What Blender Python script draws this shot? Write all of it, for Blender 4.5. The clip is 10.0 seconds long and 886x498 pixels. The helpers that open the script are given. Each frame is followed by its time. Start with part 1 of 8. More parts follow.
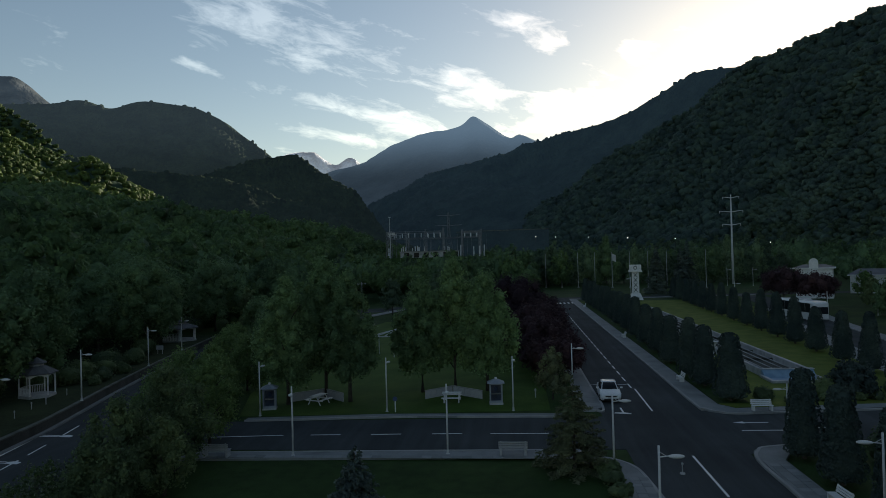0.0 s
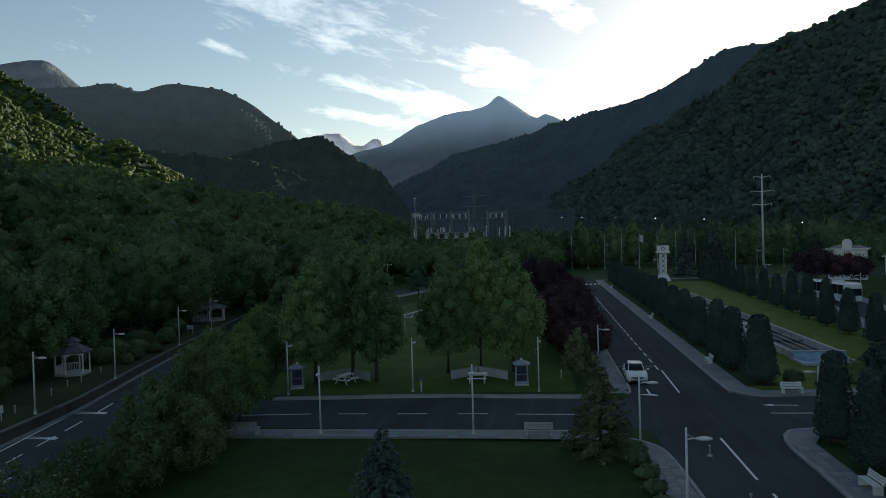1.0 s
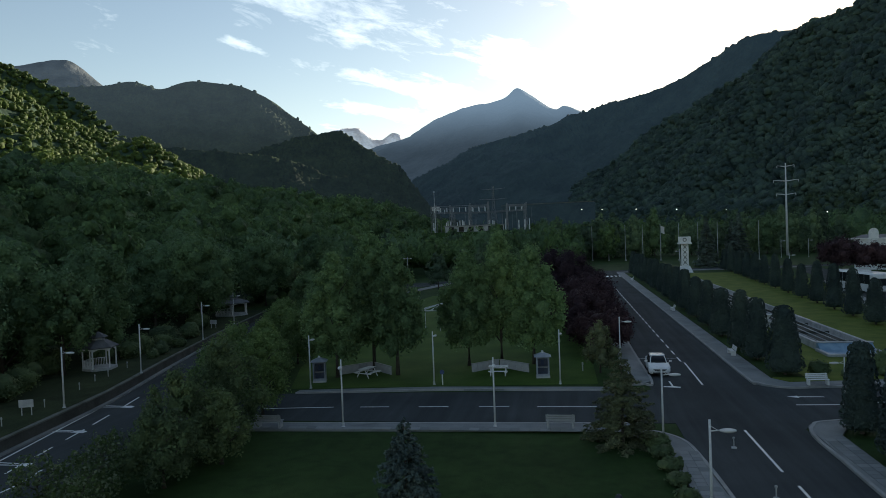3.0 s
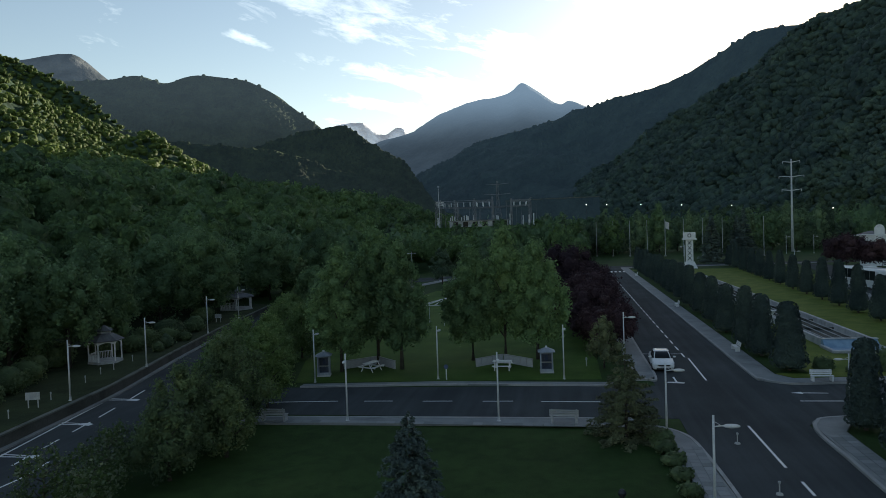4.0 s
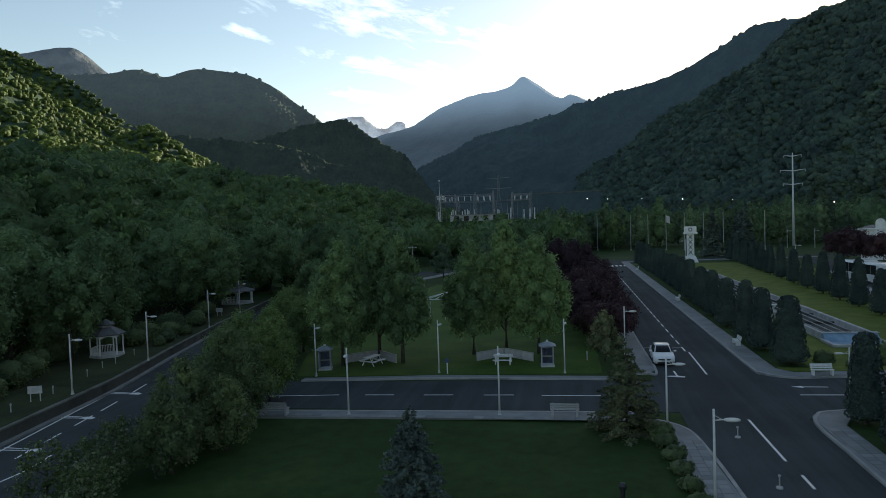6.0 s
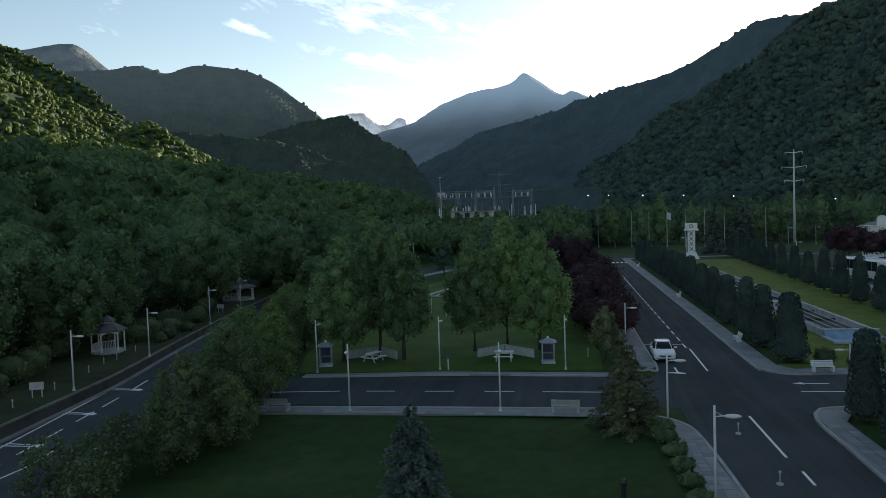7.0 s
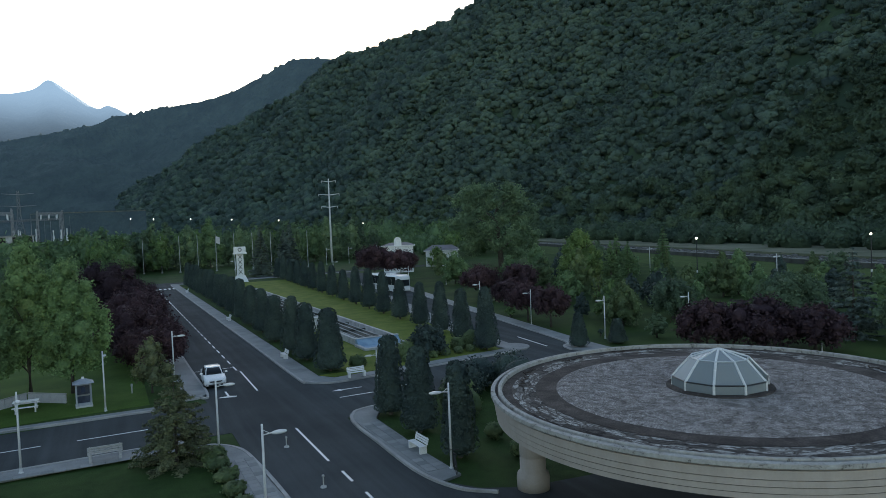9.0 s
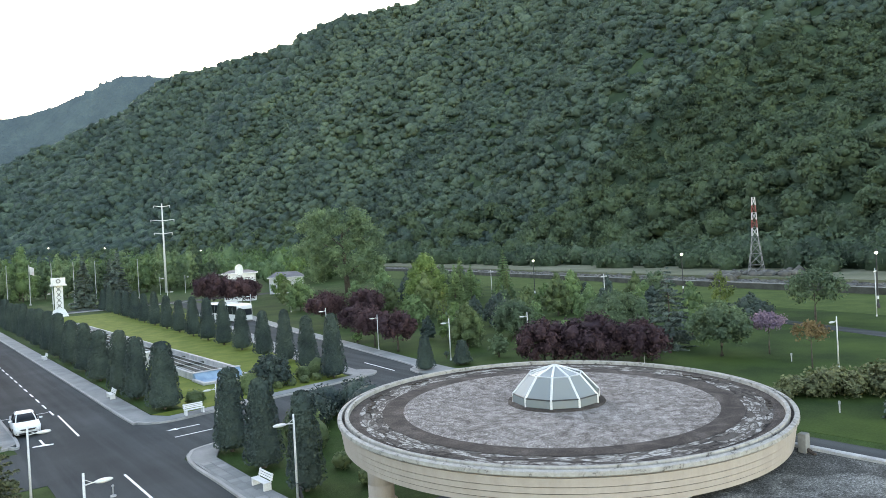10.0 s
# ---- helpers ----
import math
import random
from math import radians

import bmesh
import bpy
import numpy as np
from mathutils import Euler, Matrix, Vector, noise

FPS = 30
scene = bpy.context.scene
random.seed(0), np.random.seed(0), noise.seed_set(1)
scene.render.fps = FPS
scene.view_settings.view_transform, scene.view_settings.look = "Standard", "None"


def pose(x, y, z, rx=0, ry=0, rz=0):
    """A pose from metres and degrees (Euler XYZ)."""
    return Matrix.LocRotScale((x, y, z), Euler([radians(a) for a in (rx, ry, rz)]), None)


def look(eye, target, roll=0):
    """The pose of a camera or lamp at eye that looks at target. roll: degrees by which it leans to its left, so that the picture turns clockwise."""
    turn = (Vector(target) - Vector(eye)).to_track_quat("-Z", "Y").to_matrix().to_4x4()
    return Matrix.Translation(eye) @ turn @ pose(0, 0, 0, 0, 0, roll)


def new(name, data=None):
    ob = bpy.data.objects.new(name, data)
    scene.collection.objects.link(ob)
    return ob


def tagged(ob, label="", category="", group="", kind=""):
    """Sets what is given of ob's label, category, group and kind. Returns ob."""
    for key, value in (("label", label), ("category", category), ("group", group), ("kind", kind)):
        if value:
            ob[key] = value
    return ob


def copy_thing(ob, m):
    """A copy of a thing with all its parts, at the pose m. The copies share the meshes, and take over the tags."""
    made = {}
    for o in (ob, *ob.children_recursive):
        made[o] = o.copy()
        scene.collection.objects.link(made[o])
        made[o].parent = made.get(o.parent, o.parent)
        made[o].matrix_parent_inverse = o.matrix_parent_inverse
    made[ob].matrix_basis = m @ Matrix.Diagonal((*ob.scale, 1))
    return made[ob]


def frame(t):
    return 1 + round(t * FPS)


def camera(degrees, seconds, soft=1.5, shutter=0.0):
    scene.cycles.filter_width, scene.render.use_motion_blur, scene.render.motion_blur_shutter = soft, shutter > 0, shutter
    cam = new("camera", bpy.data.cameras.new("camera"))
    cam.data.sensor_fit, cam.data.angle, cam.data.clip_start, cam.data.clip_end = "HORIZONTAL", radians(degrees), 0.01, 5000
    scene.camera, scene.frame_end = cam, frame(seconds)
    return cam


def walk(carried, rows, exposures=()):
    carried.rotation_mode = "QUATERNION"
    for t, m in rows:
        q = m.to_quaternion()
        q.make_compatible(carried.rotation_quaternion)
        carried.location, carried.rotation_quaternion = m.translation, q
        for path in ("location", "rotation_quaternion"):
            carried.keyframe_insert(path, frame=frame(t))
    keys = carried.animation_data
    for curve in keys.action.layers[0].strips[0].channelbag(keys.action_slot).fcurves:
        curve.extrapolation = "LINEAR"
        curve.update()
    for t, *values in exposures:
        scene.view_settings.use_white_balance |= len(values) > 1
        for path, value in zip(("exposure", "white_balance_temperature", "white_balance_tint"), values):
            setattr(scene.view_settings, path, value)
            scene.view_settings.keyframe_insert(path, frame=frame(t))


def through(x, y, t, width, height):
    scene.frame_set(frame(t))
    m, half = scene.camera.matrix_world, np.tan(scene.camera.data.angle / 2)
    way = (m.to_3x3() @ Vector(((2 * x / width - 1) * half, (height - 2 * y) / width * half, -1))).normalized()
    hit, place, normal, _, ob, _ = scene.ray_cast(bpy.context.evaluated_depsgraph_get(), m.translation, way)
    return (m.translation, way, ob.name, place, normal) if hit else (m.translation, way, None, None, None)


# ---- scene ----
cam = camera(65.5, 10.0, soft=0.5)
# seconds, x, y, z, pitch, lean, yaw: the viewer stands still some twelve metres up and turns
PATH = [
    (0.0, 0.04, 0.02, 12.00, 0.57, 1.55, 5.98),
    (0.5, 0.01, 0.05, 12.00, -0.34, 2.01, 7.18),
    (1.0, 0.02, 0.06, 12.01, -0.96, 1.61, 8.09),
    (1.5, 0.03, 0.05, 11.99, -1.01, 1.75, 8.69),
    (2.0, 0.00, 0.05, 11.99, -1.41, 1.87, 9.44),
    (2.5, -0.00, 0.04, 12.00, -1.32, 2.15, 9.54),
    (4.0, -0.01, -0.04, 12.00, -1.86, 2.01, 10.05),
    (4.5, -0.03, -0.06, 12.01, -1.81, 1.81, 10.05),
    (5.0, -0.02, -0.03, 11.99, -2.08, 1.86, 10.34),
    (5.5, -0.02, -0.05, 12.01, -2.20, 2.01, 10.09),
    (7.0, -0.03, -0.08, 12.00, -2.63, 1.99, 10.18),
    (7.5, 0.07, -0.02, 11.99, -2.23, 2.02, 7.28),
    (8.0, 0.13, 0.09, 12.00, -1.86, 1.90, -3.39),
    (8.5, 0.11, -0.33, 12.05, -1.93, 1.53, -14.54),
    (9.0, 0.28, 0.13, 11.97, -2.05, 2.36, -26.04),
    (9.5, 0.40, 0.26, 11.94, -1.81, 2.78, -32.64),
    (10.0, 0.36, 0.13, 11.97, -0.55, 2.99, -38.79),
]
EXPOSURES = [(0.0, 0.2, 6700, 10), (0.5, 0.38, 6750, 10), (1.0, 0.52, 6800, 10), (2.5, 0.78, 6850, 11), (4.5, 0.95, 6900, 11), (5.5, 1.02, 6900, 11),
             (7.0, 1.08, 6900, 11), (8.0, 1.12, 6900, 11), (8.5, 1.30, 6900, 11), (9.0, 1.85, 6950, 12), (9.5, 2.85, 7700, 15), (10.0, 3.52, 8450, 19)]
walk(cam, [(t, pose(x, y, z, 90 + p, r, w)) for t, x, y, z, p, r, w in PATH], EXPOSURES)

# ---- light: a low sun behind the ridge, and the evening sky ----
SUN_AZ, SUN_EL = 21.0, 12.0
world = bpy.data.worlds.new("evening_sky")
scene.world = world
world.use_nodes = True
wt = world.node_tree
wt.nodes.clear()


def wnode(kind, **kw):
    n = wt.nodes.new(kind)
    for k, v in kw.items():
        n.inputs[k].default_value = v
    return n


sky = wt.nodes.new("ShaderNodeTexSky")
sky.sky_type = 'NISHITA'
sky.sun_disc = False
sky.sun_elevation = radians(SUN_EL)
sky.sun_rotation = radians(SUN_AZ)
sky.air_density = 1.0
sky.dust_density = 0.38
wtc = wt.nodes.new("ShaderNodeTexCoord")
sep = wt.nodes.new("ShaderNodeSeparateXYZ")
wt.links.new(wtc.outputs["Generated"], sep.inputs[0])


def wmath(op, a, b=None):
    n = wt.nodes.new("ShaderNodeMath")
    n.operation = op
    for k, v in enumerate((a, b)):
        if isinstance(v, (int, float)):
            n.inputs[k].default_value = v
        elif v is not None:
            wt.links.new(v, n.inputs[k])
    return n.outputs[0]


bearing = wmath('MULTIPLY', wmath('ARCTAN2', sep.outputs["X"], sep.outputs["Y"]), 180 / math.pi)
rise = wmath('MULTIPLY', wmath('ARCSINE', sep.outputs["Z"]), 180 / math.pi)
# evening clouds as drawn-out streaks: bearing, height, half length, half depth, slant, in degrees
CLOUDS = [(-19.6, 18.6, 10.0, 2.5, -17), (-13.5, 16.2, 4.5, 0.9, -13), (-11.5, 11.9, 7.0, 0.9, -10), (-13.6, 9.8, 5.6, 0.6, -9), (-8.3, 10.6, 4.0, 1.3, -12),
          (-3.0, 13.3, 5.5, 1.6, -20), (4.5, 11.7, 5.6, 1.7, 8), (1.2, 18.4, 2.6, 1.1, -6), (3.3, 17.0, 1.6, 1.2, -40), (9.9, 15.7, 2.0, 1.0, -5), (-25.2, 15.0, 1.6, 0.4, -14),
          (-62, 17, 13, 2.6, -14), (52, 34, 16, 4.0, 12), (120, 24, 20, 4.0, -8), (-140, 22, 22, 5.0, 10)]
mass = None
for a, e, l, w, tilt in CLOUDS:
    da, de = wmath('SUBTRACT', bearing, a), wmath('SUBTRACT', rise, e)
    c, s = math.cos(radians(tilt)), math.sin(radians(tilt))
    u = wmath('ADD', wmath('MULTIPLY', da, c / l), wmath('MULTIPLY', de, s / l))
    v = wmath('ADD', wmath('MULTIPLY', da, -s / w), wmath('MULTIPLY', de, c / w))
    d = wmath('SUBTRACT', 1.0, wmath('SQRT', wmath('ADD', wmath('MULTIPLY', u, u), wmath('MULTIPLY', v, v))))
    mass = d if mass is None else wmath('MAXIMUM', mass, d)
grain = wt.nodes.new("ShaderNodeCombineXYZ")
wt.links.new(wmath('ADD', wmath('MULTIPLY', bearing, 0.30), wmath('MULTIPLY', rise, -0.05)), grain.inputs[0])
wt.links.new(wmath('ADD', wmath('MULTIPLY', rise, 0.95), wmath('MULTIPLY', bearing, 0.22)), grain.inputs[1])
cloud = wnode("ShaderNodeTexNoise", Scale=0.75, Detail=9.0, Roughness=0.66, Distortion=0.4)
wt.links.new(grain.outputs[0], cloud.inputs["Vector"])
# wisps where the noise breaks the streaks' edges
edge = wmath('ADD', wmath('MULTIPLY', wmath('MAXIMUM', mass, -0.6), 0.55), wmath('MULTIPLY', wmath('SUBTRACT', cloud.outputs["Fac"], 0.5), 2.6))
cramp = wt.nodes.new("ShaderNodeValToRGB")
cramp.color_ramp.elements[0].position = 0.0
cramp.color_ramp.elements[0].color = (0, 0, 0, 1)
cramp.color_ramp.elements[1].position = 0.62
cramp.color_ramp.elements[1].color = (0.8, 0.8, 0.8, 1)
wt.links.new(edge, cramp.inputs["Fac"])
lift = wt.nodes.new("ShaderNodeMix"); lift.data_type = 'RGBA'
wt.links.new(cramp.outputs["Color"], lift.inputs["Factor"])
wt.links.new(sky.outputs[0], lift.inputs["A"])
bright = wt.nodes.new("ShaderNodeMix"); bright.data_type = 'RGBA'; bright.blend_type = 'MULTIPLY'
bright.inputs["Factor"].default_value = 1.0
wt.links.new(sky.outputs[0], bright.inputs["A"])
bright.inputs["B"].default_value = (2.3, 1.95, 1.7, 1)
wt.links.new(bright.outputs["Result"], lift.inputs["B"])
bg = wnode("ShaderNodeBackground", Strength=0.1)
wt.links.new(lift.outputs["Result"], bg.inputs["Color"])
wout = wt.nodes.new("ShaderNodeOutputWorld")
wt.links.new(bg.outputs[0], wout.inputs["Surface"])

sun_data = bpy.data.lights.new("sun", 'SUN')
sun_data.energy, sun_data.angle, sun_data.color = 5.0, radians(0.5), (1.0, 0.93, 0.8)
sun = new("sun", sun_data)
sun.matrix_world = look((4000 * math.sin(radians(SUN_AZ)), 4000 * math.cos(radians(SUN_AZ)),
                         4000 * math.tan(radians(SUN_EL))), (0, 0, 0))


# ---- materials ----
def material(name, build):
    m = bpy.data.materials.new(name)
    m.use_nodes = True
    nt = m.node_tree
    nt.nodes.clear()
    out = nt.nodes.new("ShaderNodeOutputMaterial")
    nt.links.new(build(nt), out.inputs["Surface"])
    return m


def coords(nt, kind="Object"):
    return nt.nodes.new("ShaderNodeTexCoord").outputs[kind]


def noise_node(nt, vec, scale, detail=4.0, rough=0.55, distortion=0.0):
    n = nt.nodes.new("ShaderNodeTexNoise")
    n.inputs["Scale"].default_value = scale
    n.inputs["Detail"].default_value = detail
    n.inputs["Roughness"].default_value = rough
    n.inputs["Distortion"].default_value = distortion
    nt.links.new(vec, n.inputs["Vector"])
    return n.outputs["Fac"]


def ramp(nt, fac, *stops):
    r = nt.nodes.new("ShaderNodeValToRGB")
    els = r.color_ramp.elements
    while len(els) < len(stops):
        els.new(0.5)
    for e, (p, c) in zip(els, stops):
        e.position = p
        e.color = (*c, 1) if len(c) == 3 else c
    nt.links.new(fac, r.inputs["Fac"])
    return r.outputs["Color"]


def mixed(nt, fac, a, b, mode='MIX'):
    m = nt.nodes.new("ShaderNodeMix")
    m.data_type, m.blend_type = 'RGBA', mode
    if isinstance(fac, float):
        m.inputs["Factor"].default_value = fac
    else:
        nt.links.new(fac, m.inputs["Factor"])
    for v, key in ((a, "A"), (b, "B")):
        if isinstance(v, tuple):
            m.inputs[key].default_value = (*v, 1)
        else:
            nt.links.new(v, m.inputs[key])
    return m.outputs["Result"]


def surface(nt, color, rough=0.7, metal=0.0, bump=None, strength=0.3, distance=0.02, spec=0.5):
    b = nt.nodes.new("ShaderNodeBsdfPrincipled")
    if isinstance(color, tuple):
        b.inputs["Base Color"].default_value = (*color, 1)
    else:
        nt.links.new(color, b.inputs["Base Color"])
    if isinstance(rough, float):
        b.inputs["Roughness"].default_value = rough
    else:
        nt.links.new(rough, b.inputs["Roughness"])
    b.inputs["Metallic"].default_value = metal
    b.inputs["Specular IOR Level"].default_value = spec
    if bump is not None:
        bn = nt.nodes.new("ShaderNodeBump")
        bn.inputs["Strength"].default_value = strength
        bn.inputs["Distance"].default_value = distance
        nt.links.new(bump, bn.inputs["Height"])
        nt.links.new(bn.outputs[0], b.inputs["Normal"])
    return b.outputs[0]


def speckled(name, a, b, scale, rough=0.75, fine=40.0, bump=0.3, metal=0.0, stain=(0.6, 0.6, 0.6), spec=0.5, dist=0.01):
    """Two colours blended by coarse noise, fine grain in value and relief, and faint stains."""
    def build(nt):
        v = coords(nt)
        big = noise_node(nt, v, scale, 5.0)
        small = noise_node(nt, v, fine, 3.0)
        c = ramp(nt, big, (0.35, a), (0.65, b))
        g = ramp(nt, small, (0.3, (0.8, 0.8, 0.8)), (0.7, (1.12, 1.12, 1.12)))
        c = mixed(nt, 1.0, c, g, 'MULTIPLY')
        s = ramp(nt, noise_node(nt, v, scale * 0.35, 6.0, 0.7, 0.6), (0.55, (1, 1, 1)), (0.72, stain))
        c = mixed(nt, 1.0, c, s, 'MULTIPLY')
        return surface(nt, c, rough, metal, small, bump, dist, spec)
    return material(name, build)


def leafy(name, dark, mid, light, patch=0.08, through=0.38, grain=3.0, grey=0.06, cell=0.0, mottle=0.2):
    """Foliage: each leaf spray its own shade, and patches of a few metres; some light comes through."""
    dark, mid, light = [tuple((a * 0.45 + b * 0.55) * k for a, b, k in zip(c, mid, (1.12, 1.14, 1.22))) for c in (dark, mid, light)]
    dark, mid, light = [tuple(a * (1 - grey) + grey * (0.25 * c[0] + 0.65 * c[1] + 0.1 * c[2]) for a in c) for c in (dark, mid, light)]

    def build(nt):
        g = nt.nodes.new("ShaderNodeNewGeometry")
        v = nt.nodes.new("ShaderNodeNewGeometry").outputs["Position"]
        c = ramp(nt, g.outputs["Random Per Island"], (0.0, dark), (0.55, mid), (1.0, light))
        tone = ramp(nt, noise_node(nt, v, patch, 3.0), (0.3, (0.62, 0.66, 0.7)), (0.7, (1.3, 1.25, 1.1)))
        c = mixed(nt, 1.0, c, tone, 'MULTIPLY')
        info = nt.nodes.new("ShaderNodeObjectInfo")
        own = ramp(nt, info.outputs["Random"], (0.0, (0.85, 0.88, 0.9)), (1.0, (1.15, 1.12, 1.05)))
        c = mixed(nt, 1.0, c, own, 'MULTIPLY')
        if cell:
            vo = nt.nodes.new("ShaderNodeTexVoronoi")
            vo.inputs["Scale"].default_value = cell
            nt.links.new(v, vo.inputs["Vector"])
            sp = nt.nodes.new("ShaderNodeSeparateColor")
            nt.links.new(vo.outputs["Color"], sp.inputs[0])
            c = mixed(nt, 1.0, c, ramp(nt, sp.outputs[0], (0.0, (0.72, 0.76, 0.8)), (1.0, (1.28, 1.24, 1.14))), 'MULTIPLY')
        f = noise_node(nt, v, grain, 4.0, 0.7)
        c = mixed(nt, 1.0, c, ramp(nt, f, (0.3, (1.0 - mottle * 1.1,) * 3), (0.72, (1.0 + mottle, 1.0 + mottle * 0.95, 1.0 + mottle * 0.75))), 'MULTIPLY')
        base = surface(nt, c, 0.65, 0.0, f, 0.8, 0.45 / grain, 0.15)
        tr = nt.nodes.new("ShaderNodeBsdfTranslucent")
        nt.links.new(c, tr.inputs["Color"])
        mx = nt.nodes.new("ShaderNodeMixShader")
        mx.inputs[0].default_value = through
        nt.links.new(base, mx.inputs[1])
        nt.links.new(tr.outputs[0], mx.inputs[2])
        return mx.outputs[0]
    return material(name, build)


def woods(name, dark, light, scale, relief=2.0):
    """Forest seen from far: crowns as coarse relief and shade."""
    def build(nt):
        v = nt.nodes.new("ShaderNodeNewGeometry").outputs["Position"]
        vo = nt.nodes.new("ShaderNodeTexVoronoi")
        vo.inputs["Scale"].default_value = scale
        nt.links.new(v, vo.inputs["Vector"])
        c = ramp(nt, noise_node(nt, v, scale * 0.8, 5.0), (0.35, dark), (0.65, light))
        t = ramp(nt, noise_node(nt, v, scale * 0.08, 4.0), (0.35, (0.7, 0.72, 0.75)), (0.65, (1.2, 1.18, 1.05)))
        c = mixed(nt, 1.0, c, t, 'MULTIPLY')
        inv = nt.nodes.new("ShaderNodeMath"); inv.operation = 'SUBTRACT'; inv.inputs[0].default_value = 1.0
        nt.links.new(vo.outputs["Distance"], inv.inputs[1])
        return surface(nt, c, 0.9, 0.0, inv.outputs[0], 0.9, relief, 0.1)
    return material(name, build)


def distant(name, dark, light, scale, air, haze_glow, haze_by_height=None):
    """A range some kilometres off: forest and rock of the backdrop, its haze put in as a little surface emission."""
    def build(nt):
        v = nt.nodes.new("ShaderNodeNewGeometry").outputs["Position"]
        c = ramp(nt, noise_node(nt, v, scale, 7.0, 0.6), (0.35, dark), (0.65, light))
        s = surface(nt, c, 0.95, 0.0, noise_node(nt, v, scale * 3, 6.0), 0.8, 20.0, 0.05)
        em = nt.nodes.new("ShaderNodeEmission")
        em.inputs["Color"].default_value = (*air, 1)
        em.inputs["Strength"].default_value = haze_glow
        if haze_by_height:
            # sunlit haze painted in: the emission grows with height between two levels
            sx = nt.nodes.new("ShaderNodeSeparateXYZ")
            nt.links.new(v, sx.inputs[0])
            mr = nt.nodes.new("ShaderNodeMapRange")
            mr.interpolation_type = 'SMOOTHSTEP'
            for key, val in (("From Min", haze_by_height[0]), ("From Max", haze_by_height[1]), ("To Min", haze_glow * haze_by_height[2]), ("To Max", haze_glow * haze_by_height[3])):
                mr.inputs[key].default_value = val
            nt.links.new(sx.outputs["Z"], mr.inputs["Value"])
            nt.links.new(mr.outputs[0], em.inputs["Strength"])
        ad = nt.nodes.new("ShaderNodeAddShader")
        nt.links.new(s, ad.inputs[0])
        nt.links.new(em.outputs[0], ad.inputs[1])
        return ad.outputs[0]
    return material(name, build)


def glowing(name, color, strength):
    def build(nt):
        e = nt.nodes.new("ShaderNodeEmission")
        e.inputs["Color"].default_value = (*color, 1)
        e.inputs["Strength"].default_value = strength
        return e.outputs[0]
    return material(name, build)


def glass(name, tint, rough=0.05, opaque=0.35):
    def build(nt):
        g = nt.nodes.new("ShaderNodeBsdfGlass")
        g.inputs["Color"].default_value = (*tint, 1)
        g.inputs["Roughness"].default_value = rough
        d = surface(nt, tint, 0.12)
        mx = nt.nodes.new("ShaderNodeMixShader")
        mx.inputs[0].default_value = opaque
        nt.links.new(g.outputs[0], mx.inputs[1])
        nt.links.new(d, mx.inputs[2])
        return mx.outputs[0]
    return material(name, build)


def lawn_build(nt):
    v = coords(nt)
    c = ramp(nt, noise_node(nt, v, 0.12, 6.0, 0.6), (0.3, (0.021, 0.044, 0.013)), (0.55, (0.031, 0.062, 0.018)), (0.75, (0.049, 0.080, 0.025)))
    f = noise_node(nt, v, 14.0, 4.0, 0.7)
    c = mixed(nt, 1.0, c, ramp(nt, f, (0.3, (0.65, 0.68, 0.65)), (0.7, (1.35, 1.3, 1.2))), 'MULTIPLY')
    m = noise_node(nt, v, 1.1, 5.0, 0.65)
    c = mixed(nt, 1.0, c, ramp(nt, m, (0.35, (0.8, 0.8, 0.8)), (0.65, (1.15, 1.15, 1.1))), 'MULTIPLY')
    return surface(nt, c, 0.9, 0.0, f, 0.6, 0.06, 0.1)


M_LAWN = material("lawn", lawn_build)
M_MEADOW = speckled("meadow_grass", (0.043, 0.087, 0.015), (0.069, 0.121, 0.023), 0.3, 0.9, 9.0, 0.5, spec=0.1, stain=(0.8, 0.82, 0.75), dist=0.05)
M_PARK_LAWN = speckled("park_grass", (0.018, 0.038, 0.011), (0.042, 0.074, 0.018), 0.16, 0.9, 7.0, 0.5, spec=0.1, stain=(0.72, 0.76, 0.70), dist=0.05)
M_BANK_GRASS = speckled("riverside_grass", (0.040, 0.070, 0.020), (0.066, 0.100, 0.030), 0.3, 0.9, 9.0, 0.5, spec=0.1, stain=(0.8, 0.82, 0.75), dist=0.05)
M_UNDERGROWTH = speckled("leaf_litter", (0.028, 0.040, 0.019), (0.048, 0.062, 0.028), 0.4, 0.95, 8.0, 0.6, spec=0.1, dist=0.08)
M_BRIGHT_LAWN = speckled("mown_grass", (0.085, 0.125, 0.022), (0.14, 0.17, 0.035), 0.5, 0.9, 9.0, 0.5, spec=0.1, stain=(0.75, 0.8, 0.7), dist=0.05)


def asphalt_build(nt):
    v = coords(nt)
    c = ramp(nt, noise_node(nt, v, 0.15, 5.0), (0.35, (0.052, 0.058, 0.059)), (0.7, (0.072, 0.079, 0.080)))
    f = noise_node(nt, v, 60.0, 2.0)
    c = mixed(nt, 1.0, c, ramp(nt, f, (0.3, (0.8, 0.8, 0.8)), (0.7, (1.2, 1.2, 1.2))), 'MULTIPLY')
    w = nt.nodes.new("ShaderNodeMapping")
    w.inputs["Scale"].default_value = (1.2, 0.05, 1)
    nt.links.new(v, w.inputs["Vector"])
    c = mixed(nt, 1.0, c, ramp(nt, noise_node(nt, w.outputs[0], 1.0, 3.0), (0.4, (0.88, 0.88, 0.88)), (0.65, (1.12, 1.12, 1.12))), 'MULTIPLY')
    return surface(nt, c, 0.95, 0.0, f, 0.35, 0.01, 0.04)


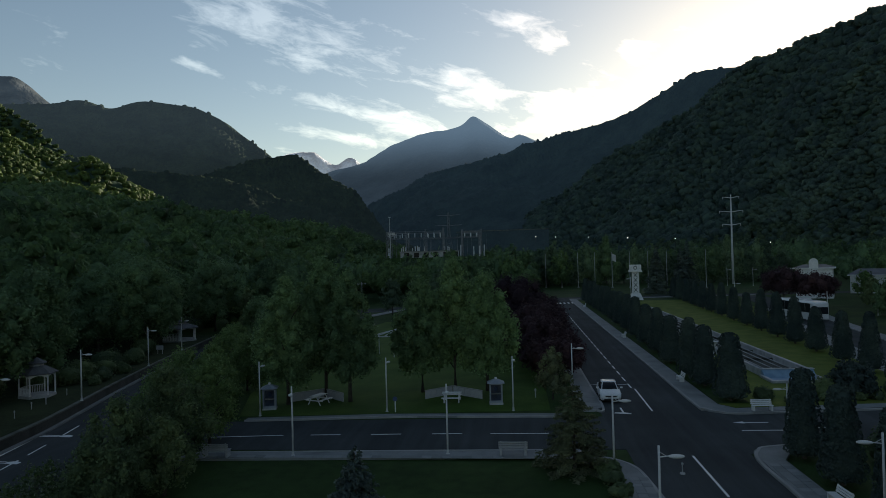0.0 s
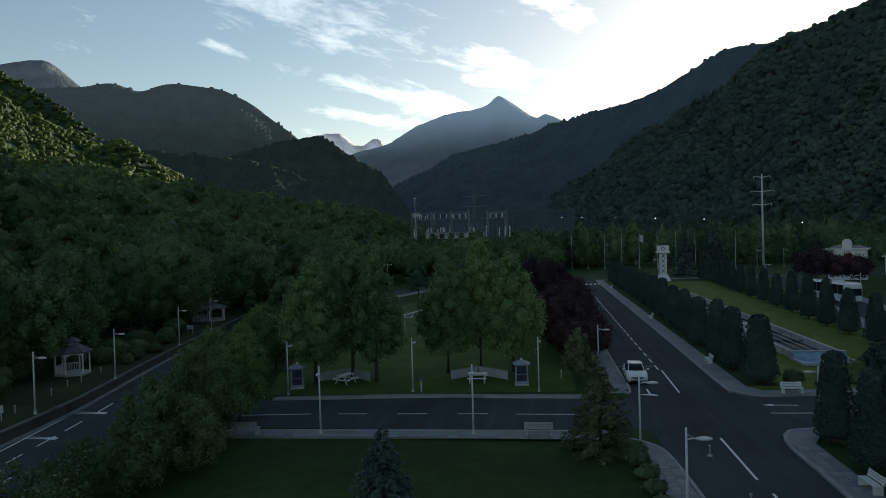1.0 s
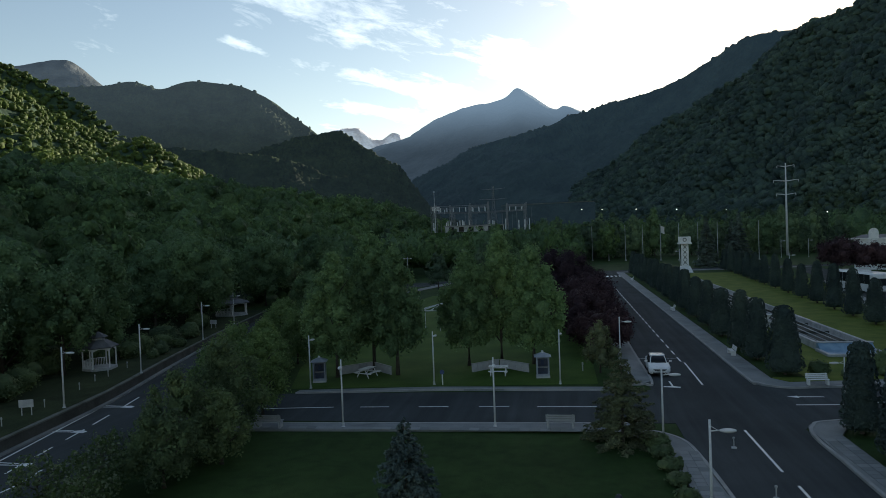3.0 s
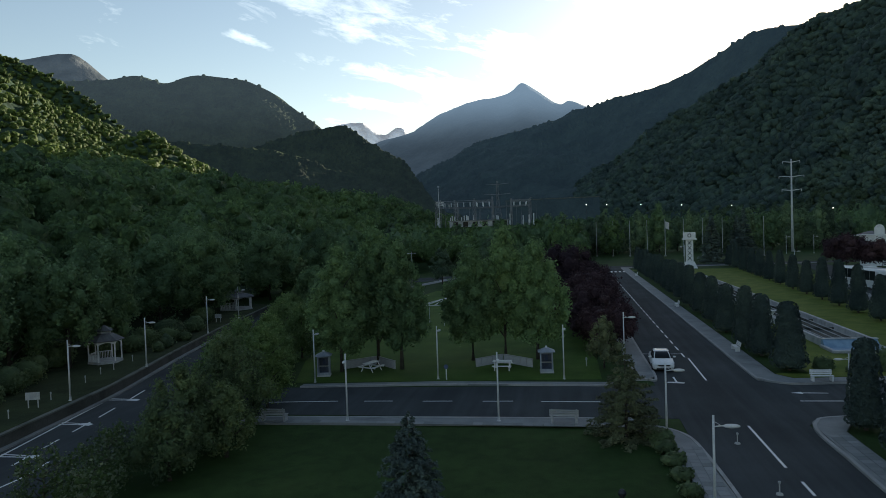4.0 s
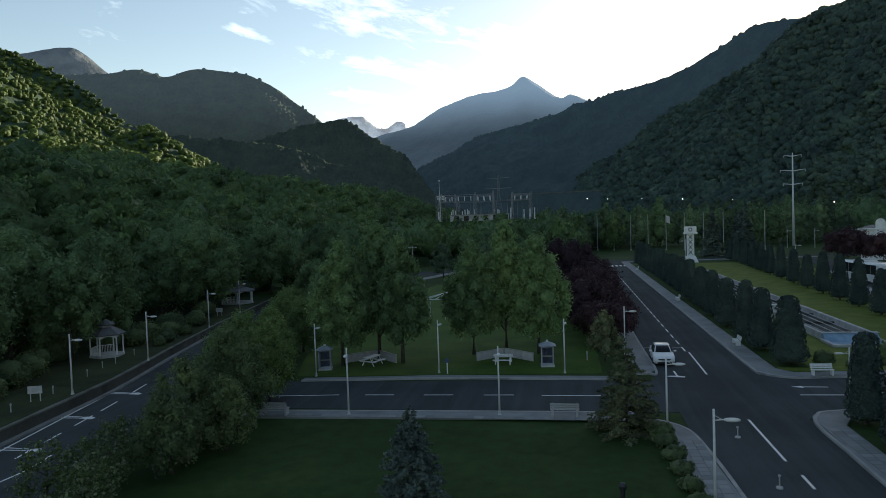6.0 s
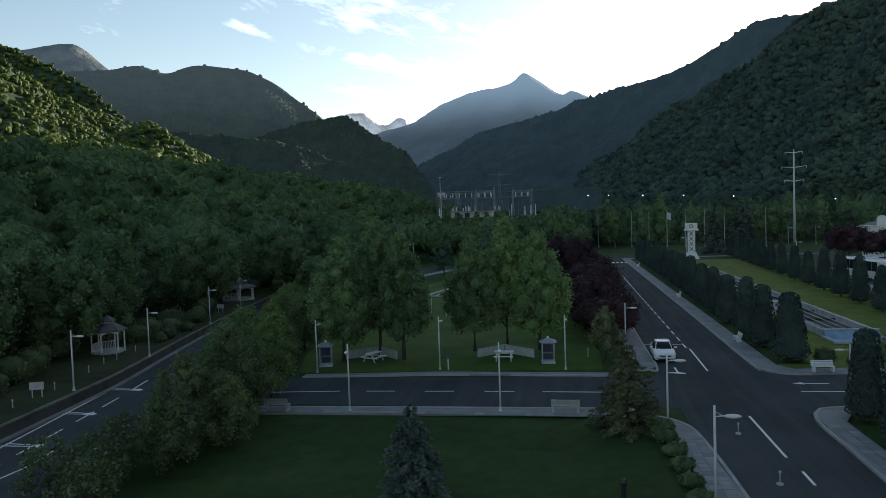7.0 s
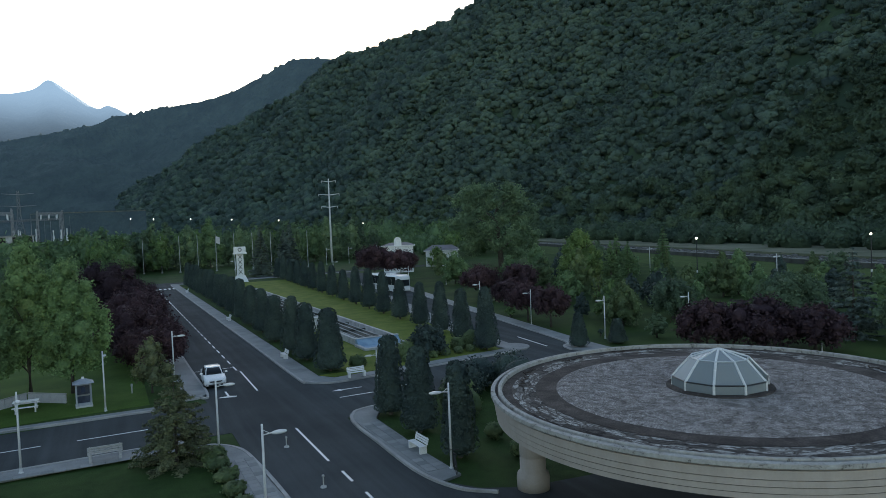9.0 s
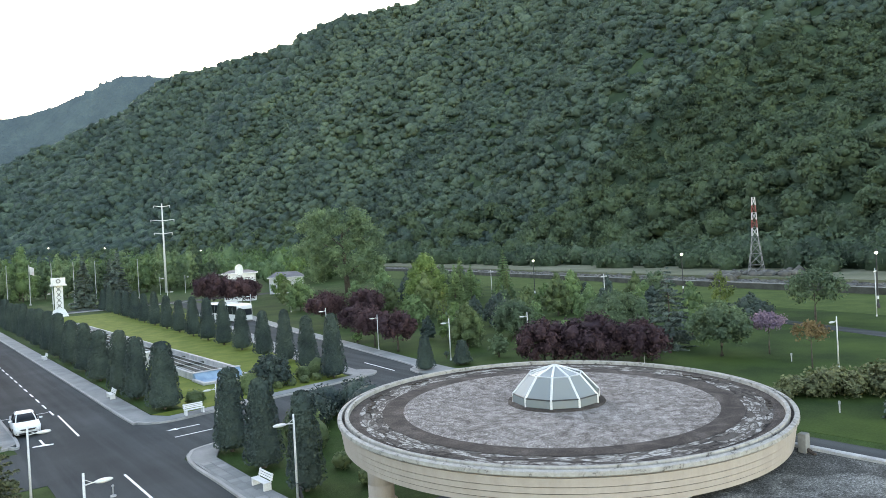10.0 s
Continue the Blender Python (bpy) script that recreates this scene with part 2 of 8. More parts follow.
M_ASPHALT = material("asphalt", asphalt_build)
M_PAINT = speckled("road_paint", (0.66, 0.67, 0.66), (0.80, 0.80, 0.78), 2.0, 0.6, 30.0, 0.2, stain=(0.7, 0.7, 0.7))
M_KERB = speckled("concrete_kerb", (0.26, 0.26, 0.25), (0.34, 0.34, 0.33), 0.8, 0.85, 25.0, 0.3)
M_PAVING = speckled("paving_concrete", (0.160, 0.172, 0.172), (0.225, 0.236, 0.234), 0.6, 0.85, 25.0, 0.3)


def slab_build(nt):
    info = nt.nodes.new("ShaderNodeObjectInfo")
    v = coords(nt)
    c = ramp(nt, info.outputs["Random"], (0.0, (0.155, 0.168, 0.168)), (1.0, (0.25, 0.26, 0.257)))
    f = noise_node(nt, v, 25.0, 4.0)
    c = mixed(nt, 1.0, c, ramp(nt, f, (0.3, (0.8, 0.8, 0.8)), (0.7, (1.1, 1.1, 1.1))), 'MULTIPLY')
    return surface(nt, c, 0.85, 0.0, f, 0.3, 0.01)


M_SLAB = material("paving_slab", slab_build)
M_WHITE = speckled("white_paint", (0.60, 0.605, 0.60), (0.72, 0.715, 0.70), 1.5, 0.55, 30.0, 0.1, stain=(0.7, 0.68, 0.64))
M_POLE = speckled("pole_paint", (0.50, 0.51, 0.51), (0.60, 0.605, 0.60), 2.0, 0.45, 30.0, 0.05)
M_DIM_WHITE = speckled("weathered_white", (0.33, 0.335, 0.33), (0.44, 0.44, 0.43), 1.2, 0.7, 20.0, 0.2, stain=(0.55, 0.52, 0.48))
M_STONE_WALL = speckled("rough_concrete", (0.16, 0.165, 0.16), (0.26, 0.26, 0.25), 0.5, 0.9, 6.0, 0.5, dist=0.05)
M_WALLFACE = speckled("dark_concrete", (0.030, 0.034, 0.028), (0.062, 0.066, 0.058), 0.5, 0.95, 6.0, 0.5, dist=0.05)
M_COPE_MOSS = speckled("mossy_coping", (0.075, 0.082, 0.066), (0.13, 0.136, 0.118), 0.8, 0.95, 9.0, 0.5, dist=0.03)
M_BARK = speckled("bark", (0.05, 0.04, 0.032), (0.10, 0.085, 0.07), 2.0, 0.9, 14.0, 0.7, dist=0.03)
M_PALE_BARK = speckled("pale_bark", (0.20, 0.18, 0.15), (0.34, 0.32, 0.28), 1.2, 0.85, 8.0, 0.5)
M_DARK_METAL = speckled("dark_metal", (0.02, 0.022, 0.025), (0.035, 0.036, 0.04), 3.0, 0.45, 30.0, 0.05, metal=0.3)
M_STEEL = speckled("galvanised_steel", (0.38, 0.40, 0.41), (0.50, 0.51, 0.52), 1.0, 0.45, 20.0, 0.05, metal=0.5)
M_RED = speckled("red_paint", (0.24, 0.06, 0.05), (0.30, 0.09, 0.075), 1.0, 0.6)
M_SHINGLE = speckled("roof_shingle", (0.07, 0.075, 0.08), (0.12, 0.12, 0.125), 0.8, 0.85, 9.0, 0.5)
M_ROOF_SLATE = speckled("slate", (0.06, 0.065, 0.075), (0.10, 0.105, 0.115), 0.6, 0.6)
M_BLUE = speckled("pool_blue", (0.14, 0.25, 0.36), (0.24, 0.36, 0.46), 1.0, 0.5)
M_BOOTH = speckled("booth_grey", (0.22, 0.25, 0.29), (0.31, 0.34, 0.38), 1.5, 0.5)
M_BOOTH_DARK = speckled("booth_panel", (0.04, 0.06, 0.10), (0.07, 0.10, 0.16), 3.0, 0.3)
M_TERMINAL = speckled("blue_sign", (0.03, 0.06, 0.14), (0.045, 0.08, 0.17), 2.0, 0.4)
M_ROCK = speckled("river_rock", (0.045, 0.047, 0.043), (0.118, 0.118, 0.108), 0.4, 0.9, 3.0, 0.6, dist=0.1)
M_GRAVELBANK = speckled("gravel_bank", (0.068, 0.084, 0.044), (0.125, 0.135, 0.088), 0.08, 0.95, 1.5, 0.6, dist=0.1)
M_WATER = speckled("river_water", (0.03, 0.034, 0.036), (0.06, 0.065, 0.066), 0.2, 0.45, 2.0, 0.3, dist=0.1)
M_CAR = speckled("white_car_paint", (0.62, 0.625, 0.63), (0.66, 0.665, 0.67), 0.5, 0.22, 30.0, 0.0, spec=0.6)
M_TYRE = speckled("rubber", (0.015, 0.015, 0.016), (0.025, 0.025, 0.026), 5.0, 0.8)
M_CAR_GLASS = speckled("dark_glass", (0.012, 0.016, 0.02), (0.018, 0.022, 0.026), 1.0, 0.15, 30.0, 0.0, spec=0.1)
M_SCREEN = speckled("grey_panel", (0.32, 0.325, 0.33), (0.42, 0.42, 0.42), 1.2, 0.8, 20.0, 0.2, stain=(0.6, 0.58, 0.55))
M_CHANNEL = speckled("stained_white", (0.30, 0.31, 0.31), (0.46, 0.46, 0.45), 0.9, 0.75, 12.0, 0.3, stain=(0.45, 0.42, 0.38))
M_LENS = speckled("headlight_lens", (0.5, 0.53, 0.56), (0.6, 0.62, 0.65), 4.0, 0.1)
M_GLOBE = glowing("lit_globe", (1.0, 0.97, 0.88), 2.6)
M_LIT_LAMP = glowing("lit_lamp", (0.92, 0.97, 1.0), 4.0)
M_LAMPHEAD = speckled("lamp_head", (0.52, 0.53, 0.53), (0.60, 0.605, 0.60), 3.0, 0.35)

L_PLANE = leafy("broad_leaves", (0.088, 0.152, 0.060), (0.158, 0.256, 0.100), (0.255, 0.365, 0.155), grey=0.1)
L_SHRUB = leafy("shrub_leaves", (0.066, 0.112, 0.040), (0.124, 0.196, 0.066), (0.215, 0.280, 0.115))
L_FLOWER = leafy("flecked_leaves", (0.035, 0.060, 0.022), (0.065, 0.105, 0.035), (0.34, 0.36, 0.30), 0.3)
L_PURPLE = leafy("purple_leaves", (0.038, 0.021, 0.027), (0.057, 0.032, 0.039), (0.080, 0.047, 0.054), through=0.2, grey=0.0)
L_YEW = leafy("clipped_needles", (0.028, 0.044, 0.040), (0.046, 0.068, 0.061), (0.069, 0.096, 0.086), 0.5, 0.1, grain=4.5, grey=0.0)
L_SPRUCE = leafy("blue_needles", (0.052, 0.076, 0.066), (0.094, 0.128, 0.112), (0.162, 0.205, 0.180), 0.5, 0.1)
L_PINE = leafy("pine_needles", (0.058, 0.070, 0.036), (0.115, 0.130, 0.064), (0.20, 0.20, 0.11), 0.5, 0.1)
L_FOREST = leafy("forest_leaves", (0.056, 0.100, 0.042), (0.098, 0.168, 0.068), (0.160, 0.240, 0.100), 0.03, grain=1.6, cell=0.11, mottle=0.42)
# extra blue in this leaf colour imitates haze before the mountainside
L_MOUNTAIN = leafy("haze_tinted_leaves", (0.050, 0.085, 0.076), (0.067, 0.110, 0.097), (0.090, 0.144, 0.123), 0.03, grain=1.1, grey=0.05, cell=0.09)
L_FAR_FOREST = leafy("far_forest_leaves", (0.055, 0.090, 0.022), (0.090, 0.140, 0.034), (0.135, 0.190, 0.052), 0.012, grain=0.5)
L_BANK = leafy("riverside_leaves", (0.052, 0.086, 0.056), (0.074, 0.118, 0.074), (0.106, 0.156, 0.096), 0.06, grain=0.9)
L_CHESTNUT = leafy("dull_green_leaves", (0.072, 0.122, 0.056), (0.124, 0.204, 0.094), (0.192, 0.272, 0.136), 0.15)
L_LIME = leafy("grey_green_leaves", (0.056, 0.094, 0.056), (0.096, 0.150, 0.088), (0.155, 0.225, 0.136), 0.15, grey=0.1)
L_THICKET = leafy("thicket_leaves", (0.062, 0.094, 0.044), (0.110, 0.156, 0.070), (0.180, 0.222, 0.106), 0.3)
L_ROW = leafy("row_leaves", (0.085, 0.140, 0.075), (0.140, 0.210, 0.115), (0.205, 0.290, 0.165), 0.15)
L_PINK = leafy("pink_blossom", (0.15, 0.10, 0.145), (0.22, 0.155, 0.215), (0.31, 0.235, 0.30), 0.5, grey=0.0)
L_ORANGE = leafy("bronze_leaves", (0.13, 0.085, 0.045), (0.20, 0.14, 0.075), (0.27, 0.20, 0.11), 0.5, grey=0.0)
L_YELLOW = leafy("young_leaves", (0.066, 0.10, 0.026), (0.11, 0.15, 0.045), (0.18, 0.22, 0.08), 0.3)

W_HILL = woods("hill_woods", (0.028, 0.052, 0.034), (0.048, 0.082, 0.052), 0.12)
# haze painted into the distant ranges as emission; sunlit air as a height ramp
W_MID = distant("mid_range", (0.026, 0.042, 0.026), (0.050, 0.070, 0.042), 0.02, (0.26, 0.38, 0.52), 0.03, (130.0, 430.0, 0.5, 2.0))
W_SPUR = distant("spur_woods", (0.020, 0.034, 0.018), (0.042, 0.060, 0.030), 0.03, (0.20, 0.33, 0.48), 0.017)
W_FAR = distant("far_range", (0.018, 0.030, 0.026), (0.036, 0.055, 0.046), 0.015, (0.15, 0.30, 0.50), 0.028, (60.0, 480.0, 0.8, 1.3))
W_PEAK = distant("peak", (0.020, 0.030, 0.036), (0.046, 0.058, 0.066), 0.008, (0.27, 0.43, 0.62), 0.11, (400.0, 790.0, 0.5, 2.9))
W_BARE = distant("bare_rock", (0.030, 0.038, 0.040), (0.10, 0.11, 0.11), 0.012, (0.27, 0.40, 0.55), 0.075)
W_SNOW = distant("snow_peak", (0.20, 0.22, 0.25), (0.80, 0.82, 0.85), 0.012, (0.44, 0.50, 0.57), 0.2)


# ---- building helpers ----
def mesh_of(name, verts, faces, mat, smooth=False):
    """A mesh from arrays: verts n x 3, faces m x 3 or m x 4."""
    verts, faces = np.asarray(verts, np.float32), np.asarray(faces, np.int32)
    me = bpy.data.meshes.new(name)
    m, k = faces.shape
    me.vertices.add(len(verts))
    me.vertices.foreach_set("co", verts.ravel())
    me.loops.add(m * k)
    me.loops.foreach_set("vertex_index", faces.ravel())
    me.polygons.add(m)
    me.polygons.foreach_set("loop_start", np.arange(0, m * k, k, dtype=np.int32))
    if smooth:
        me.polygons.foreach_set("use_smooth", np.ones(m, bool))
    me.update(calc_edges=True)
    if mat:
        me.materials.append(mat)
    return me


def finish(name, bm, mat, smooth=False):
    me = bpy.data.meshes.new(name)
    bmesh.ops.recalc_face_normals(bm, faces=bm.faces)
    if smooth:
        for f in bm.faces:
            f.smooth = True
    bm.to_mesh(me)
    bm.free()
    if mat:
        me.materials.append(mat)
    return me


def part(name, bm, mat, parent=None, label="", smooth=False):
    """One mesh object from a bmesh or a mesh, under a thing or a part of it."""
    me = finish(name, bm, mat, smooth) if isinstance(bm, bmesh.types.BMesh) else bm
    ob = new(name, me)
    ob.parent = parent
    return tagged(ob, label)


def thing(name, label, category, m=None, group="", kind=""):
    ob = new(name)
    if m is not None:
        ob.matrix_basis = m
    return tagged(ob, label, category, group, kind)


def box(x0, y0, z0, x1, y1, z1, bevel=0.0, bm=None):
    bm = bm or bmesh.new()
    r = bmesh.ops.create_cube(bm, size=1.0)
    vs = r["verts"]
    bmesh.ops.scale(bm, vec=(x1 - x0, y1 - y0, z1 - z0), verts=vs)
    bmesh.ops.translate(bm, vec=((x0 + x1) / 2, (y0 + y1) / 2, (z0 + z1) / 2), verts=vs)
    if bevel:
        es = {e for v in vs for e in v.link_edges}
        bmesh.ops.bevel(bm, geom=list(es), offset=bevel, segments=1, affect='EDGES')
    return bm


def tube(points, radii, sides=8, bm=None, cap=True):
    """A tapered tube through the points."""
    bm = bm or bmesh.new()
    rings = []
    pts = [Vector(p) for p in points]
    for i, p in enumerate(pts):
        d = (pts[min(i + 1, len(pts) - 1)] - pts[max(i - 1, 0)]).normalized()
        q = d.to_track_quat('Z', 'Y')
        r = radii[i] if isinstance(radii, (list, tuple)) else radii
        rings.append([bm.verts.new(p + q @ Vector((r * math.cos(a), r * math.sin(a), 0)))
                      for a in (2 * math.pi * k / sides for k in range(sides))])
    for a, b in zip(rings, rings[1:]):
        for k in range(sides):
            bm.faces.new((a[k], a[(k + 1) % sides], b[(k + 1) % sides], b[k]))
    if cap:
        bm.faces.new(rings[0][::-1])
        bm.faces.new(rings[-1])
    return bm


def lathe(profile, sides=24, bm=None, a0=0.0, a1=2 * math.pi):
    """Turns a profile of (radius, height) round the z axis."""
    bm = bm or bmesh.new()
    full = abs(a1 - a0 - 2 * math.pi) < 1e-6
    n = sides if full else sides + 1
    rings = [[bm.verts.new((r * math.cos(a0 + (a1 - a0) * k / sides), r * math.sin(a0 + (a1 - a0) * k / sides), z)) for k in range(n)]
             for r, z in profile]
    for a, b in zip(rings, rings[1:]):
        for k in range(sides):
            j = (k + 1) % n
            bm.faces.new((a[k], a[j], b[j], b[k]))
    bmesh.ops.remove_doubles(bm, verts=bm.verts, dist=1e-5)
    bmesh.ops.dissolve_degenerate(bm, edges=bm.edges, dist=1e-5)
    return bm


def outline(points, z0, z1, bm=None):
    """A prism over a flat outline."""
    bm = bm or bmesh.new()
    lo = [bm.verts.new((x, y, z0)) for x, y in points]
    hi = [bm.verts.new((x, y, z1)) for x, y in points]
    bm.faces.new(hi)
    bm.faces.new(lo[::-1])
    n = len(points)
    for k in range(n):
        bm.faces.new((lo[k], lo[(k + 1) % n], hi[(k + 1) % n], hi[k]))
    return bm


def arc(cx, cy, r, a0, a1, n=8):
    return [(cx + r * math.cos(radians(a0 + (a1 - a0) * k / n)), cy + r * math.sin(radians(a0 + (a1 - a0) * k / n))) for k in range(n + 1)]


def spline(points, n):
    """n points along a smooth line through the given ones."""
    p = np.array(points, float)
    p = np.vstack([2 * p[0] - p[1], p, 2 * p[-1] - p[-2]])
    out = []
    for s in np.linspace(0, len(points) - 1 - 1e-6, n):
        i = int(s); t = s - i
        a, b, c, d = p[i:i + 4]
        out.append(0.5 * (2 * b + (c - a) * t + (2 * a - 5 * b + 4 * c - d) * t**2 + (3 * b - a - 3 * c + d) * t**3))
    return np.array(out)


def strip(line, half, z0, z1, n=40, side=0.0):
    """A band of constant width along a line, with thickness; side shifts it to the right of the line."""
    c = spline(line, n)
    d = np.gradient(c, axis=0)
    d /= np.linalg.norm(d, axis=1)[:, None]
    nrm = np.stack([d[:, 1], -d[:, 0]], 1)
    a, b = c + nrm * (side - half), c + nrm * (side + half)
    bm = bmesh.new()
    rows = []
    for p, q in zip(a, b):
        rows.append([bm.verts.new((*p, z0)), bm.verts.new((*p, z1)), bm.verts.new((*q, z1)), bm.verts.new((*q, z0))])
    for r, s in zip(rows, rows[1:]):
        for k in range(4):
            bm.faces.new((r[k], r[(k + 1) % 4], s[(k + 1) % 4], s[k]))
    bm.faces.new(rows[0]); bm.faces.new(rows[-1][::-1])
    return bm


# ---- foliage ----


def cards(centres, normals, size, rng, bend=0.35, narrow=0.7):
    """Bent leaf sprays (two triangles each) at the centres, facing roughly along the normals."""
    n = len(centres)
    nr = normals / np.maximum(np.linalg.norm(normals, axis=1, keepdims=True), 1e-6)
    t = rng.normal(size=(n, 3))
    t -= (t * nr).sum(1, keepdims=True) * nr
    t /= np.maximum(np.linalg.norm(t, axis=1, keepdims=True), 1e-6)
    b = np.cross(nr, t)
    s = (size * rng.uniform(0.6, 1.35, n))[:, None]
    v = np.stack([centres - t * s, centres - b * s * narrow + nr * s * bend * rng.uniform(-1, 1, (n, 1)),
                  centres + t * s, centres + b * s * narrow + nr * s * bend * rng.uniform(-1, 1, (n, 1))], 1)
    base = np.arange(n)[:, None] * 4
    f = np.concatenate([base + [0, 1, 2], base + [0, 2, 3]])
    return v.reshape(-1, 3), f


def blob(rng, level=2, lump=0.22):
    """A lumpy crown core of radius about one."""
    bm = bmesh.new()
    bmesh.ops.create_icosphere(bm, subdivisions=level, radius=1.0)
    bm.verts.ensure_lookup_table()
    v = np.array([q.co[:] for q in bm.verts])
    f = np.array([[q.index for q in p.verts] for p in bm.faces])
    bm.free()
    for _ in range(7):
        d = rng.normal(size=3); d /= np.linalg.norm(d)
        v *= 1 + lump * np.clip((v @ d) / np.linalg.norm(v, axis=1) - 0.55, 0, 1)[:, None] * 2.2
    v *= rng.uniform(0.9, 1.1, (len(v), 1))
    return v, f


def join(chunks):
    vs, fs, n = [], [], 0
    for v, f in chunks:
        vs.append(v); fs.append(f + n); n += len(v)
    return np.concatenate(vs), np.concatenate(fs)


def puffs(rng, count, level=1, size=0.36, sprays=0, spray=0.1, squash=0.8, core=1):
    """A tree crown of radius one, seen from afar: billowing clumps over a core, the outline broken by leaf sprays."""
    v, f = blob(rng, core, 0.2)
    out = [(v * ([0.74, 0.74, 0.62] if count > 2 else [0.95, 0.95, 0.85]), f)]
    turn = rng.uniform(0, 6.28)
    for k in range(count):
        z = 0.95 - 1.25 * (k + 0.5) / count
        a = 2.4 * k + turn + rng.uniform(-0.35, 0.35)
        r = math.sqrt(max(0.0, 1 - z * z))
        q = rng.uniform(0.58, 0.8)
        c = np.array([r * math.cos(a), r * math.sin(a), z * 0.92]) * q
        w = size * rng.uniform(0.75, 1.25)
        v, f = blob(rng, level, 0.25)
        out.append((v * [w, w, w * squash] * (0.6 if sprays > 21 else 0.72 if sprays > 9 else 0.95) + c, f))
        if sprays:
            d = rng.normal(size=(sprays, 3)); d[:, 2] = np.abs(d[:, 2]) * 0.95 - 0.3
            d /= np.linalg.norm(d, axis=1, keepdims=True)
            out.append(cards(c + d * w * rng.uniform(0.72, 1.18, (sprays, 1)) * [1, 1, squash], d * 0.8 + [0, 0, 0.25] + rng.normal(size=d.shape) * 0.55, spray, rng))
    return join(out)


def spaced(p, rad, gap):
    """Picks places in order so that no two stand closer than gap times the sum of their radii."""
    cell, taken, keep = 2 * gap * float(rad.max()), {}, []
    for k, (q, r) in enumerate(zip(p, rad)):
        i, j, h = (int(math.floor(c / cell)) for c in q)
        if all(np.dot(q - p[o], q - p[o]) > (gap * (r + rad[o])) ** 2 for a in (-1, 0, 1) for b in (-1, 0, 1) for c in (-1, 0, 1) for o in taken.get((i + a, j + b, h + c), ())):
            taken.setdefault((i, j, h), []).append(k)
            keep.append(k)
    return np.array(keep)


def plant(name, places, radii, leaf, rng, kinds, tall=1.0):
    """A forest in one mesh: each place takes one of the crowns, turned and stretched by chance."""
    pick = rng.integers(0, len(kinds), len(places))
    vs, fs, n = [], [], 0
    for k, (kv, kf) in enumerate(kinds):
        w = np.flatnonzero(pick == k)
        a = rng.uniform(0, 2 * math.pi, len(w))
        ca, sa = np.cos(a)[:, None], np.sin(a)[:, None]
        r = radii[w][:, None]
        st = rng.uniform(0.85, 1.25, (len(w), 1)) * tall
        v = np.stack([(kv[None, :, 0] * ca - kv[None, :, 1] * sa) * r + places[w, 0:1], (kv[None, :, 0] * sa + kv[None, :, 1] * ca) * r + places[w, 1:2], kv[None, :, 2] * r * st + places[w, 2:3]], 2)
        f = kf[None] + (np.arange(len(w)) * len(kv))[:, None, None] + n
        vs.append(v.reshape(-1, 3)); fs.append(f.reshape(-1, 3)); n += len(w) * len(kv)
    return mesh_of(name, np.concatenate(vs), np.concatenate(fs), leaf, True)


def crown(rng, blobs, density, size, core=0.5, fill=0.5, inner=0):
    """A crown of leaf sprays on lumpy masses (x, y, z, rx, ry, rz), with a darker inner core that lets no sky through its middle."""
    out = []
    for k, (x, y, z, rx, ry, rz) in enumerate(blobs):
        c, r = np.array([x, y, z]), np.array([rx, ry, rz])
        if core:
            v, f = blob(rng)
            out.append((v * r * core + c, f))
        area = 4 * math.pi * ((rx * ry) ** 1.6 / 3 + (rx * rz) ** 1.6 / 3 + (ry * rz) ** 1.6 / 3) ** (1 / 1.6)
        n = int(area * density * (0.3 if k < inner else 1.0))
        d = rng.normal(size=(n, 3)); d /= np.linalg.norm(d, axis=1, keepdims=True)
        rad = (1.2 - (0.2 + fill) * rng.uniform(0, 1, (n, 1)) ** 0.75) * (1 + 0.12 * np.sin(d[:, :1] * 5 + x) * np.cos(d[:, 1:2] * 6 + y))
        v, f = cards(c + d * rad * r, d / r + rng.normal(size=(n, 3)) * 0.75 / r.mean() + [0, 0, 0.5 / r.mean()], size, rng)
        out.append((v, f))
    return join(out)


def tree_masses(rng, height, bottom, radius, n, taper=0.3):
    """Masses of a broad crown with an uneven outline."""
    h = height - bottom

    def wide(u):
        return (0.7 + 0.3 * min(1.0, u / 0.28)) * (1 - taper * max(0.0, (u - 0.28) / 0.72) ** 1.25) * math.sqrt(max(0.08, 1 - max(0.0, (u - 0.72) / 0.3) ** 2))
    out = []
    for u, k in ((0.26, 0.24), (0.5, 0.24), (0.7, 0.19)):
        r = radius * wide(u) * 0.66
        out.append((0, 0, bottom + h * u, r, r, h * k))
    for k in range(n):
        a = 2.4 * k + rng.uniform(-0.5, 0.5)
        u = ((k + rng.uniform(0.1, 0.9)) / n) ** 1.12
        s = radius * rng.uniform(0.2, 0.36) * (1 - 0.4 * taper * u)
        rr = max(0.0, radius * wide(u) * rng.uniform(0.92, 1.08) - s * 0.9)
        out.append((rr * math.cos(a), rr * math.sin(a), bottom + s * 0.7 + (h - s * 1.8) * u, s, s * rng.uniform(0.85, 1.1), s * rng.uniform(0.95, 1.35)))
    return out


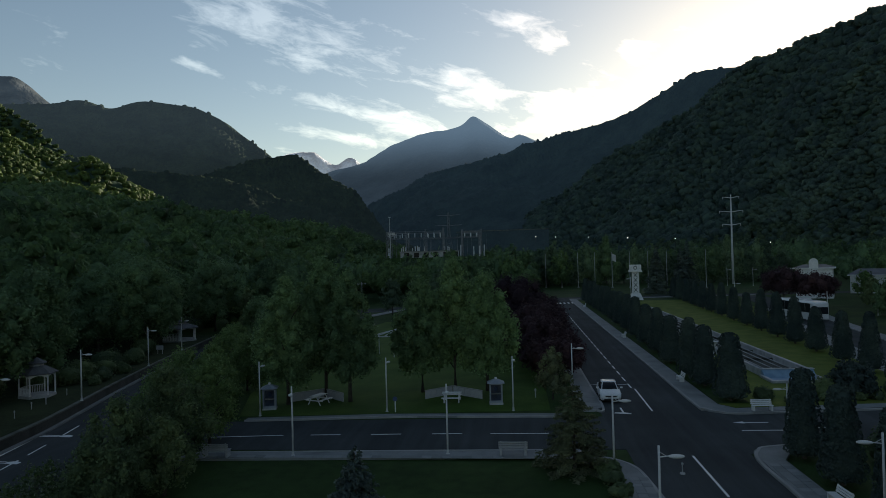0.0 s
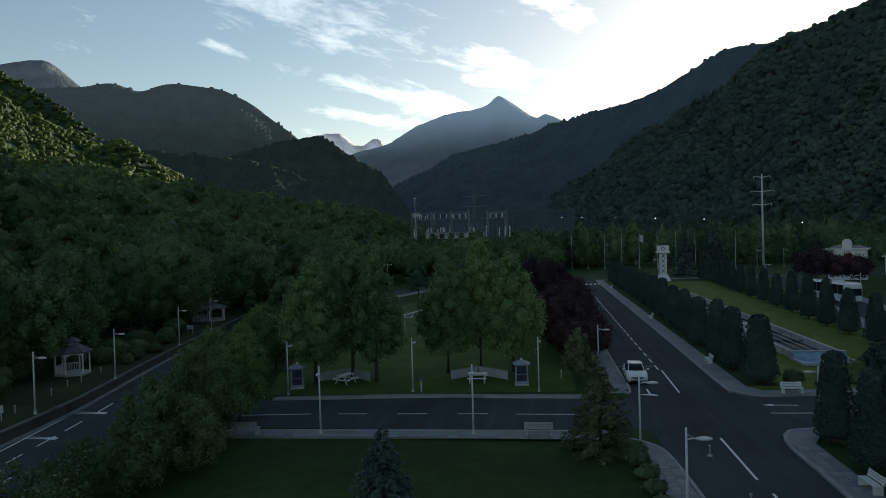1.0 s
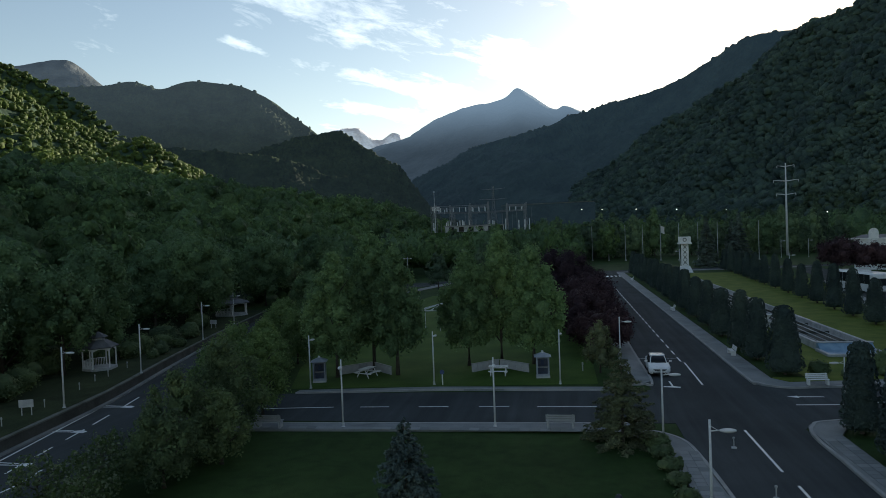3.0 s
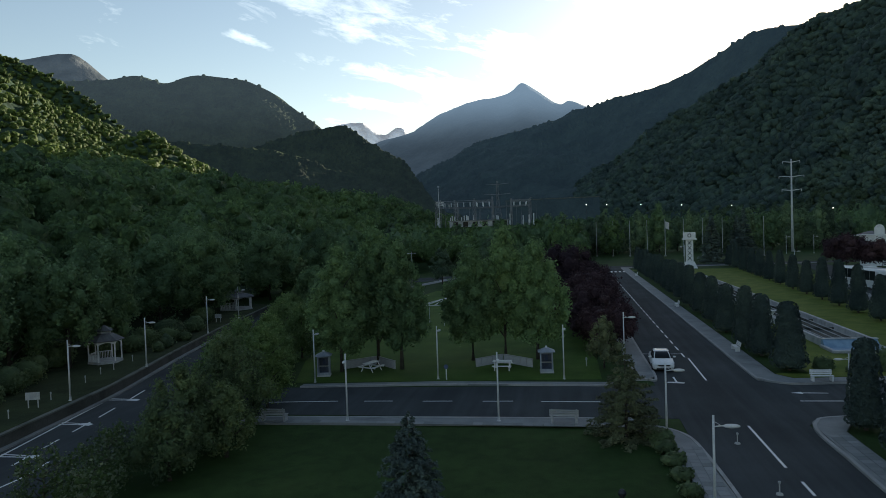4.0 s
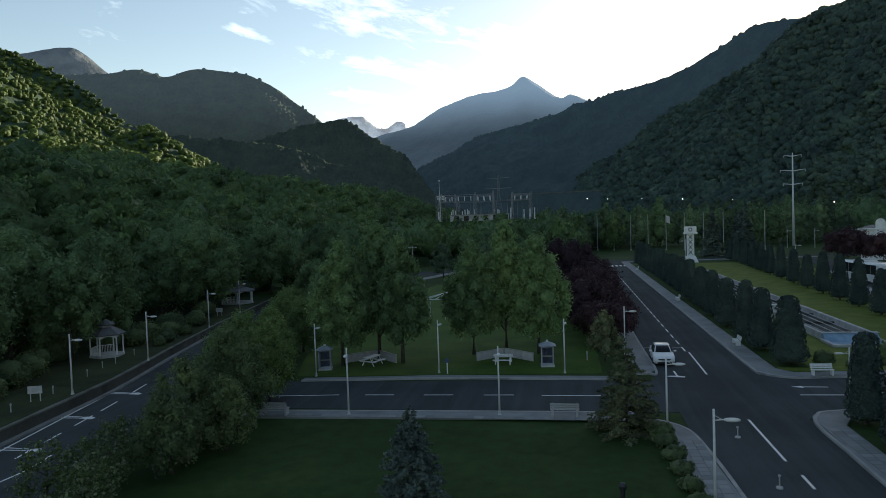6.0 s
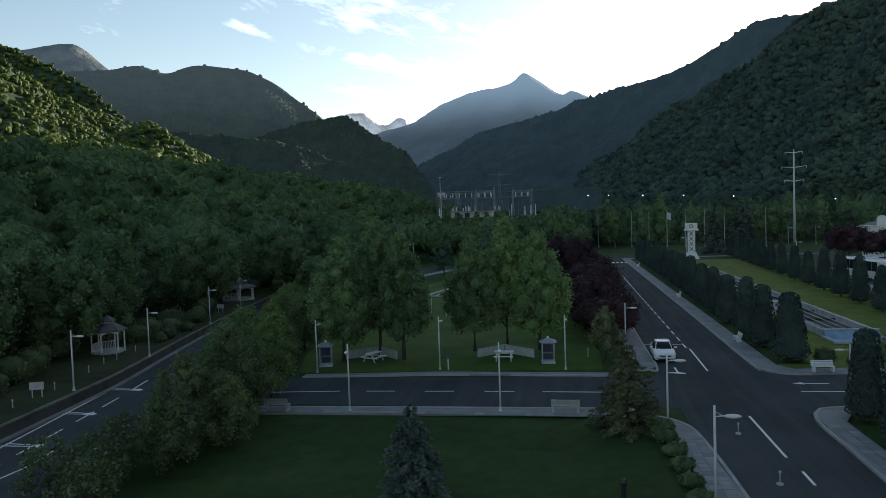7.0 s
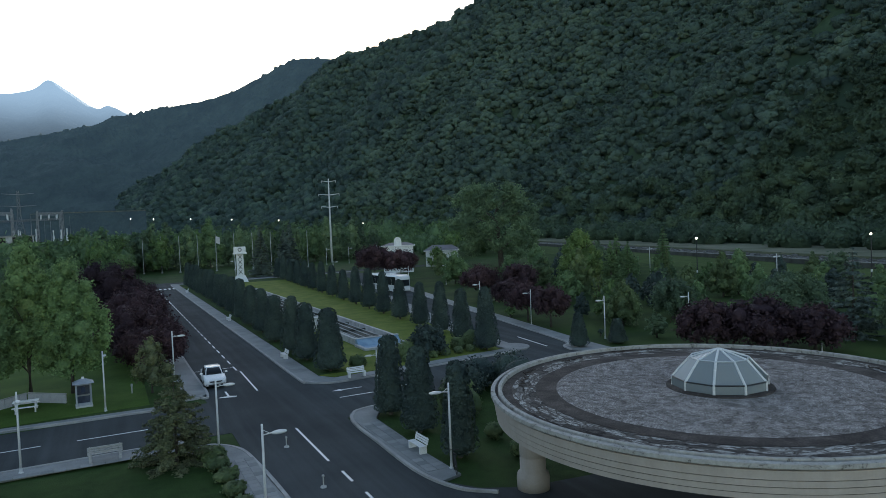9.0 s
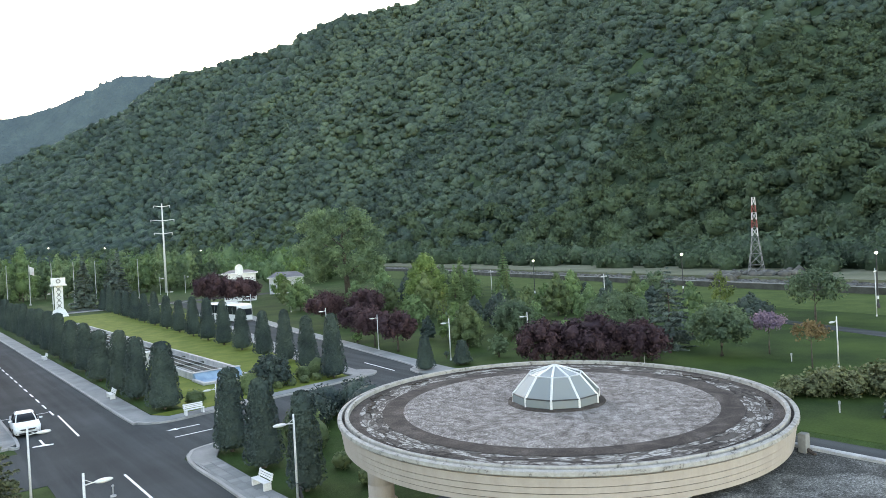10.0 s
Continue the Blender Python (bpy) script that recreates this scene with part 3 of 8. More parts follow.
def limbs(rng, height, bottom, radius, trunk, n=6, lean=0.0):
    """A tapered trunk with limbs that reach into the crown."""
    top = bottom + (height - bottom) * 0.6
    pts = [(lean * s + rng.uniform(-1, 1) * 0.06 * s, rng.uniform(-1, 1) * 0.06 * s, top * s) for s in (0, 0.3, 0.6, 1.0)]
    bm = tube(pts, [trunk * 1.25, trunk * 0.95, trunk * 0.7, trunk * 0.3], 8)
    for k in range(n):
        a = 2.4 * k
        z = bottom * 0.8 + (top - bottom * 0.8) * k / n
        s = z / top
        e = (lean + radius * 0.62 * math.cos(a), radius * 0.62 * math.sin(a), z + (height - bottom) * 0.22)
        tube([(lean * s, 0, z), ((lean * s + e[0]) / 2, e[1] / 2, z * 0.4 + e[2] * 0.6), e], [trunk * 0.45, trunk * 0.3, trunk * 0.08], 5, bm)
    return bm


def broad_tree(name, label, category, leaf, m, height, bottom, radius, seed, density=16.0, size=0.24, n=16, trunk=0.16, bark=None, group="", core=0.5, taper=0.3):
    rng = np.random.default_rng(seed)
    ob = thing(name, label, category, m, group)
    part("trunk", limbs(rng, height, bottom, radius, trunk), bark or M_BARK, ob, smooth=True)
    part("crown", mesh_of("crown", *crown(rng, tree_masses(rng, height, bottom, radius, n, taper), density, size, core, 0.6, 3), leaf), None, ob)
    return ob


def conifer(name, label, category, leaf, m, height, radius, seed, tiers=14, per=15, size=0.22, bottom=0.3, group="", density=26, fall=0.85):
    """A spruce or pine: whorls of boughs, each a drooping spray of needles."""
    rng = np.random.default_rng(seed)
    ob = thing(name, label, category, m, group)
    part("trunk", tube([(0, 0, 0), (0, 0, height * 0.97)], [0.035 * height * 0.6, 0.01], 7), M_BARK, ob)
    c, nr = [], []
    for k in range(tiers):
        u = k / (tiers - 1)
        z = bottom + (height - bottom) * u ** 0.92
        r = radius * (1 - u) ** fall + 0.05
        for j in range(max(4, int(per * (1 - 0.6 * u)))):
            a = rng.uniform(0, 2 * math.pi)
            rl = r * rng.uniform(0.72, 1.12)
            q = max(4, int(density * rl))
            s = rng.uniform(0.12, 1.0, q) ** 0.7
            wid = rng.normal(size=q) * 0.13 * rl * (1.15 - s)
            p = np.stack([np.cos(a) * rl * s - np.sin(a) * wid, np.sin(a) * rl * s + np.cos(a) * wid,
                          z - 0.22 * rl * s + 0.10 * rl * s ** 2 + rng.normal(size=q) * 0.05], 1)
            c.append(p)
            nr.append(np.stack([np.cos(a) * 0.4 + rng.normal(size=q) * 0.4, np.sin(a) * 0.4 + rng.normal(size=q) * 0.4, np.ones(q)], 1))
    v, f = cards(np.concatenate(c), np.concatenate(nr), size, rng, 0.5, 0.45)
    part("crown", mesh_of("crown", v, f, leaf), None, ob)
    return ob


def scatter_crowns(name, places, radii, leaf, rng, level=2, sprays=24, spray=0.28, tall=1.0, variants=6):
    """Many crowns in one mesh: lumpy cores ringed with leaf sprays."""
    kinds = []
    for _ in range(variants):
        v, f = blob(rng, level, 0.3)
        chunks = [(v * (0.6 if sprays else 0.95), f)]
        if sprays:
            d = rng.normal(size=(sprays, 3)); d[:, 2] = np.abs(d[:, 2]) * 0.9 - 0.15
            d /= np.linalg.norm(d, axis=1, keepdims=True)
            chunks.append(cards(d * rng.uniform(0.5, 1.12, (sprays, 1)) * (1 + 0.16 * np.sin(d[:, :1] * 6) * np.cos(d[:, 1:2] * 7)), d + [0, 0, 0.3] + rng.normal(size=d.shape) * 0.75, spray, rng))
        kinds.append(join(chunks))
    pick = rng.integers(0, variants, len(places))
    vs, fs, n = [], [], 0
    for k, (kv, kf) in enumerate(kinds):
        w = np.flatnonzero(pick == k)
        if not len(w):
            continue
        a = rng.uniform(0, 2 * math.pi, len(w))
        ca, sa = np.cos(a)[:, None], np.sin(a)[:, None]
        x = kv[None, :, 0] * ca - kv[None, :, 1] * sa
        y = kv[None, :, 0] * sa + kv[None, :, 1] * ca
        r = radii[w][:, None]
        st = rng.uniform(0.85, 1.2, (len(w), 1)) * tall
        v = np.stack([x * r + places[w, 0:1], y * r + places[w, 1:2], kv[None, :, 2] * r * st + places[w, 2:3]], 2)
        f = kf[None] + (np.arange(len(w)) * len(kv))[:, None, None] + n
        vs.append(v.reshape(-1, 3)); fs.append(f.reshape(-1, 3)); n += len(w) * len(kv)
    return mesh_of(name, np.concatenate(vs), np.concatenate(fs), leaf)


def upsampled(vs, nv, nu):
    """A finer grid over a coarse one, straight between its points."""
    a, b = np.linspace(0, vs.shape[0] - 1.001, nv), np.linspace(0, vs.shape[1] - 1.001, nu)
    j, i = a.astype(int), b.astype(int)
    s, t = (a - j)[:, None, None], (b - i)[None, :, None]
    q = [vs[np.ix_(j + y, i + x)] for y, x in ((0, 0), (0, 1), (1, 0), (1, 1))]
    return (q[0] * (1 - t) + q[1] * t) * (1 - s) + (q[2] * (1 - t) + q[3] * t) * s


def canopy_of(name, vs, nv, nu, count, leaf, rng, r0, r1, tall0):
    """A closed forest roof on a far slope: domed crowns grown into one another."""
    p = upsampled(vs, nv, nu)
    du, dv = np.gradient(p, axis=1), np.gradient(p, axis=0)
    nrm = np.cross(du, dv)
    nrm /= np.linalg.norm(nrm, axis=2, keepdims=True)
    nrm *= np.sign(nrm[:, :, 2:])
    up = nrm * 0.7 + np.array([0, 0, 0.6])
    up /= np.linalg.norm(up, axis=2, keepdims=True)
    lu, lv = np.linalg.norm(du, axis=2), np.linalg.norm(dv, axis=2)
    w = (lu * lv).ravel()
    pick = rng.choice(len(w), count, p=w / w.sum())
    h = np.zeros((nv, nu))
    for k in pick:
        j, i = k // nu, k % nu
        r = rng.uniform(r0, r1)
        tall, base = r * tall0 * rng.uniform(1.0, 1.35), rng.uniform(0.0, 0.85) * r
        a, b = int(r / lv[j, i]) + 1, int(r / lu[j, i]) + 1
        win = (slice(max(0, j - a), j + a + 1), slice(max(0, i - b), i + b + 1))
        d2 = ((p[win] - p[j, i]) ** 2).sum(2) / (r * r)
        dome = np.where(d2 < 1, base + tall * np.sqrt(np.clip(1 - d2, 0, 1)), 0)
        h[win] = np.maximum(h[win], dome)
    v = p + up * (h + rng.normal(size=h.shape) * 0.16)[:, :, None] + rng.normal(size=p.shape) * 0.16
    idx = np.arange(nu * nv).reshape(nv, nu)
    f = np.concatenate([np.stack([idx[:-1, :-1], idx[:-1, 1:], idx[1:, 1:]], -1).reshape(-1, 3), np.stack([idx[:-1, :-1], idx[1:, 1:], idx[1:, :-1]], -1).reshape(-1, 3)])
    return mesh_of(name, v.reshape(-1, 3), f, leaf)


# ---- terrain ----
def hill(name, label, ridge, foot, mat, nu, nv, rough, lattice, back=0.5, bulge=1.0, kind="structure"):
    """A mountainside from a foot line (x, y) up to a ridge line (x, y, z), and a back slope behind it."""
    r, f = spline(ridge, nu), spline(foot, nu)
    vs = np.zeros((nv, nu, 3))
    front = int(nv * 0.72)
    for j in range(nv):
        if j < front:
            v = j / (front - 1)
            xy = f * (1 - v) + r[:, :2] * v
            z = r[:, 2] * (v ** bulge)
        else:
            v = (j - front + 1) / (nv - front)
            xy = r[:, :2] + (r[:, :2] - f) * back * v
            z = r[:, 2] * (1 - v)
        for i in range(nu):
            p = Vector((xy[i, 0], xy[i, 1], 0)) / lattice
            k = noise.fractal(p + Vector((3.1, 7.7, 0)), 1.0, 2.0, 6)
            edge = min(1.0, 4 * (j / front)) if j < front else 1.0
            damp = 0.45 if abs(j - front) < 2 else 1.0
            vs[j, i] = (xy[i, 0], xy[i, 1], z[i] - 2.0 + rough * k * edge * damp)
    idx = np.arange(nu * nv).reshape(nv, nu)
    q = np.stack([idx[:-1, :-1], idx[:-1, 1:], idx[1:, 1:], idx[1:, :-1]], -1).reshape(-1, 4)
    ob = tagged(new(name, mesh_of(name, vs.reshape(-1, 3), q, mat, True)), label, "mountain", kind=kind)
    return ob, vs[:front + 2]


def on_hill(vs, n, rng, lo=0.0, hi=1.0):
    """n random places on a mountainside, even over its ground."""
    nv, nu, _ = vs.shape
    a = np.linalg.norm(np.cross(vs[1:, :-1] - vs[:-1, :-1], vs[:-1, 1:] - vs[:-1, :-1]), axis=2)
    band = np.zeros_like(a); band[int(lo * (nv - 1)):max(1, int(hi * (nv - 1)))] = 1
    p = (a * band).ravel(); p /= p.sum()
    k = rng.choice(len(p), n, p=p)
    j, i = k // (nu - 1), k % (nu - 1)
    s, t = rng.uniform(size=(2, n, 1))
    return (vs[j, i] * (1 - s) + vs[j, i + 1] * s) * (1 - t) + (vs[j + 1, i] * (1 - s) + vs[j + 1, i + 1] * s) * t


def polar(az, r, el):
    """A ridge point seen from the viewer at that bearing, distance and height angle."""
    return (r * math.sin(radians(az)), r * math.cos(radians(az)), 12 + r * math.tan(radians(el)))


# one ground sheet to the horizon
def ground_sheet():
    xs = np.concatenate([np.linspace(-4500, -80, 12), np.linspace(-60, 120, 46), np.linspace(140, 4500, 12)])
    ys = np.concatenate([np.linspace(-3000, -40, 8), np.linspace(-30, 260, 60), np.linspace(280, 4700, 14)])
    gx, gy = np.meshgrid(xs, ys)
    v = np.stack([gx, gy, np.zeros_like(gx)], -1).reshape(-1, 3)
    idx = np.arange(len(v)).reshape(gx.shape)
    q = np.stack([idx[:-1, :-1], idx[:-1, 1:], idx[1:, 1:], idx[1:, :-1]], -1).reshape(-1, 4)
    return mesh_of("ground", v, q, M_LAWN)


tagged(new("ground", ground_sheet()), "dark green lawn and park ground reaching the hills", "ground", kind="structure")

rng = np.random.default_rng(11)
# big wooded mountain across the river
right_ridge = [polar(100, 640, 23), polar(78, 640, 26), polar(60, 680, 25), polar(46, 720, 22.2), polar(36, 780, 19.0), polar(26.2, 900, 16.2),
               polar(21, 1000, 14.2), polar(17.2, 1100, 12.8), polar(11.5, 1250, 9.3), polar(6, 1420, 6.2), polar(1, 1600, 3.2)]
right_foot = [(185, -180), (186, -60), (192, 50), (232, 150), (258, 280), (255, 400), (238, 540), (215, 690), (160, 880), (90, 1100), (20, 1300)]
hill_r, grid_r = hill("mountain", "steep mountainside covered in dense green broadleaf forest", right_ridge, right_foot, W_HILL, 150, 60, 26.0, 150.0, bulge=1.12)
# the wooded hill on the other side of the park
left_ridge = [(-230, -40, 52), (-215, 60, 48), polar(-44, 262, 4.9), polar(-36, 290, 3.8), polar(-27, 320, 2.9), polar(-20, 370, 2.0), polar(-13.5, 450, 0.9), polar(-9, 540, -0.3)]
left_foot = [(-58, -60), (-54, 20), (-55, 75), (-60, 140), (-62, 200), (-66, 260), (-70, 340), (-70, 440)]
_, grid_l = hill("hillside", "low hillside under dense dark green woodland", left_ridge, left_foot, W_HILL, 70, 30, 5.0, 60.0, bulge=0.8)
# sunlit shoulder above it
lit_ridge = [polar(-56, 900, 13.0), polar(-47, 950, 12.2), polar(-42.5, 1000, 11.3), polar(-41.3, 1010, 10.9), polar(-40.1, 1030, 10.3), polar(-39, 1060, 9.5), polar(-37.6, 1080, 8.9), polar(-35.8, 1110, 8.3), polar(-34.4, 1130, 8.0),
             polar(-33.3, 1150, 7.0), polar(-31.9, 1160, 5.8), polar(-30, 1180, 4.0), polar(-27, 1250, 2.4), polar(-24, 1300, 1.6), polar(-21, 1400, 1.0)]
lit_foot = [(-420, 260), (-380, 330), (-330, 380), (-300, 430), (-270, 480), (-250, 540), (-230, 640), (-230, 800)]
_, grid_s = hill("sunlit_shoulder", "wooded mountain shoulder catching low sunlight", lit_ridge, lit_foot, W_HILL, 110, 40, 40.0, 160.0, bulge=0.9)
# the shaded crest above the sunlit flank
crest_ridge = [polar(-62, 1500, 14.8), polar(-52, 1500, 14.0), polar(-46, 1500, 13.4), polar(-42.5, 1500, 12.8), polar(-40.5, 1500, 12.35), polar(-39.2, 1480, 11.8), polar(-38.2, 1460, 11.05), polar(-37, 1440, 10.4), polar(-36.1, 1420, 9.7), polar(-35.3, 1400, 8.8), polar(-34.2, 1400, 7.9), polar(-32, 1400, 6.6), polar(-29, 1400, 5.0)]
crest_foot = [polar(a, 1200, 0)[:2] for a in (-64, -56, -50, -46, -42, -40, -38, -36, -34, -31, -28)]
_, grid_c = hill("shaded_crest", "dark wooded crest above the sunlit shoulder", crest_ridge, crest_foot, W_HILL, 110, 30, 22.0, 150.0, back=0.3)
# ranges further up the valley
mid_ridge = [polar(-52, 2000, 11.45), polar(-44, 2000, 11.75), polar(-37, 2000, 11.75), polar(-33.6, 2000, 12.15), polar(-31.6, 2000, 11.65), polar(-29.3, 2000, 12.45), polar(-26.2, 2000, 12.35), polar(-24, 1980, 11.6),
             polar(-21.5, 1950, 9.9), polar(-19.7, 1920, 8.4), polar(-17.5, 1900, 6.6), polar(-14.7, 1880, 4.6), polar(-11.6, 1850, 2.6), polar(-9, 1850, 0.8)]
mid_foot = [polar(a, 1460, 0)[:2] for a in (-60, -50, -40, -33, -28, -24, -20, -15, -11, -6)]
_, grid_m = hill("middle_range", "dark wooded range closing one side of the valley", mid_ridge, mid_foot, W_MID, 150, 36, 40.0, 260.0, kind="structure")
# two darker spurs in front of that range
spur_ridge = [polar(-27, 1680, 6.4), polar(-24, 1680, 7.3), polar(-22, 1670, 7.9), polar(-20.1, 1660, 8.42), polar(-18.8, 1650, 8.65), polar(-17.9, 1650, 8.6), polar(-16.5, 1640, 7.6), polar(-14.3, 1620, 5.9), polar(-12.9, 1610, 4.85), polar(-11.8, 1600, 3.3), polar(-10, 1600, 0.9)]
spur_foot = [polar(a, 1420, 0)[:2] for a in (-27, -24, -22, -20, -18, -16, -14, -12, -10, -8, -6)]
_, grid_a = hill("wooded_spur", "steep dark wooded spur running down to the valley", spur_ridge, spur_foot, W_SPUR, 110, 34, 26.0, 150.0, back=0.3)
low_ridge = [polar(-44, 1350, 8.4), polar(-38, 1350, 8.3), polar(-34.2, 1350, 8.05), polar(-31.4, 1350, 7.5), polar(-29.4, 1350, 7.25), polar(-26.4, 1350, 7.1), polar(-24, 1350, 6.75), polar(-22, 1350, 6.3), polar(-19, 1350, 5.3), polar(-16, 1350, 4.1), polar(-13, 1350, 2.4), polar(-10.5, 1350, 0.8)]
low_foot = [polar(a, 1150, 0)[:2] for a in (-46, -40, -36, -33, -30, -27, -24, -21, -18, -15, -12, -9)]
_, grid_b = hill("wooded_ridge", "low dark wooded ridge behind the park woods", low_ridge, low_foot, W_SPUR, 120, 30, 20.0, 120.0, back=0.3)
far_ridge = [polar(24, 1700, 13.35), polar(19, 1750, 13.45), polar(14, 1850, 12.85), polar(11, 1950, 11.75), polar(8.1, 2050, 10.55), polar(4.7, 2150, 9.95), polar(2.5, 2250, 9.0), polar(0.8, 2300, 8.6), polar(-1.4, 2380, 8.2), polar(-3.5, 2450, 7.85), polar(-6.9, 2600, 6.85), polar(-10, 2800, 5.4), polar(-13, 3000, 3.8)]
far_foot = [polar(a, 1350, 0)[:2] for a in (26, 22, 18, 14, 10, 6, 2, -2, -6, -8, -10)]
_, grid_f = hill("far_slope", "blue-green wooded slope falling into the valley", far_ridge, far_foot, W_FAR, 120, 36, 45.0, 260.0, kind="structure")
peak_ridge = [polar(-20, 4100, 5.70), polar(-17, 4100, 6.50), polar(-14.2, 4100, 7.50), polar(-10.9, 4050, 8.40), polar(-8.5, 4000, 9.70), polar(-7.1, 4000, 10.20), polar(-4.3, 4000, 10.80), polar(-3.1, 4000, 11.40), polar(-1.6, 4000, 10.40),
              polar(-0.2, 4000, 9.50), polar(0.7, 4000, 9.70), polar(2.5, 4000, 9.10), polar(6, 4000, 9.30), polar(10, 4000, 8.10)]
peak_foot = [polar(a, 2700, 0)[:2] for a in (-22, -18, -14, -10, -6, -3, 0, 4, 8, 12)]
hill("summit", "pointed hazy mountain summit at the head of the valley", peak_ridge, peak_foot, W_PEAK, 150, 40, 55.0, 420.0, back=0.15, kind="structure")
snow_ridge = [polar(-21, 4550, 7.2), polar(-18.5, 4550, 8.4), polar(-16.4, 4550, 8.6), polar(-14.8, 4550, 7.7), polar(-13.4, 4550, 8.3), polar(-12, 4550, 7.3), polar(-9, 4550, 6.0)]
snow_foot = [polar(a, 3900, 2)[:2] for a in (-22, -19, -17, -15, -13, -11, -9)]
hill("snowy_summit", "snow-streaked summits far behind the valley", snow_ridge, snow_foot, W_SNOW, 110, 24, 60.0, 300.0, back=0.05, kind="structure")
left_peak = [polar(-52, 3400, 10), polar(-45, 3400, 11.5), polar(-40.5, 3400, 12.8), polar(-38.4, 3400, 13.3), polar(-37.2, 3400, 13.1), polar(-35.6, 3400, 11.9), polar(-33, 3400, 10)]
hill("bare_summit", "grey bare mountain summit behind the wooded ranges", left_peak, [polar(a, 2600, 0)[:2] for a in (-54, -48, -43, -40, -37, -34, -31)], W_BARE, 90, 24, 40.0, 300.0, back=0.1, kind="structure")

# forest on them
p = on_hill(grid_r, 36000, rng)
p = p[np.arctan2(p[:, 0], p[:, 1]) < radians(74)]
gap = np.hypot(p[:, 0], p[:, 1])
rad = rng.uniform(4.2, 6.8, len(p)) * (1 + 0.35 * np.clip((gap - 700) / 500, 0, 1)) * (0.8 + 0.2 * np.clip((gap - 300) / 150, 0, 1))
k = spaced(p, rad, 0.53)
p, rad, gap = p[k], rad[k], gap[k]
p[:, 2] += rad * 0.2
for name, near, away, kinds in (("foot_forest", 0, 360, [puffs(rng, 9, 1, 0.44, 34, 0.15) for _ in range(8)]), ("mountain_forest", 360, 560, [puffs(rng, 6, 1, 0.46, 12, 0.13) for _ in range(9)]),
                                ("upper_forest", 560, 800, [puffs(rng, 4, 1, 0.52, 3, 0.15) for _ in range(9)]), ("ridge_top_forest", 800, 9999, [puffs(rng, 2, 1, 0.62) for _ in range(9)])):
    w = (gap >= near) & (gap < away)
    tagged(new(name, plant(name, p[w], rad[w], L_BANK if near == 0 else L_MOUNTAIN, rng, kinds)), "dense broadleaf forest covering the steep mountainside", "forest", kind="stuff")
far_kinds = [puffs(rng, 3, 1, 0.5, 10, 0.2) for _ in range(9)]
for name, grid, n, r0, r1, label, leaf in (("shoulder_forest", grid_s, 5600, 4.0, 6.4, "forest on the sunlit mountain shoulder", L_FAR_FOREST), ("crest_forest", grid_c, 2600, 5.0, 7.6, "dark forest on the shaded crest", L_FAR_FOREST)):
    p = on_hill(grid, n, rng, 0.3)
    p = p[np.arctan2(p[:, 0], p[:, 1]) > radians(-47)]
    rad = rng.uniform(r0, r1, len(p))
    k = spaced(p, rad, 0.6)
    p, rad = p[k], rad[k]
    p[:, 2] += rad * 0.5
    tagged(new(name, plant(name, p, rad, leaf, rng, far_kinds)), label, "forest", kind="stuff")
# woodland on the near hillside, finer where it stands close
p = on_hill(grid_l, 5200, rng)
p = p[np.arctan2(p[:, 0], p[:, 1]) > radians(-50)]
rad = rng.uniform(3.6, 6.6, len(p))
k = spaced(p, rad, 0.6)
p, rad = p[k], rad[k]
p[:, 2] += rad * 0.95 + 1.0
gap = np.hypot(p[:, 0], p[:, 1])
for name, w, kinds in (("hill_woodland", gap < 170, [puffs(rng, 18, 1, 0.3, 48, 0.062) for _ in range(8)]), ("upper_woodland", gap >= 170, [puffs(rng, 8, 1, 0.42, 22, 0.105) for _ in range(8)])):
    tagged(new(name, plant(name, p[w], rad[w], L_FOREST, rng, kinds, 1.15)), "dense dark green woodland on the near hillside", "forest", kind="stuff")
# brighter trees along the mountain's foot
p = on_hill(grid_r, 1100, rng, 0.0, 0.12)
p = p[np.arctan2(p[:, 0], p[:, 1]) < radians(75)]
rad = rng.uniform(3.8, 6.2, len(p))
k = spaced(p, rad, 0.6)
p, rad = p[k], rad[k]
p[:, 2] += rad * 0.9 + 1.5
tagged(new("foot_woods", plant("foot_woods", p, rad, L_BANK, rng, [puffs(rng, 13, 1, 0.38, 24, 0.13) for _ in range(8)], 1.05)), "grey-green trees along the mountain's foot", "woods", kind="stuff")
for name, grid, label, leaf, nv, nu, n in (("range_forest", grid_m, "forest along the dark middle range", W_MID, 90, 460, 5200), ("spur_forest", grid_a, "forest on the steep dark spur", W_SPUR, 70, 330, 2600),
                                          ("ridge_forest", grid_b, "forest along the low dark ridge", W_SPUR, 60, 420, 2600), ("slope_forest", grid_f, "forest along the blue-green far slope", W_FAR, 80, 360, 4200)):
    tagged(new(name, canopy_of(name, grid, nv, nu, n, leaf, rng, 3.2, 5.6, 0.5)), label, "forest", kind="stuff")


# ---- roads, kerbs and pavements ----
def setting(name, bm, mat, label, category, smooth=False):
    return tagged(new(name, finish(name, bm, mat, smooth)), label, category, kind="structure")


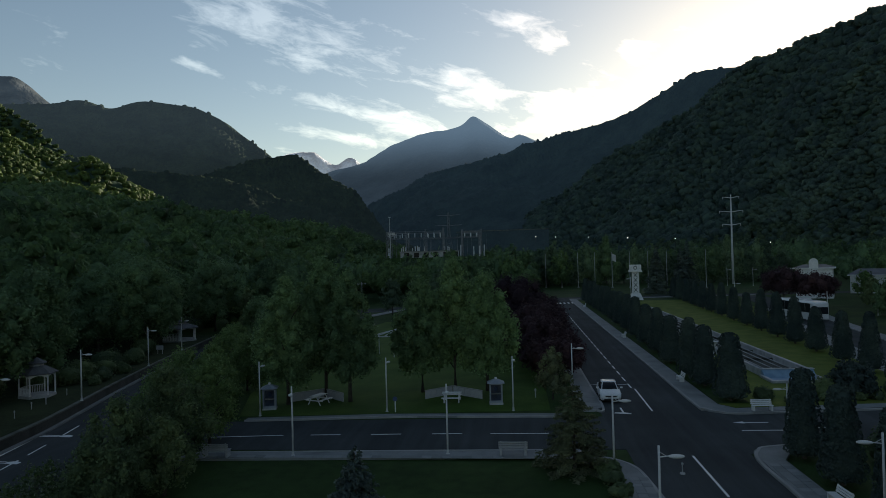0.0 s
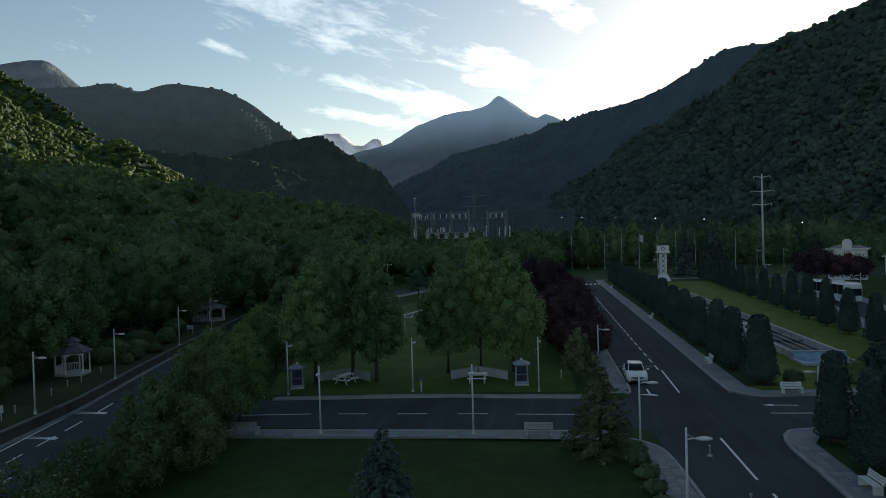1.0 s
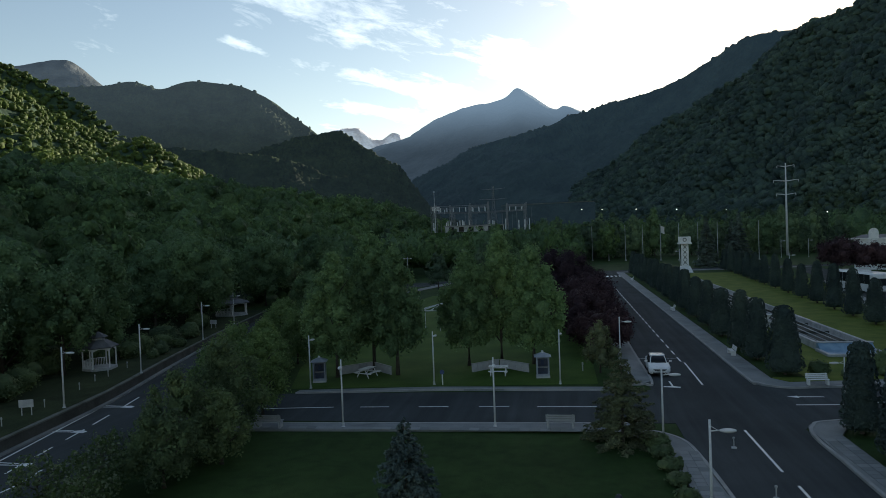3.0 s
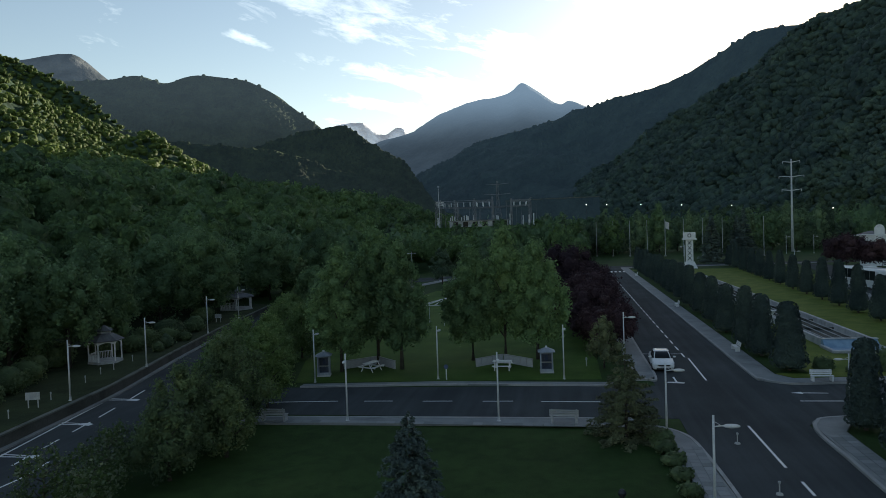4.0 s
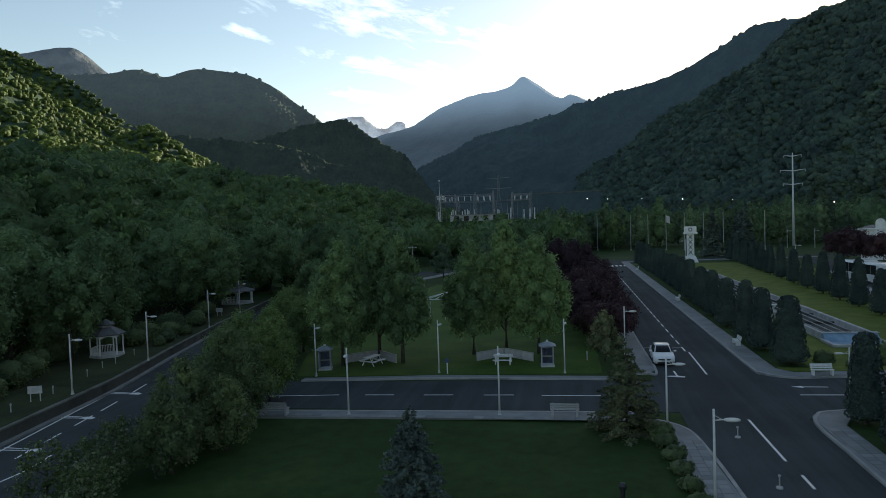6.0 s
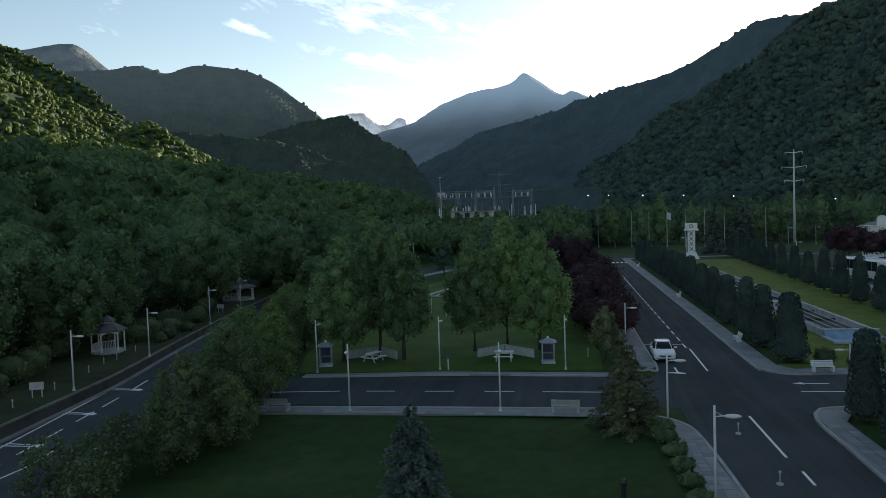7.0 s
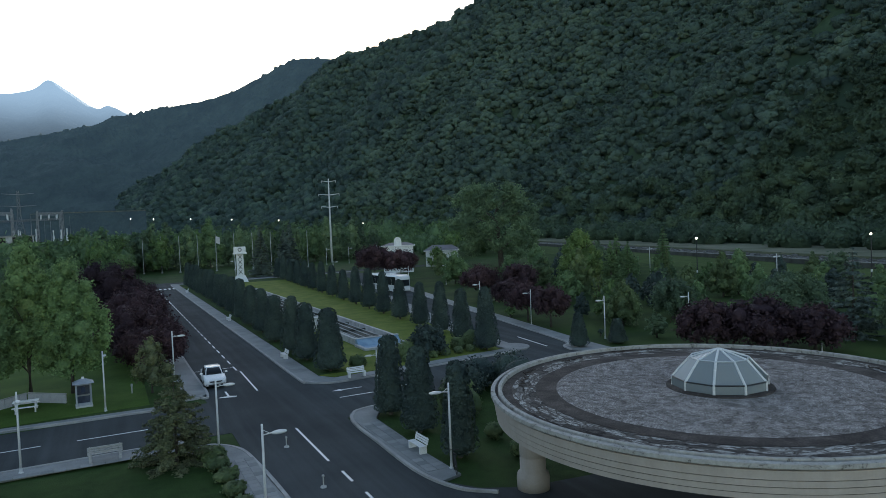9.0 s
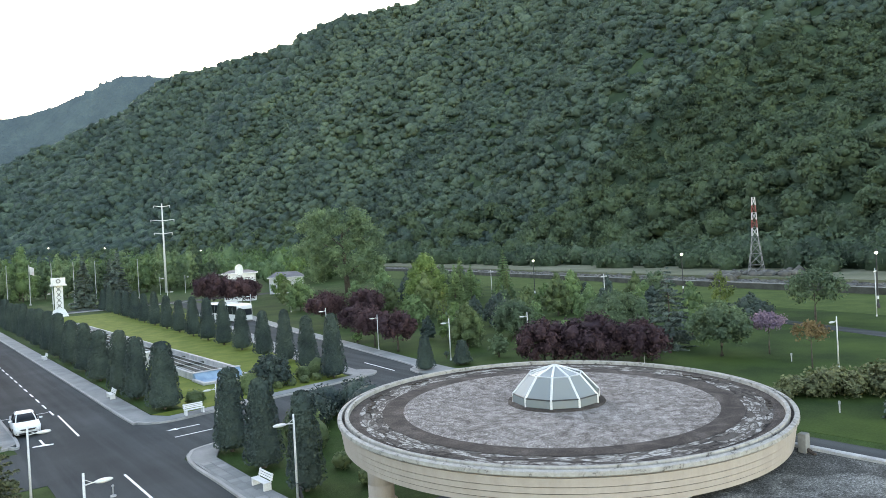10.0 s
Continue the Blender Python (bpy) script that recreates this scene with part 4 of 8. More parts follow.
# asphalt lies 2 cm above the soil, pavements 14 cm
setting("road", outline([(6.2, 8), (13.3, 8), (13.3, 42.0), (13.45, 54.5), (13.45, 186), (6.0, 186), (6.0, 53.0), (6.4, 42.0)], -0.05, 0.02), M_ASPHALT, "grey asphalt boulevard with worn markings", "road")
setting("road_west", outline([(-30, 42.2), (6.5, 42.6), (6.5, 51.1), (-30, 49.3)], -0.05, 0.024), M_ASPHALT, "grey asphalt side street", "road")
setting("road_east", outline([(13.2, 41.5), (14.8, 43.3), (30.0, 45.6), (40.3, 47.0), (40.1, 54.9), (35.2, 54.2), (15.6, 51.6), (13.2, 55.0)], -0.05, 0.024), M_ASPHALT, "grey asphalt side street beside the garden", "road")
EAST = [(37.6, 50), (37.6, 54), (38.6, 64), (40.2, 74), (43.0, 92), (46.6, 112), (52.0, 140), (58, 178)]
setting("road_garden", strip(EAST, 2.9, -0.05, 0.028, 50), M_ASPHALT, "grey asphalt road behind the clipped trees", "road")
setting("road_end", outline([(-60, 137), (-22, 152), (-6, 168), (8, 177), (90, 183), (90, 190), (8, 186), (-12, 176), (-30, 161), (-62, 145)], -0.05, 0.016), M_ASPHALT, "asphalt street across the end of the boulevard", "road")
LEFT_LINE = [(-24.5, 8), (-27.5, 24), (-29.6, 36), (-32.0, 48), (-35.8, 62), (-40.5, 80), (-44, 100)]
setting("road_lower", strip(LEFT_LINE, 4.2, -0.05, 0.02, 50), M_ASPHALT, "dark asphalt road with parking bays along a retaining wall", "road")
setting("drive", outline([(13.0, 8), (40, 8), (40, 21), (22, 25.6), (16.5, 26.2), (14.8, 27.2), (13.6, 29.0), (13.0, 31)], -0.05, 0.03), M_ASPHALT, "asphalt drive under the round canopy", "road")


def pavement(name, shape, label, slabs=None):
    """A raised walk with a kerb edge; slabs: (x0, y0, x1, y1, step) laid on it."""
    ob = setting(name, outline(shape, -0.05, 0.13), M_PAVING, label, "pavement")
    if slabs:
        x0, y0, x1, y1, sx, sy = slabs
        bm = box(-sx / 2 + 0.012, -sy / 2 + 0.012, 0.0, sx / 2 - 0.012, sy / 2 - 0.012, 0.03, 0.008)
        me = finish("slab", bm, M_SLAB)
        r = random.Random(name)
        for i in range(int(round((x1 - x0) / sx))):
            for j in range(int(round((y1 - y0) / sy))):
                s = new("slab", me)
                s.parent = ob
                s.matrix_basis = pose(x0 + sx * (i + 0.5), y0 + sy * (j + 0.5), 0.122 + r.uniform(0, 0.006), r.uniform(-0.3, 0.3), r.uniform(-0.3, 0.3), r.uniform(-0.3, 0.3))
    return ob


def kerb(name, line, label="pale concrete kerb along the road", n=30):
    return setting(name, strip(line, 0.09, -0.05, 0.15, n), M_KERB, label, "kerb")


# near corner beside the lawn
pavement("pavement_lawn", [(5.9, 8), (7.3, 8), (6.85, 29.5), (6.5, 36.0)] + arc(4.2, 38.2, 2.3, 5, 88, 8) + [(3.6, 40.5), (3.4, 39.6), (4.9, 38.4), (5.5, 30.0)], "grey slab pavement along the boulevard", (5.62, 20, 6.62, 37, 0.5, 0.5))
kerb("kerb_lawn", [(7.35, 8), (6.95, 29), (6.6, 36.4), (6.2, 39.0), (5.2, 40.4), (4.2, 40.7)])
pavement("pavement_west", [(-24.5, 39.8), (4.3, 40.85), (4.3, 42.1), (-24.5, 41.15)], "grey slab pavement between lawn and side street", (-22.0, 40.25, 3.2, 40.75, 0.6, 0.5))
kerb("kerb_west_near", [(-24.5, 41.2), (-10, 41.75), (4.3, 42.2)])
kerb("kerb_west_far", [(-20.4, 49.7), (-9.6, 50.85), (-2, 50.9), (3.6, 50.8)])
pavement("pavement_west_far", [(-20.4, 49.75), (-9.6, 50.85), (3.4, 50.85), (3.4, 51.7), (-9.8, 51.7), (-20.4, 50.5)], "narrow paved strip behind the kerb")
pavement("pavement_boulevard_west", [(4.7, 55.5), (5.0, 53.0)] + arc(5.3, 54.0, 1.05, -115, 0, 6) + [(6.15, 165), (4.6, 165)], "paved walk under the purple trees")
kerb("kerb_boulevard_west", [(4.7, 52.7), (5.7, 52.85), (6.4, 54.0), (6.3, 70), (6.15, 165)])
pavement("pavement_boulevard_east", [(13.5, 55.2)] + arc(15.4, 53.8, 2.0, 170, 262, 8) + [(34.6, 54.4), (34.4, 55.6), (16.0, 53.2), (15.1, 54.6), (15.1, 176), (13.5, 176)], "paved walk beside the row of clipped trees")
kerb("kerb_boulevard_east", [(13.45, 176), (13.45, 80), (13.45, 55.4), (13.8, 53.2), (15.3, 51.7), (19, 52.0), (27, 53.0), (33.8, 54.1)], n=70)
pavement("pavement_garden_end", [(33.0, 53.9), (34.8, 54.2)] + arc(34.3, 56.0, 1.7, -60, 60, 8) + [(33.9, 58.2), (33.2, 57.0), (33.4, 55.0)], "rounded paved corner of the garden").location.z = 0.006
pavement("pavement_garden_east", [(32.9, 58.2), (35.0, 57.6), (37.2, 74), (40.3, 92), (44.0, 113), (49.4, 140), (48.0, 140.6), (42.4, 113.4), (38.0, 92.3), (34.6, 74.3)], "pale paved walk behind the clipped trees")
pavement("pavement_island", [(13.2, 31.5), (13.3, 36), (13.4, 40.0)] + arc(15.2, 41.2, 1.8, 170, 88, 8) + [(17.0, 43.15), (17.0, 42.3), (15.6, 41.9), (14.7, 40.2), (14.65, 32.0), (14.8, 29.0), (13.6, 28.6)], "slab pavement round the planted island", (13.5, 30.0, 14.6, 39.5, 0.55, 0.5))
kerb("kerb_island", [(15.2, 26.2), (13.9, 27.6), (13.2, 30.5), (13.2, 36), (13.25, 40.0), (13.8, 42.0), (15.2, 43.1), (22, 44.2), (30, 45.3)], n=50)
pavement("pavement_far_east", [(40.2, 46.5), (38.6, 49.6), (37.9, 51.4), (38.4, 53.2), (39.9, 54.9), (41.4, 63.8), (42.9, 73.4), (45.3, 90), (48.6, 110), (54.6, 140), (61, 170), (62.6, 169.6), (56.2, 139.6), (50.2, 109.6), (46.9, 89.7), (44.5, 73.0), (43.0, 63.4), (41.6, 54.6), (41.2, 50.5), (41.6, 46.5)], "pale kerb walk along the far side of the road")
kerb("kerb_far_east", [(37.85, 51.4), (38.35, 53.25), (39.85, 54.95), (41.35, 63.8), (42.85, 73.4), (45.25, 90), (48.55, 110), (54.5, 140), (60.9, 170)], n=60)
pavement("pavement_end", [(13.5, 176.5), (60, 180), (60, 182), (13.5, 179)], "pale paving at the end of the boulevard")
setting("garden_bed", outline([(15.2, 55.0), (16.2, 53.6), (32.8, 55.4), (33.6, 60), (35.6, 76), (39, 95), (43.5, 118), (48, 142), (46, 168), (15.3, 168)], -0.05, 0.10), M_BRIGHT_LAWN, "bright mown lawn of the formal garden", "lawn")
setting("hedge_soil", outline([(15.2, 54.9), (17.6, 54.9), (17.6, 165), (15.2, 165)], 0.0, 0.115), M_LAWN, "dark grass strip under the clipped trees", "lawn")
# mossy retaining wall of the lower road
WALL = [(-28.5, 6), (-31.4, 24), (-33.0, 36), (-34.6, 47), (-37.7, 60), (-41.2, 76), (-45.5, 100)]
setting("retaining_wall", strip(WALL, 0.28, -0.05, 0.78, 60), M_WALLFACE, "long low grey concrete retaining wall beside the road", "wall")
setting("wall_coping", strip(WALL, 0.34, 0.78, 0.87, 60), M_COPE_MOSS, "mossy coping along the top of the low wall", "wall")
setting("terrace", outline([(-28.5, 6), (-31.4, 24), (-33.0, 36), (-34.6, 47), (-37.7, 60), (-41.2, 76), (-45.5, 100), (-75, 110), (-95, 60), (-80, 0)], -0.05, 0.9), M_UNDERGROWTH, "raised dark lawn behind the low wall", "lawn")
pavement("pavement_lower", [(-28.3, 8), (-31.1, 24), (-32.7, 36), (-34.3, 47), (-37.4, 60), (-40.9, 76), (-40.5, 76), (-37.0, 60), (-33.9, 47), (-32.35, 36), (-30.75, 24), (-27.9, 8)], "narrow walk at the foot of the wall")


# ---- painted markings ----
def marking(name, pieces, label):
    """Each painted piece is (x, y, length, width, bearing) and a part of the marking."""
    ob = thing(name, label, "road marking", None, kind="structure")
    for x, y, l, w, a in pieces:
        p = part("stripe", box(-w / 2, -l / 2, 0.0, w / 2, l / 2, 0.006), M_PAINT, ob)
        p.matrix_basis = pose(x, y, 0.026, 0, 0, -a)
    return ob


marking("centre_line", [(9.95, 57.0, 8.4, 0.13, 1)] + [(9.8, 62.6 + 3.35 * k, 1.9, 0.14, 0) for k in range(28)], "broken white centre line of the boulevard")
marking("lane_line", [(9.95, 37.9, 6.8, 0.13, 0), (10.1, 31.9, 1.6, 0.13, 0), (10.2, 28.6, 1.8, 0.13, 0)], "white lane line at the junction")
marking("street_line", [(-18.7, 45.55, 5.3, 0.12, 84)] + [(x, y, 2.05, 0.12, 87) for x, y in ((-13.15, 45.95), (-9.0, 46.1), (-4.85, 46.25))] + [(0.0, 46.3, 3.9, 0.12, 89)], "broken white line of the side street")
marking("stop_lane_line", [(16.0, 47.1, 3.0, 0.13, 88), (20.6, 47.9, 3.2, 0.13, 84), (25.8, 48.6, 3.2, 0.13, 84)], "white line on the eastern side street")
marking("garden_road_line", [(37.6, 57.6, 6.4, 0.14, 6), (39.6, 70.5, 5.0, 0.14, 12), (41.7, 81, 5.0, 0.14, 14), (44.4, 92, 5.0, 0.14, 16)], "white line on the road behind the garden")
marking("crossing", [(6.6 + 0.95 * k, 165.5, 3.2, 0.5, 0) for k in range(8)], "white striped pedestrian crossing")
marking("bay_edge", [(5.95 + 1.9, 63.2, 3.6, 0.09, 90)], "thin white parking bay edge")


def arrow(x, y, a, label):
    ob = thing("lane_arrow", label, "road marking", pose(x, y, 0.026, 0, 0, -a), kind="structure")
    part("shaft", box(-0.07, -1.3, 0, 0.07, 0.3, 0.006), M_PAINT, ob)
    part("head", outline([(-0.28, 0.3), (0.28, 0.3), (0, 1.0)], 0, 0.006), M_PAINT, ob)
    return ob


arrow(15.6, 49.2, -90, "white painted lane arrow at the stop line")
fork = thing("turn_arrow", "white painted turn arrow on the asphalt", "road marking", pose(7.7, 52.6, 0.026), kind="structure")
part("shaft", box(-0.07, -0.5, 0, 0.07, 1.3, 0.006), M_PAINT, fork)
part("head", outline([(-0.72, -0.55), (0.45, -0.85), (0.55, -0.55), (0.1, -0.3), (-0.62, -0.32)], 0, 0.006), M_PAINT, fork)
bays = thing("parking_bays", "white parking bay lines on the lower road", "road marking", None, kind="structure")
bay_line = [(-30.6, 27), (-31.5, 33), (-32.6, 39), (-33.9, 46), (-35.1, 51.5)]
mid_line = [(-28.3, 24), (-29.4, 31), (-30.3, 36), (-31.5, 42.6), (-33.2, 50.5)]
part("bay_edge", strip(bay_line, 0.07, 0.022, 0.03, 20), M_PAINT, bays)
for k, s in enumerate(np.linspace(0, 1, 8)[:-1]):
    a, b = spline(mid_line, 50)[int(s * 49)], spline(mid_line, 50)[min(49, int(s * 49) + 4)]
    part("dash", strip([tuple(a), tuple((a + b) / 2), tuple(b)], 0.06, 0.022, 0.03, 4), M_PAINT, bays)
for x, y in ((-31.7, 33.0), (-33.2, 39.2), (-34.0, 45.4), (-30.6, 27.0)):
    part("bay_divider", outline([(x, y), (x + 1.7, y + 0.05), (x + 1.7, y + 0.17), (x, y + 0.12)], 0.022, 0.031), M_PAINT, bays)
    part("bay_divider", outline([(x, y + 0.4), (x + 1.7, y + 0.3), (x + 1.7, y + 0.4), (x, y + 0.52)], 0.022, 0.031), M_PAINT, bays)
    part("bay_mark", outline([(x + 1.75, y), (x + 2.7, y - 0.1), (x + 2.75, y + 0.25), (x + 2.3, y + 0.5), (x + 1.8, y + 0.35)], 0.022, 0.031), M_PAINT, bays)
bay_two = [(-27.6, 28.4), (-27.5, 30.4), (-27.9, 32.5)]
part("bay_edge", strip(bay_two, 0.06, 0.022, 0.03, 6), M_PAINT, bays)

# ---- river and its banks ----
RIVER = [(96, -90), (112, 0), (123, 41), (138, 104), (164, 199), (190, 300), (215, 420)]
setting("river_lawn", strip([(x - 13, y - 3) for x, y in RIVER], 11.5, -0.05, 0.03, 40), M_BANK_GRASS, "light green meadow strip beside the river wall", "lawn")
setting("picnic_lawn", outline([(-21.5, 51.4), (2.4, 53.2), (2.2, 118), (-4, 126), (-24, 126), (-28, 100), (-25.5, 72), (-24, 60)], -0.05, 0.02), M_MEADOW, "green picnic lawn under the trees", "lawn")
setting("park_lawn", outline([(41.4, 54.6), (41.0, 46.6), (35, 36), (33, 28), (41, 20.5), (42, -20), (120, -20), (112, 30), (108, 60), (112, 90), (124, 140), (70, 146), (57.6, 141), (49.9, 109.6), (45.4, 80), (42.8, 63.4)], -0.05, 0.016), M_PARK_LAWN, "green lawn under the park trees", "lawn")
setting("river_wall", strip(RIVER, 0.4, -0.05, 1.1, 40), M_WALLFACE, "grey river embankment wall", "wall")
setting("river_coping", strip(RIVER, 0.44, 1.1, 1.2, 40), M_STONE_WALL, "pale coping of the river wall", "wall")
setting("river", strip([(x + 9, y + 2) for x, y in RIVER], 7.5, -0.05, 0.3, 40), M_WATER, "shallow grey mountain river", "water")
setting("far_bank", strip([(x + 32, y + 4) for x, y in RIVER], 14.0, -0.05, 0.9, 40), M_GRAVELBANK, "gravel and grass bank across the river", "ground")
rr = np.random.default_rng(5)
ln = spline(RIVER, 400)
k = rr.integers(30, 330, 2200)
off = rr.uniform(1.5, 19, 2200)
pr = np.column_stack([ln[k, 0] + off, ln[k, 1] + rr.uniform(-1, 3, 2200), np.full(2200, 0.35)])
tagged(new("river_rocks", scatter_crowns("river_rocks", pr, 0.16 + 0.7 * rr.uniform(0, 1, 2200) ** 3, M_ROCK, rr, 1, 0, tall=0.5)), "grey boulders lying in the river bed", "rocks", kind="stuff")
setting("wood_path", strip([(-42, 112), (-36, 125), (-30.4, 138), (-26.4, 152), (-20, 172)], 1.2, -0.02, 0.05, 30), M_PAVING, "pale path curving into the woods behind the lawn", "path")
setting("side_path", strip([(78, 22), (84, 36), (90, 52)], 1.3, -0.02, 0.05, 20), M_ASPHALT, "grey paved path in the park", "path")


# ---- street furniture ----
def street_lamp(m, height=4.2, arm=(0.75, 0.0), label="slim pale street lamp with a single short arm", two=False):
    ob = thing("street_lamp", label, "street lamp", m, "street lamps")
    part("base_plate", lathe([(0.0, 0.0), (0.12, 0.0), (0.12, 0.04), (0.08, 0.06), (0.08, 0.25), (0.0, 0.25)], 10), M_POLE, ob)
    part("pole", tube([(0, 0, 0.1), (0, 0, height)], [0.062, 0.045], 10), M_POLE, ob, smooth=True)
    for s in ((1, -1) if two else (1,)):
        ax, ay = arm[0] * s, arm[1] * s
        z = height - 0.45
        part("arm", tube([(0, 0, z), (ax * 0.4, ay * 0.4, z + 0.03), (ax * 0.6, ay * 0.6, z + 0.04)], 0.025, 6), M_POLE, ob)
        part("brace", tube([(0, 0, z + 0.22), (ax * 0.42, ay * 0.42, z + 0.05)], 0.012, 5), M_POLE, ob)
        d = math.atan2(ay, ax)
        bm = bmesh.new()
        bmesh.ops.create_uvsphere(bm, u_segments=14, v_segments=8, radius=1.0)
        bmesh.ops.scale(bm, vec=(0.33, 0.13, 0.085), verts=bm.verts)
        h = part("lamp_head", bm, M_LAMPHEAD, ob, smooth=True)
        h.matrix_basis = Matrix.Translation((ax * 0.6 + 0.28 * math.cos(d), ay * 0.6 + 0.28 * math.sin(d), z + 0.03)) @ Matrix.Rotation(d, 4, 'Z')
    return ob


lamp = street_lamp(pose(-13.7, 40.75, 0.12), 4.2, (0.08, -0.42))
for x, y, rz in ((-4.3, 41.2, 0),):
    copy_thing(lamp, pose(x, y, 0.12, 0, 0, rz))
for x, y in ((-19.9, 51.6), (-10.2, 52.9), (-0.42, 53.1)):
    copy_thing(lamp, pose(x, y, 0.0, 0, 0, 160))
lamp_r = street_lamp(pose(5.05, 38.1, 0.12), 4.2, (0.66, 0.0))
for x, y, z, rz in ((5.46, 28.0, 0.08, 0), (4.55, 59.0, 0.12, 0), (4.9, 112, 0.12, 0), (-34.0, 41.9, 0.9, 0), (-35.7, 53.3, 0.9, 0), (-40.05, 71.5, 0.9, 0), (-42.3, 83.5, 0.9, 0), (-32.4, 28.8, 0.9, 0),
                    (-31, 128, 0, 20)):
    copy_thing(lamp_r, pose(x, y, z, 0, 0, rz))
for x, y, s, rz in ((14.75, 29.9, 1.0, 172), (16.35, 44.2, 0.84, 180), (43.8, 53.9, 1.0, 175), (43.4, 66.4, 0.96, 170), (43.9, 79.2, 1.0, 170), (60.0, 122.0, 1.0, 200), (51.8, 121.5, 1.0, 190), (51.5, 50.5, 1.0, 170),
                    (60.0, 23.9, 1.0, 170), (66.3, 225.4, 1.35, 0), (73.4, 223.2, 1.35, 0), (44.8, 147.3, 1.2, 0), (82.3, 220.0, 1.35, 0), (30, 185, 1.2, 180)):
    c = copy_thing(lamp_r, pose(x, y, 0.1, 0, 0, rz))
    c.scale = (s, s, s)
twin = street_lamp(pose(94.4, 102.3, 0, 0, 0, 20), 6.0, (0.9, 0.0), "tall pale lamp post with two arms in the park", True)
for x, y in ((95.4, 33.3), (84, 66), (120, 150), (-38, 168)):
    copy_thing(twin, pose(x, y, 0, 0, 0, 15))


def globe_lamp(m, h=0.0):
    ob = thing("globe_lamp", "black riverside lamp post with a lit white globe", "lamp", m, "riverside globe lamps")
    part("post", lathe([(0.0, 0), (0.26, 0), (0.22, 0.5), (0.10, 0.7), (0.075, 6.6 + h), (0.12, 6.65 + h), (0.12, 6.8 + h), (0.0, 6.8 + h)], 10), M_DARK_METAL, ob)
    part("collar", lathe([(0.0, 1.2), (0.13, 1.2), (0.13, 1.65), (0.0, 1.65)], 10), M_WHITE, ob)
    bm = bmesh.new()
    bmesh.ops.create_uvsphere(bm, u_segments=14, v_segments=10, radius=0.18)
    bmesh.ops.translate(bm, vec=(0, 0, 7.10 + h), verts=bm.verts)
    part("globe", bm, M_GLOBE, ob, "lit white glass globe", True)
    part("finial", lathe([(0.0, 7.45 + h), (0.10, 7.45 + h), (0.05, 7.6 + h), (0.0, 7.8 + h)], 8), M_DARK_METAL, ob)
    return ob


g0 = globe_lamp(pose(97.5, 93.4, 0), 0.4)
copy_thing(g0, pose(104.7, 36.3, 0))
copy_thing(g0, pose(113.5, 71.3, 0))
globe_lamp(pose(99.2, 280.6, 0), 6.8)
for x, y, h in ((9.0, 297.0, 12.0), (17.5, 299.5, 11.7), (31.4, 298.4, 11.2), (47.3, 296.2, 10.4), (66.0, 293.0, 9.4), (85.6, 287.5, 8.2)):
    globe_lamp(pose(x, y, 0), h)



def bench(m, label="white slatted park bench on the pavement", paint=None):
    paint = paint or M_WHITE
    ob = thing("bench", label, "bench", m, "park benches")
    for k in range(4):
        part("seat_slat", box(-0.85, 0.02 + 0.115 * k, 0.42, 0.85, 0.12 + 0.115 * k, 0.455, 0.006), paint, ob)
    for k in range(3):
        p = part("back_slat", box(-0.85, -0.018, 0.0, 0.85, 0.018, 0.105, 0.006), paint, ob)
        p.matrix_basis = pose(0, 0.50 + 0.035 * k, 0.5 + 0.13 * k, -14)
    for s in (-0.72, 0.72):
        bm = box(s - 0.07, 0.02, 0, s + 0.07, 0.48, 0.42, 0.01)
        part("leg", bm, paint, ob)
        part("back_post", tube([(s, 0.46, 0.4), (s, 0.60, 0.9)], 0.03, 6), paint, ob)
    return ob


b0 = bench(pose(14.15, 33.1, 0.15, 0, 0, -88))
b0.scale = (0.88, 0.88, 0.88)
for x, y, rz in ((17.6, 52.1, 2), (14.35, 64.3, -90), (14.35, 97.0, -90), (14.35, 151, -90),):
    copy_thing(b0, pose(x, y, 0.13, 0, 0, rz)).scale = (0.88, 0.88, 0.88)


b1 = bench(pose(-0.4, 41.3, 0.13, 0, 0, 180), "dull grey slatted bench seen from its back", M_SCREEN)
copy_thing(b1, pose(-18.4, 40.7, 0.13, 0, 0, 180))


def safety_post(m):
    ob = thing("safety_post", "small white post on a weighted foot", "traffic post", m, "posts in the roadway")
    part("foot", lathe([(0, 0), (0.22, 0), (0.2, 0.09), (0.07, 0.14), (0, 0.14)], 12), M_DIM_WHITE, ob)
    part("stem", tube([(0, 0, 0.1), (0, 0, 0.75)], 0.045, 8), M_STEEL, ob)
    part("cap", lathe([(0, 0.72), (0.09, 0.72), (0.1, 0.82), (0, 0.88)], 10), M_DIM_WHITE, ob)
    return ob


s0 = safety_post(pose(8.6, 38.0, 0.02))
s0.scale = (0.7, 0.7, 0.7)
copy_thing(s0, pose(8.7, 31.1, 0.02)).scale = (0.7, 0.7, 0.7)


def garden_light(m, h=0.75, label="short white garden bollard light on the lawn"):
    ob = thing("bollard_light", label, "bollard light", m, "garden bollards")
    part("post", tube([(0, 0, 0), (0, 0, h * 0.72)], 0.05, 8), M_DIM_WHITE, ob)
    part("head", lathe([(0, h * 0.72), (0.075, h * 0.72), (0.075, h * 0.94), (0.05, h), (0, h)], 10), M_DIM_WHITE, ob)
    return ob


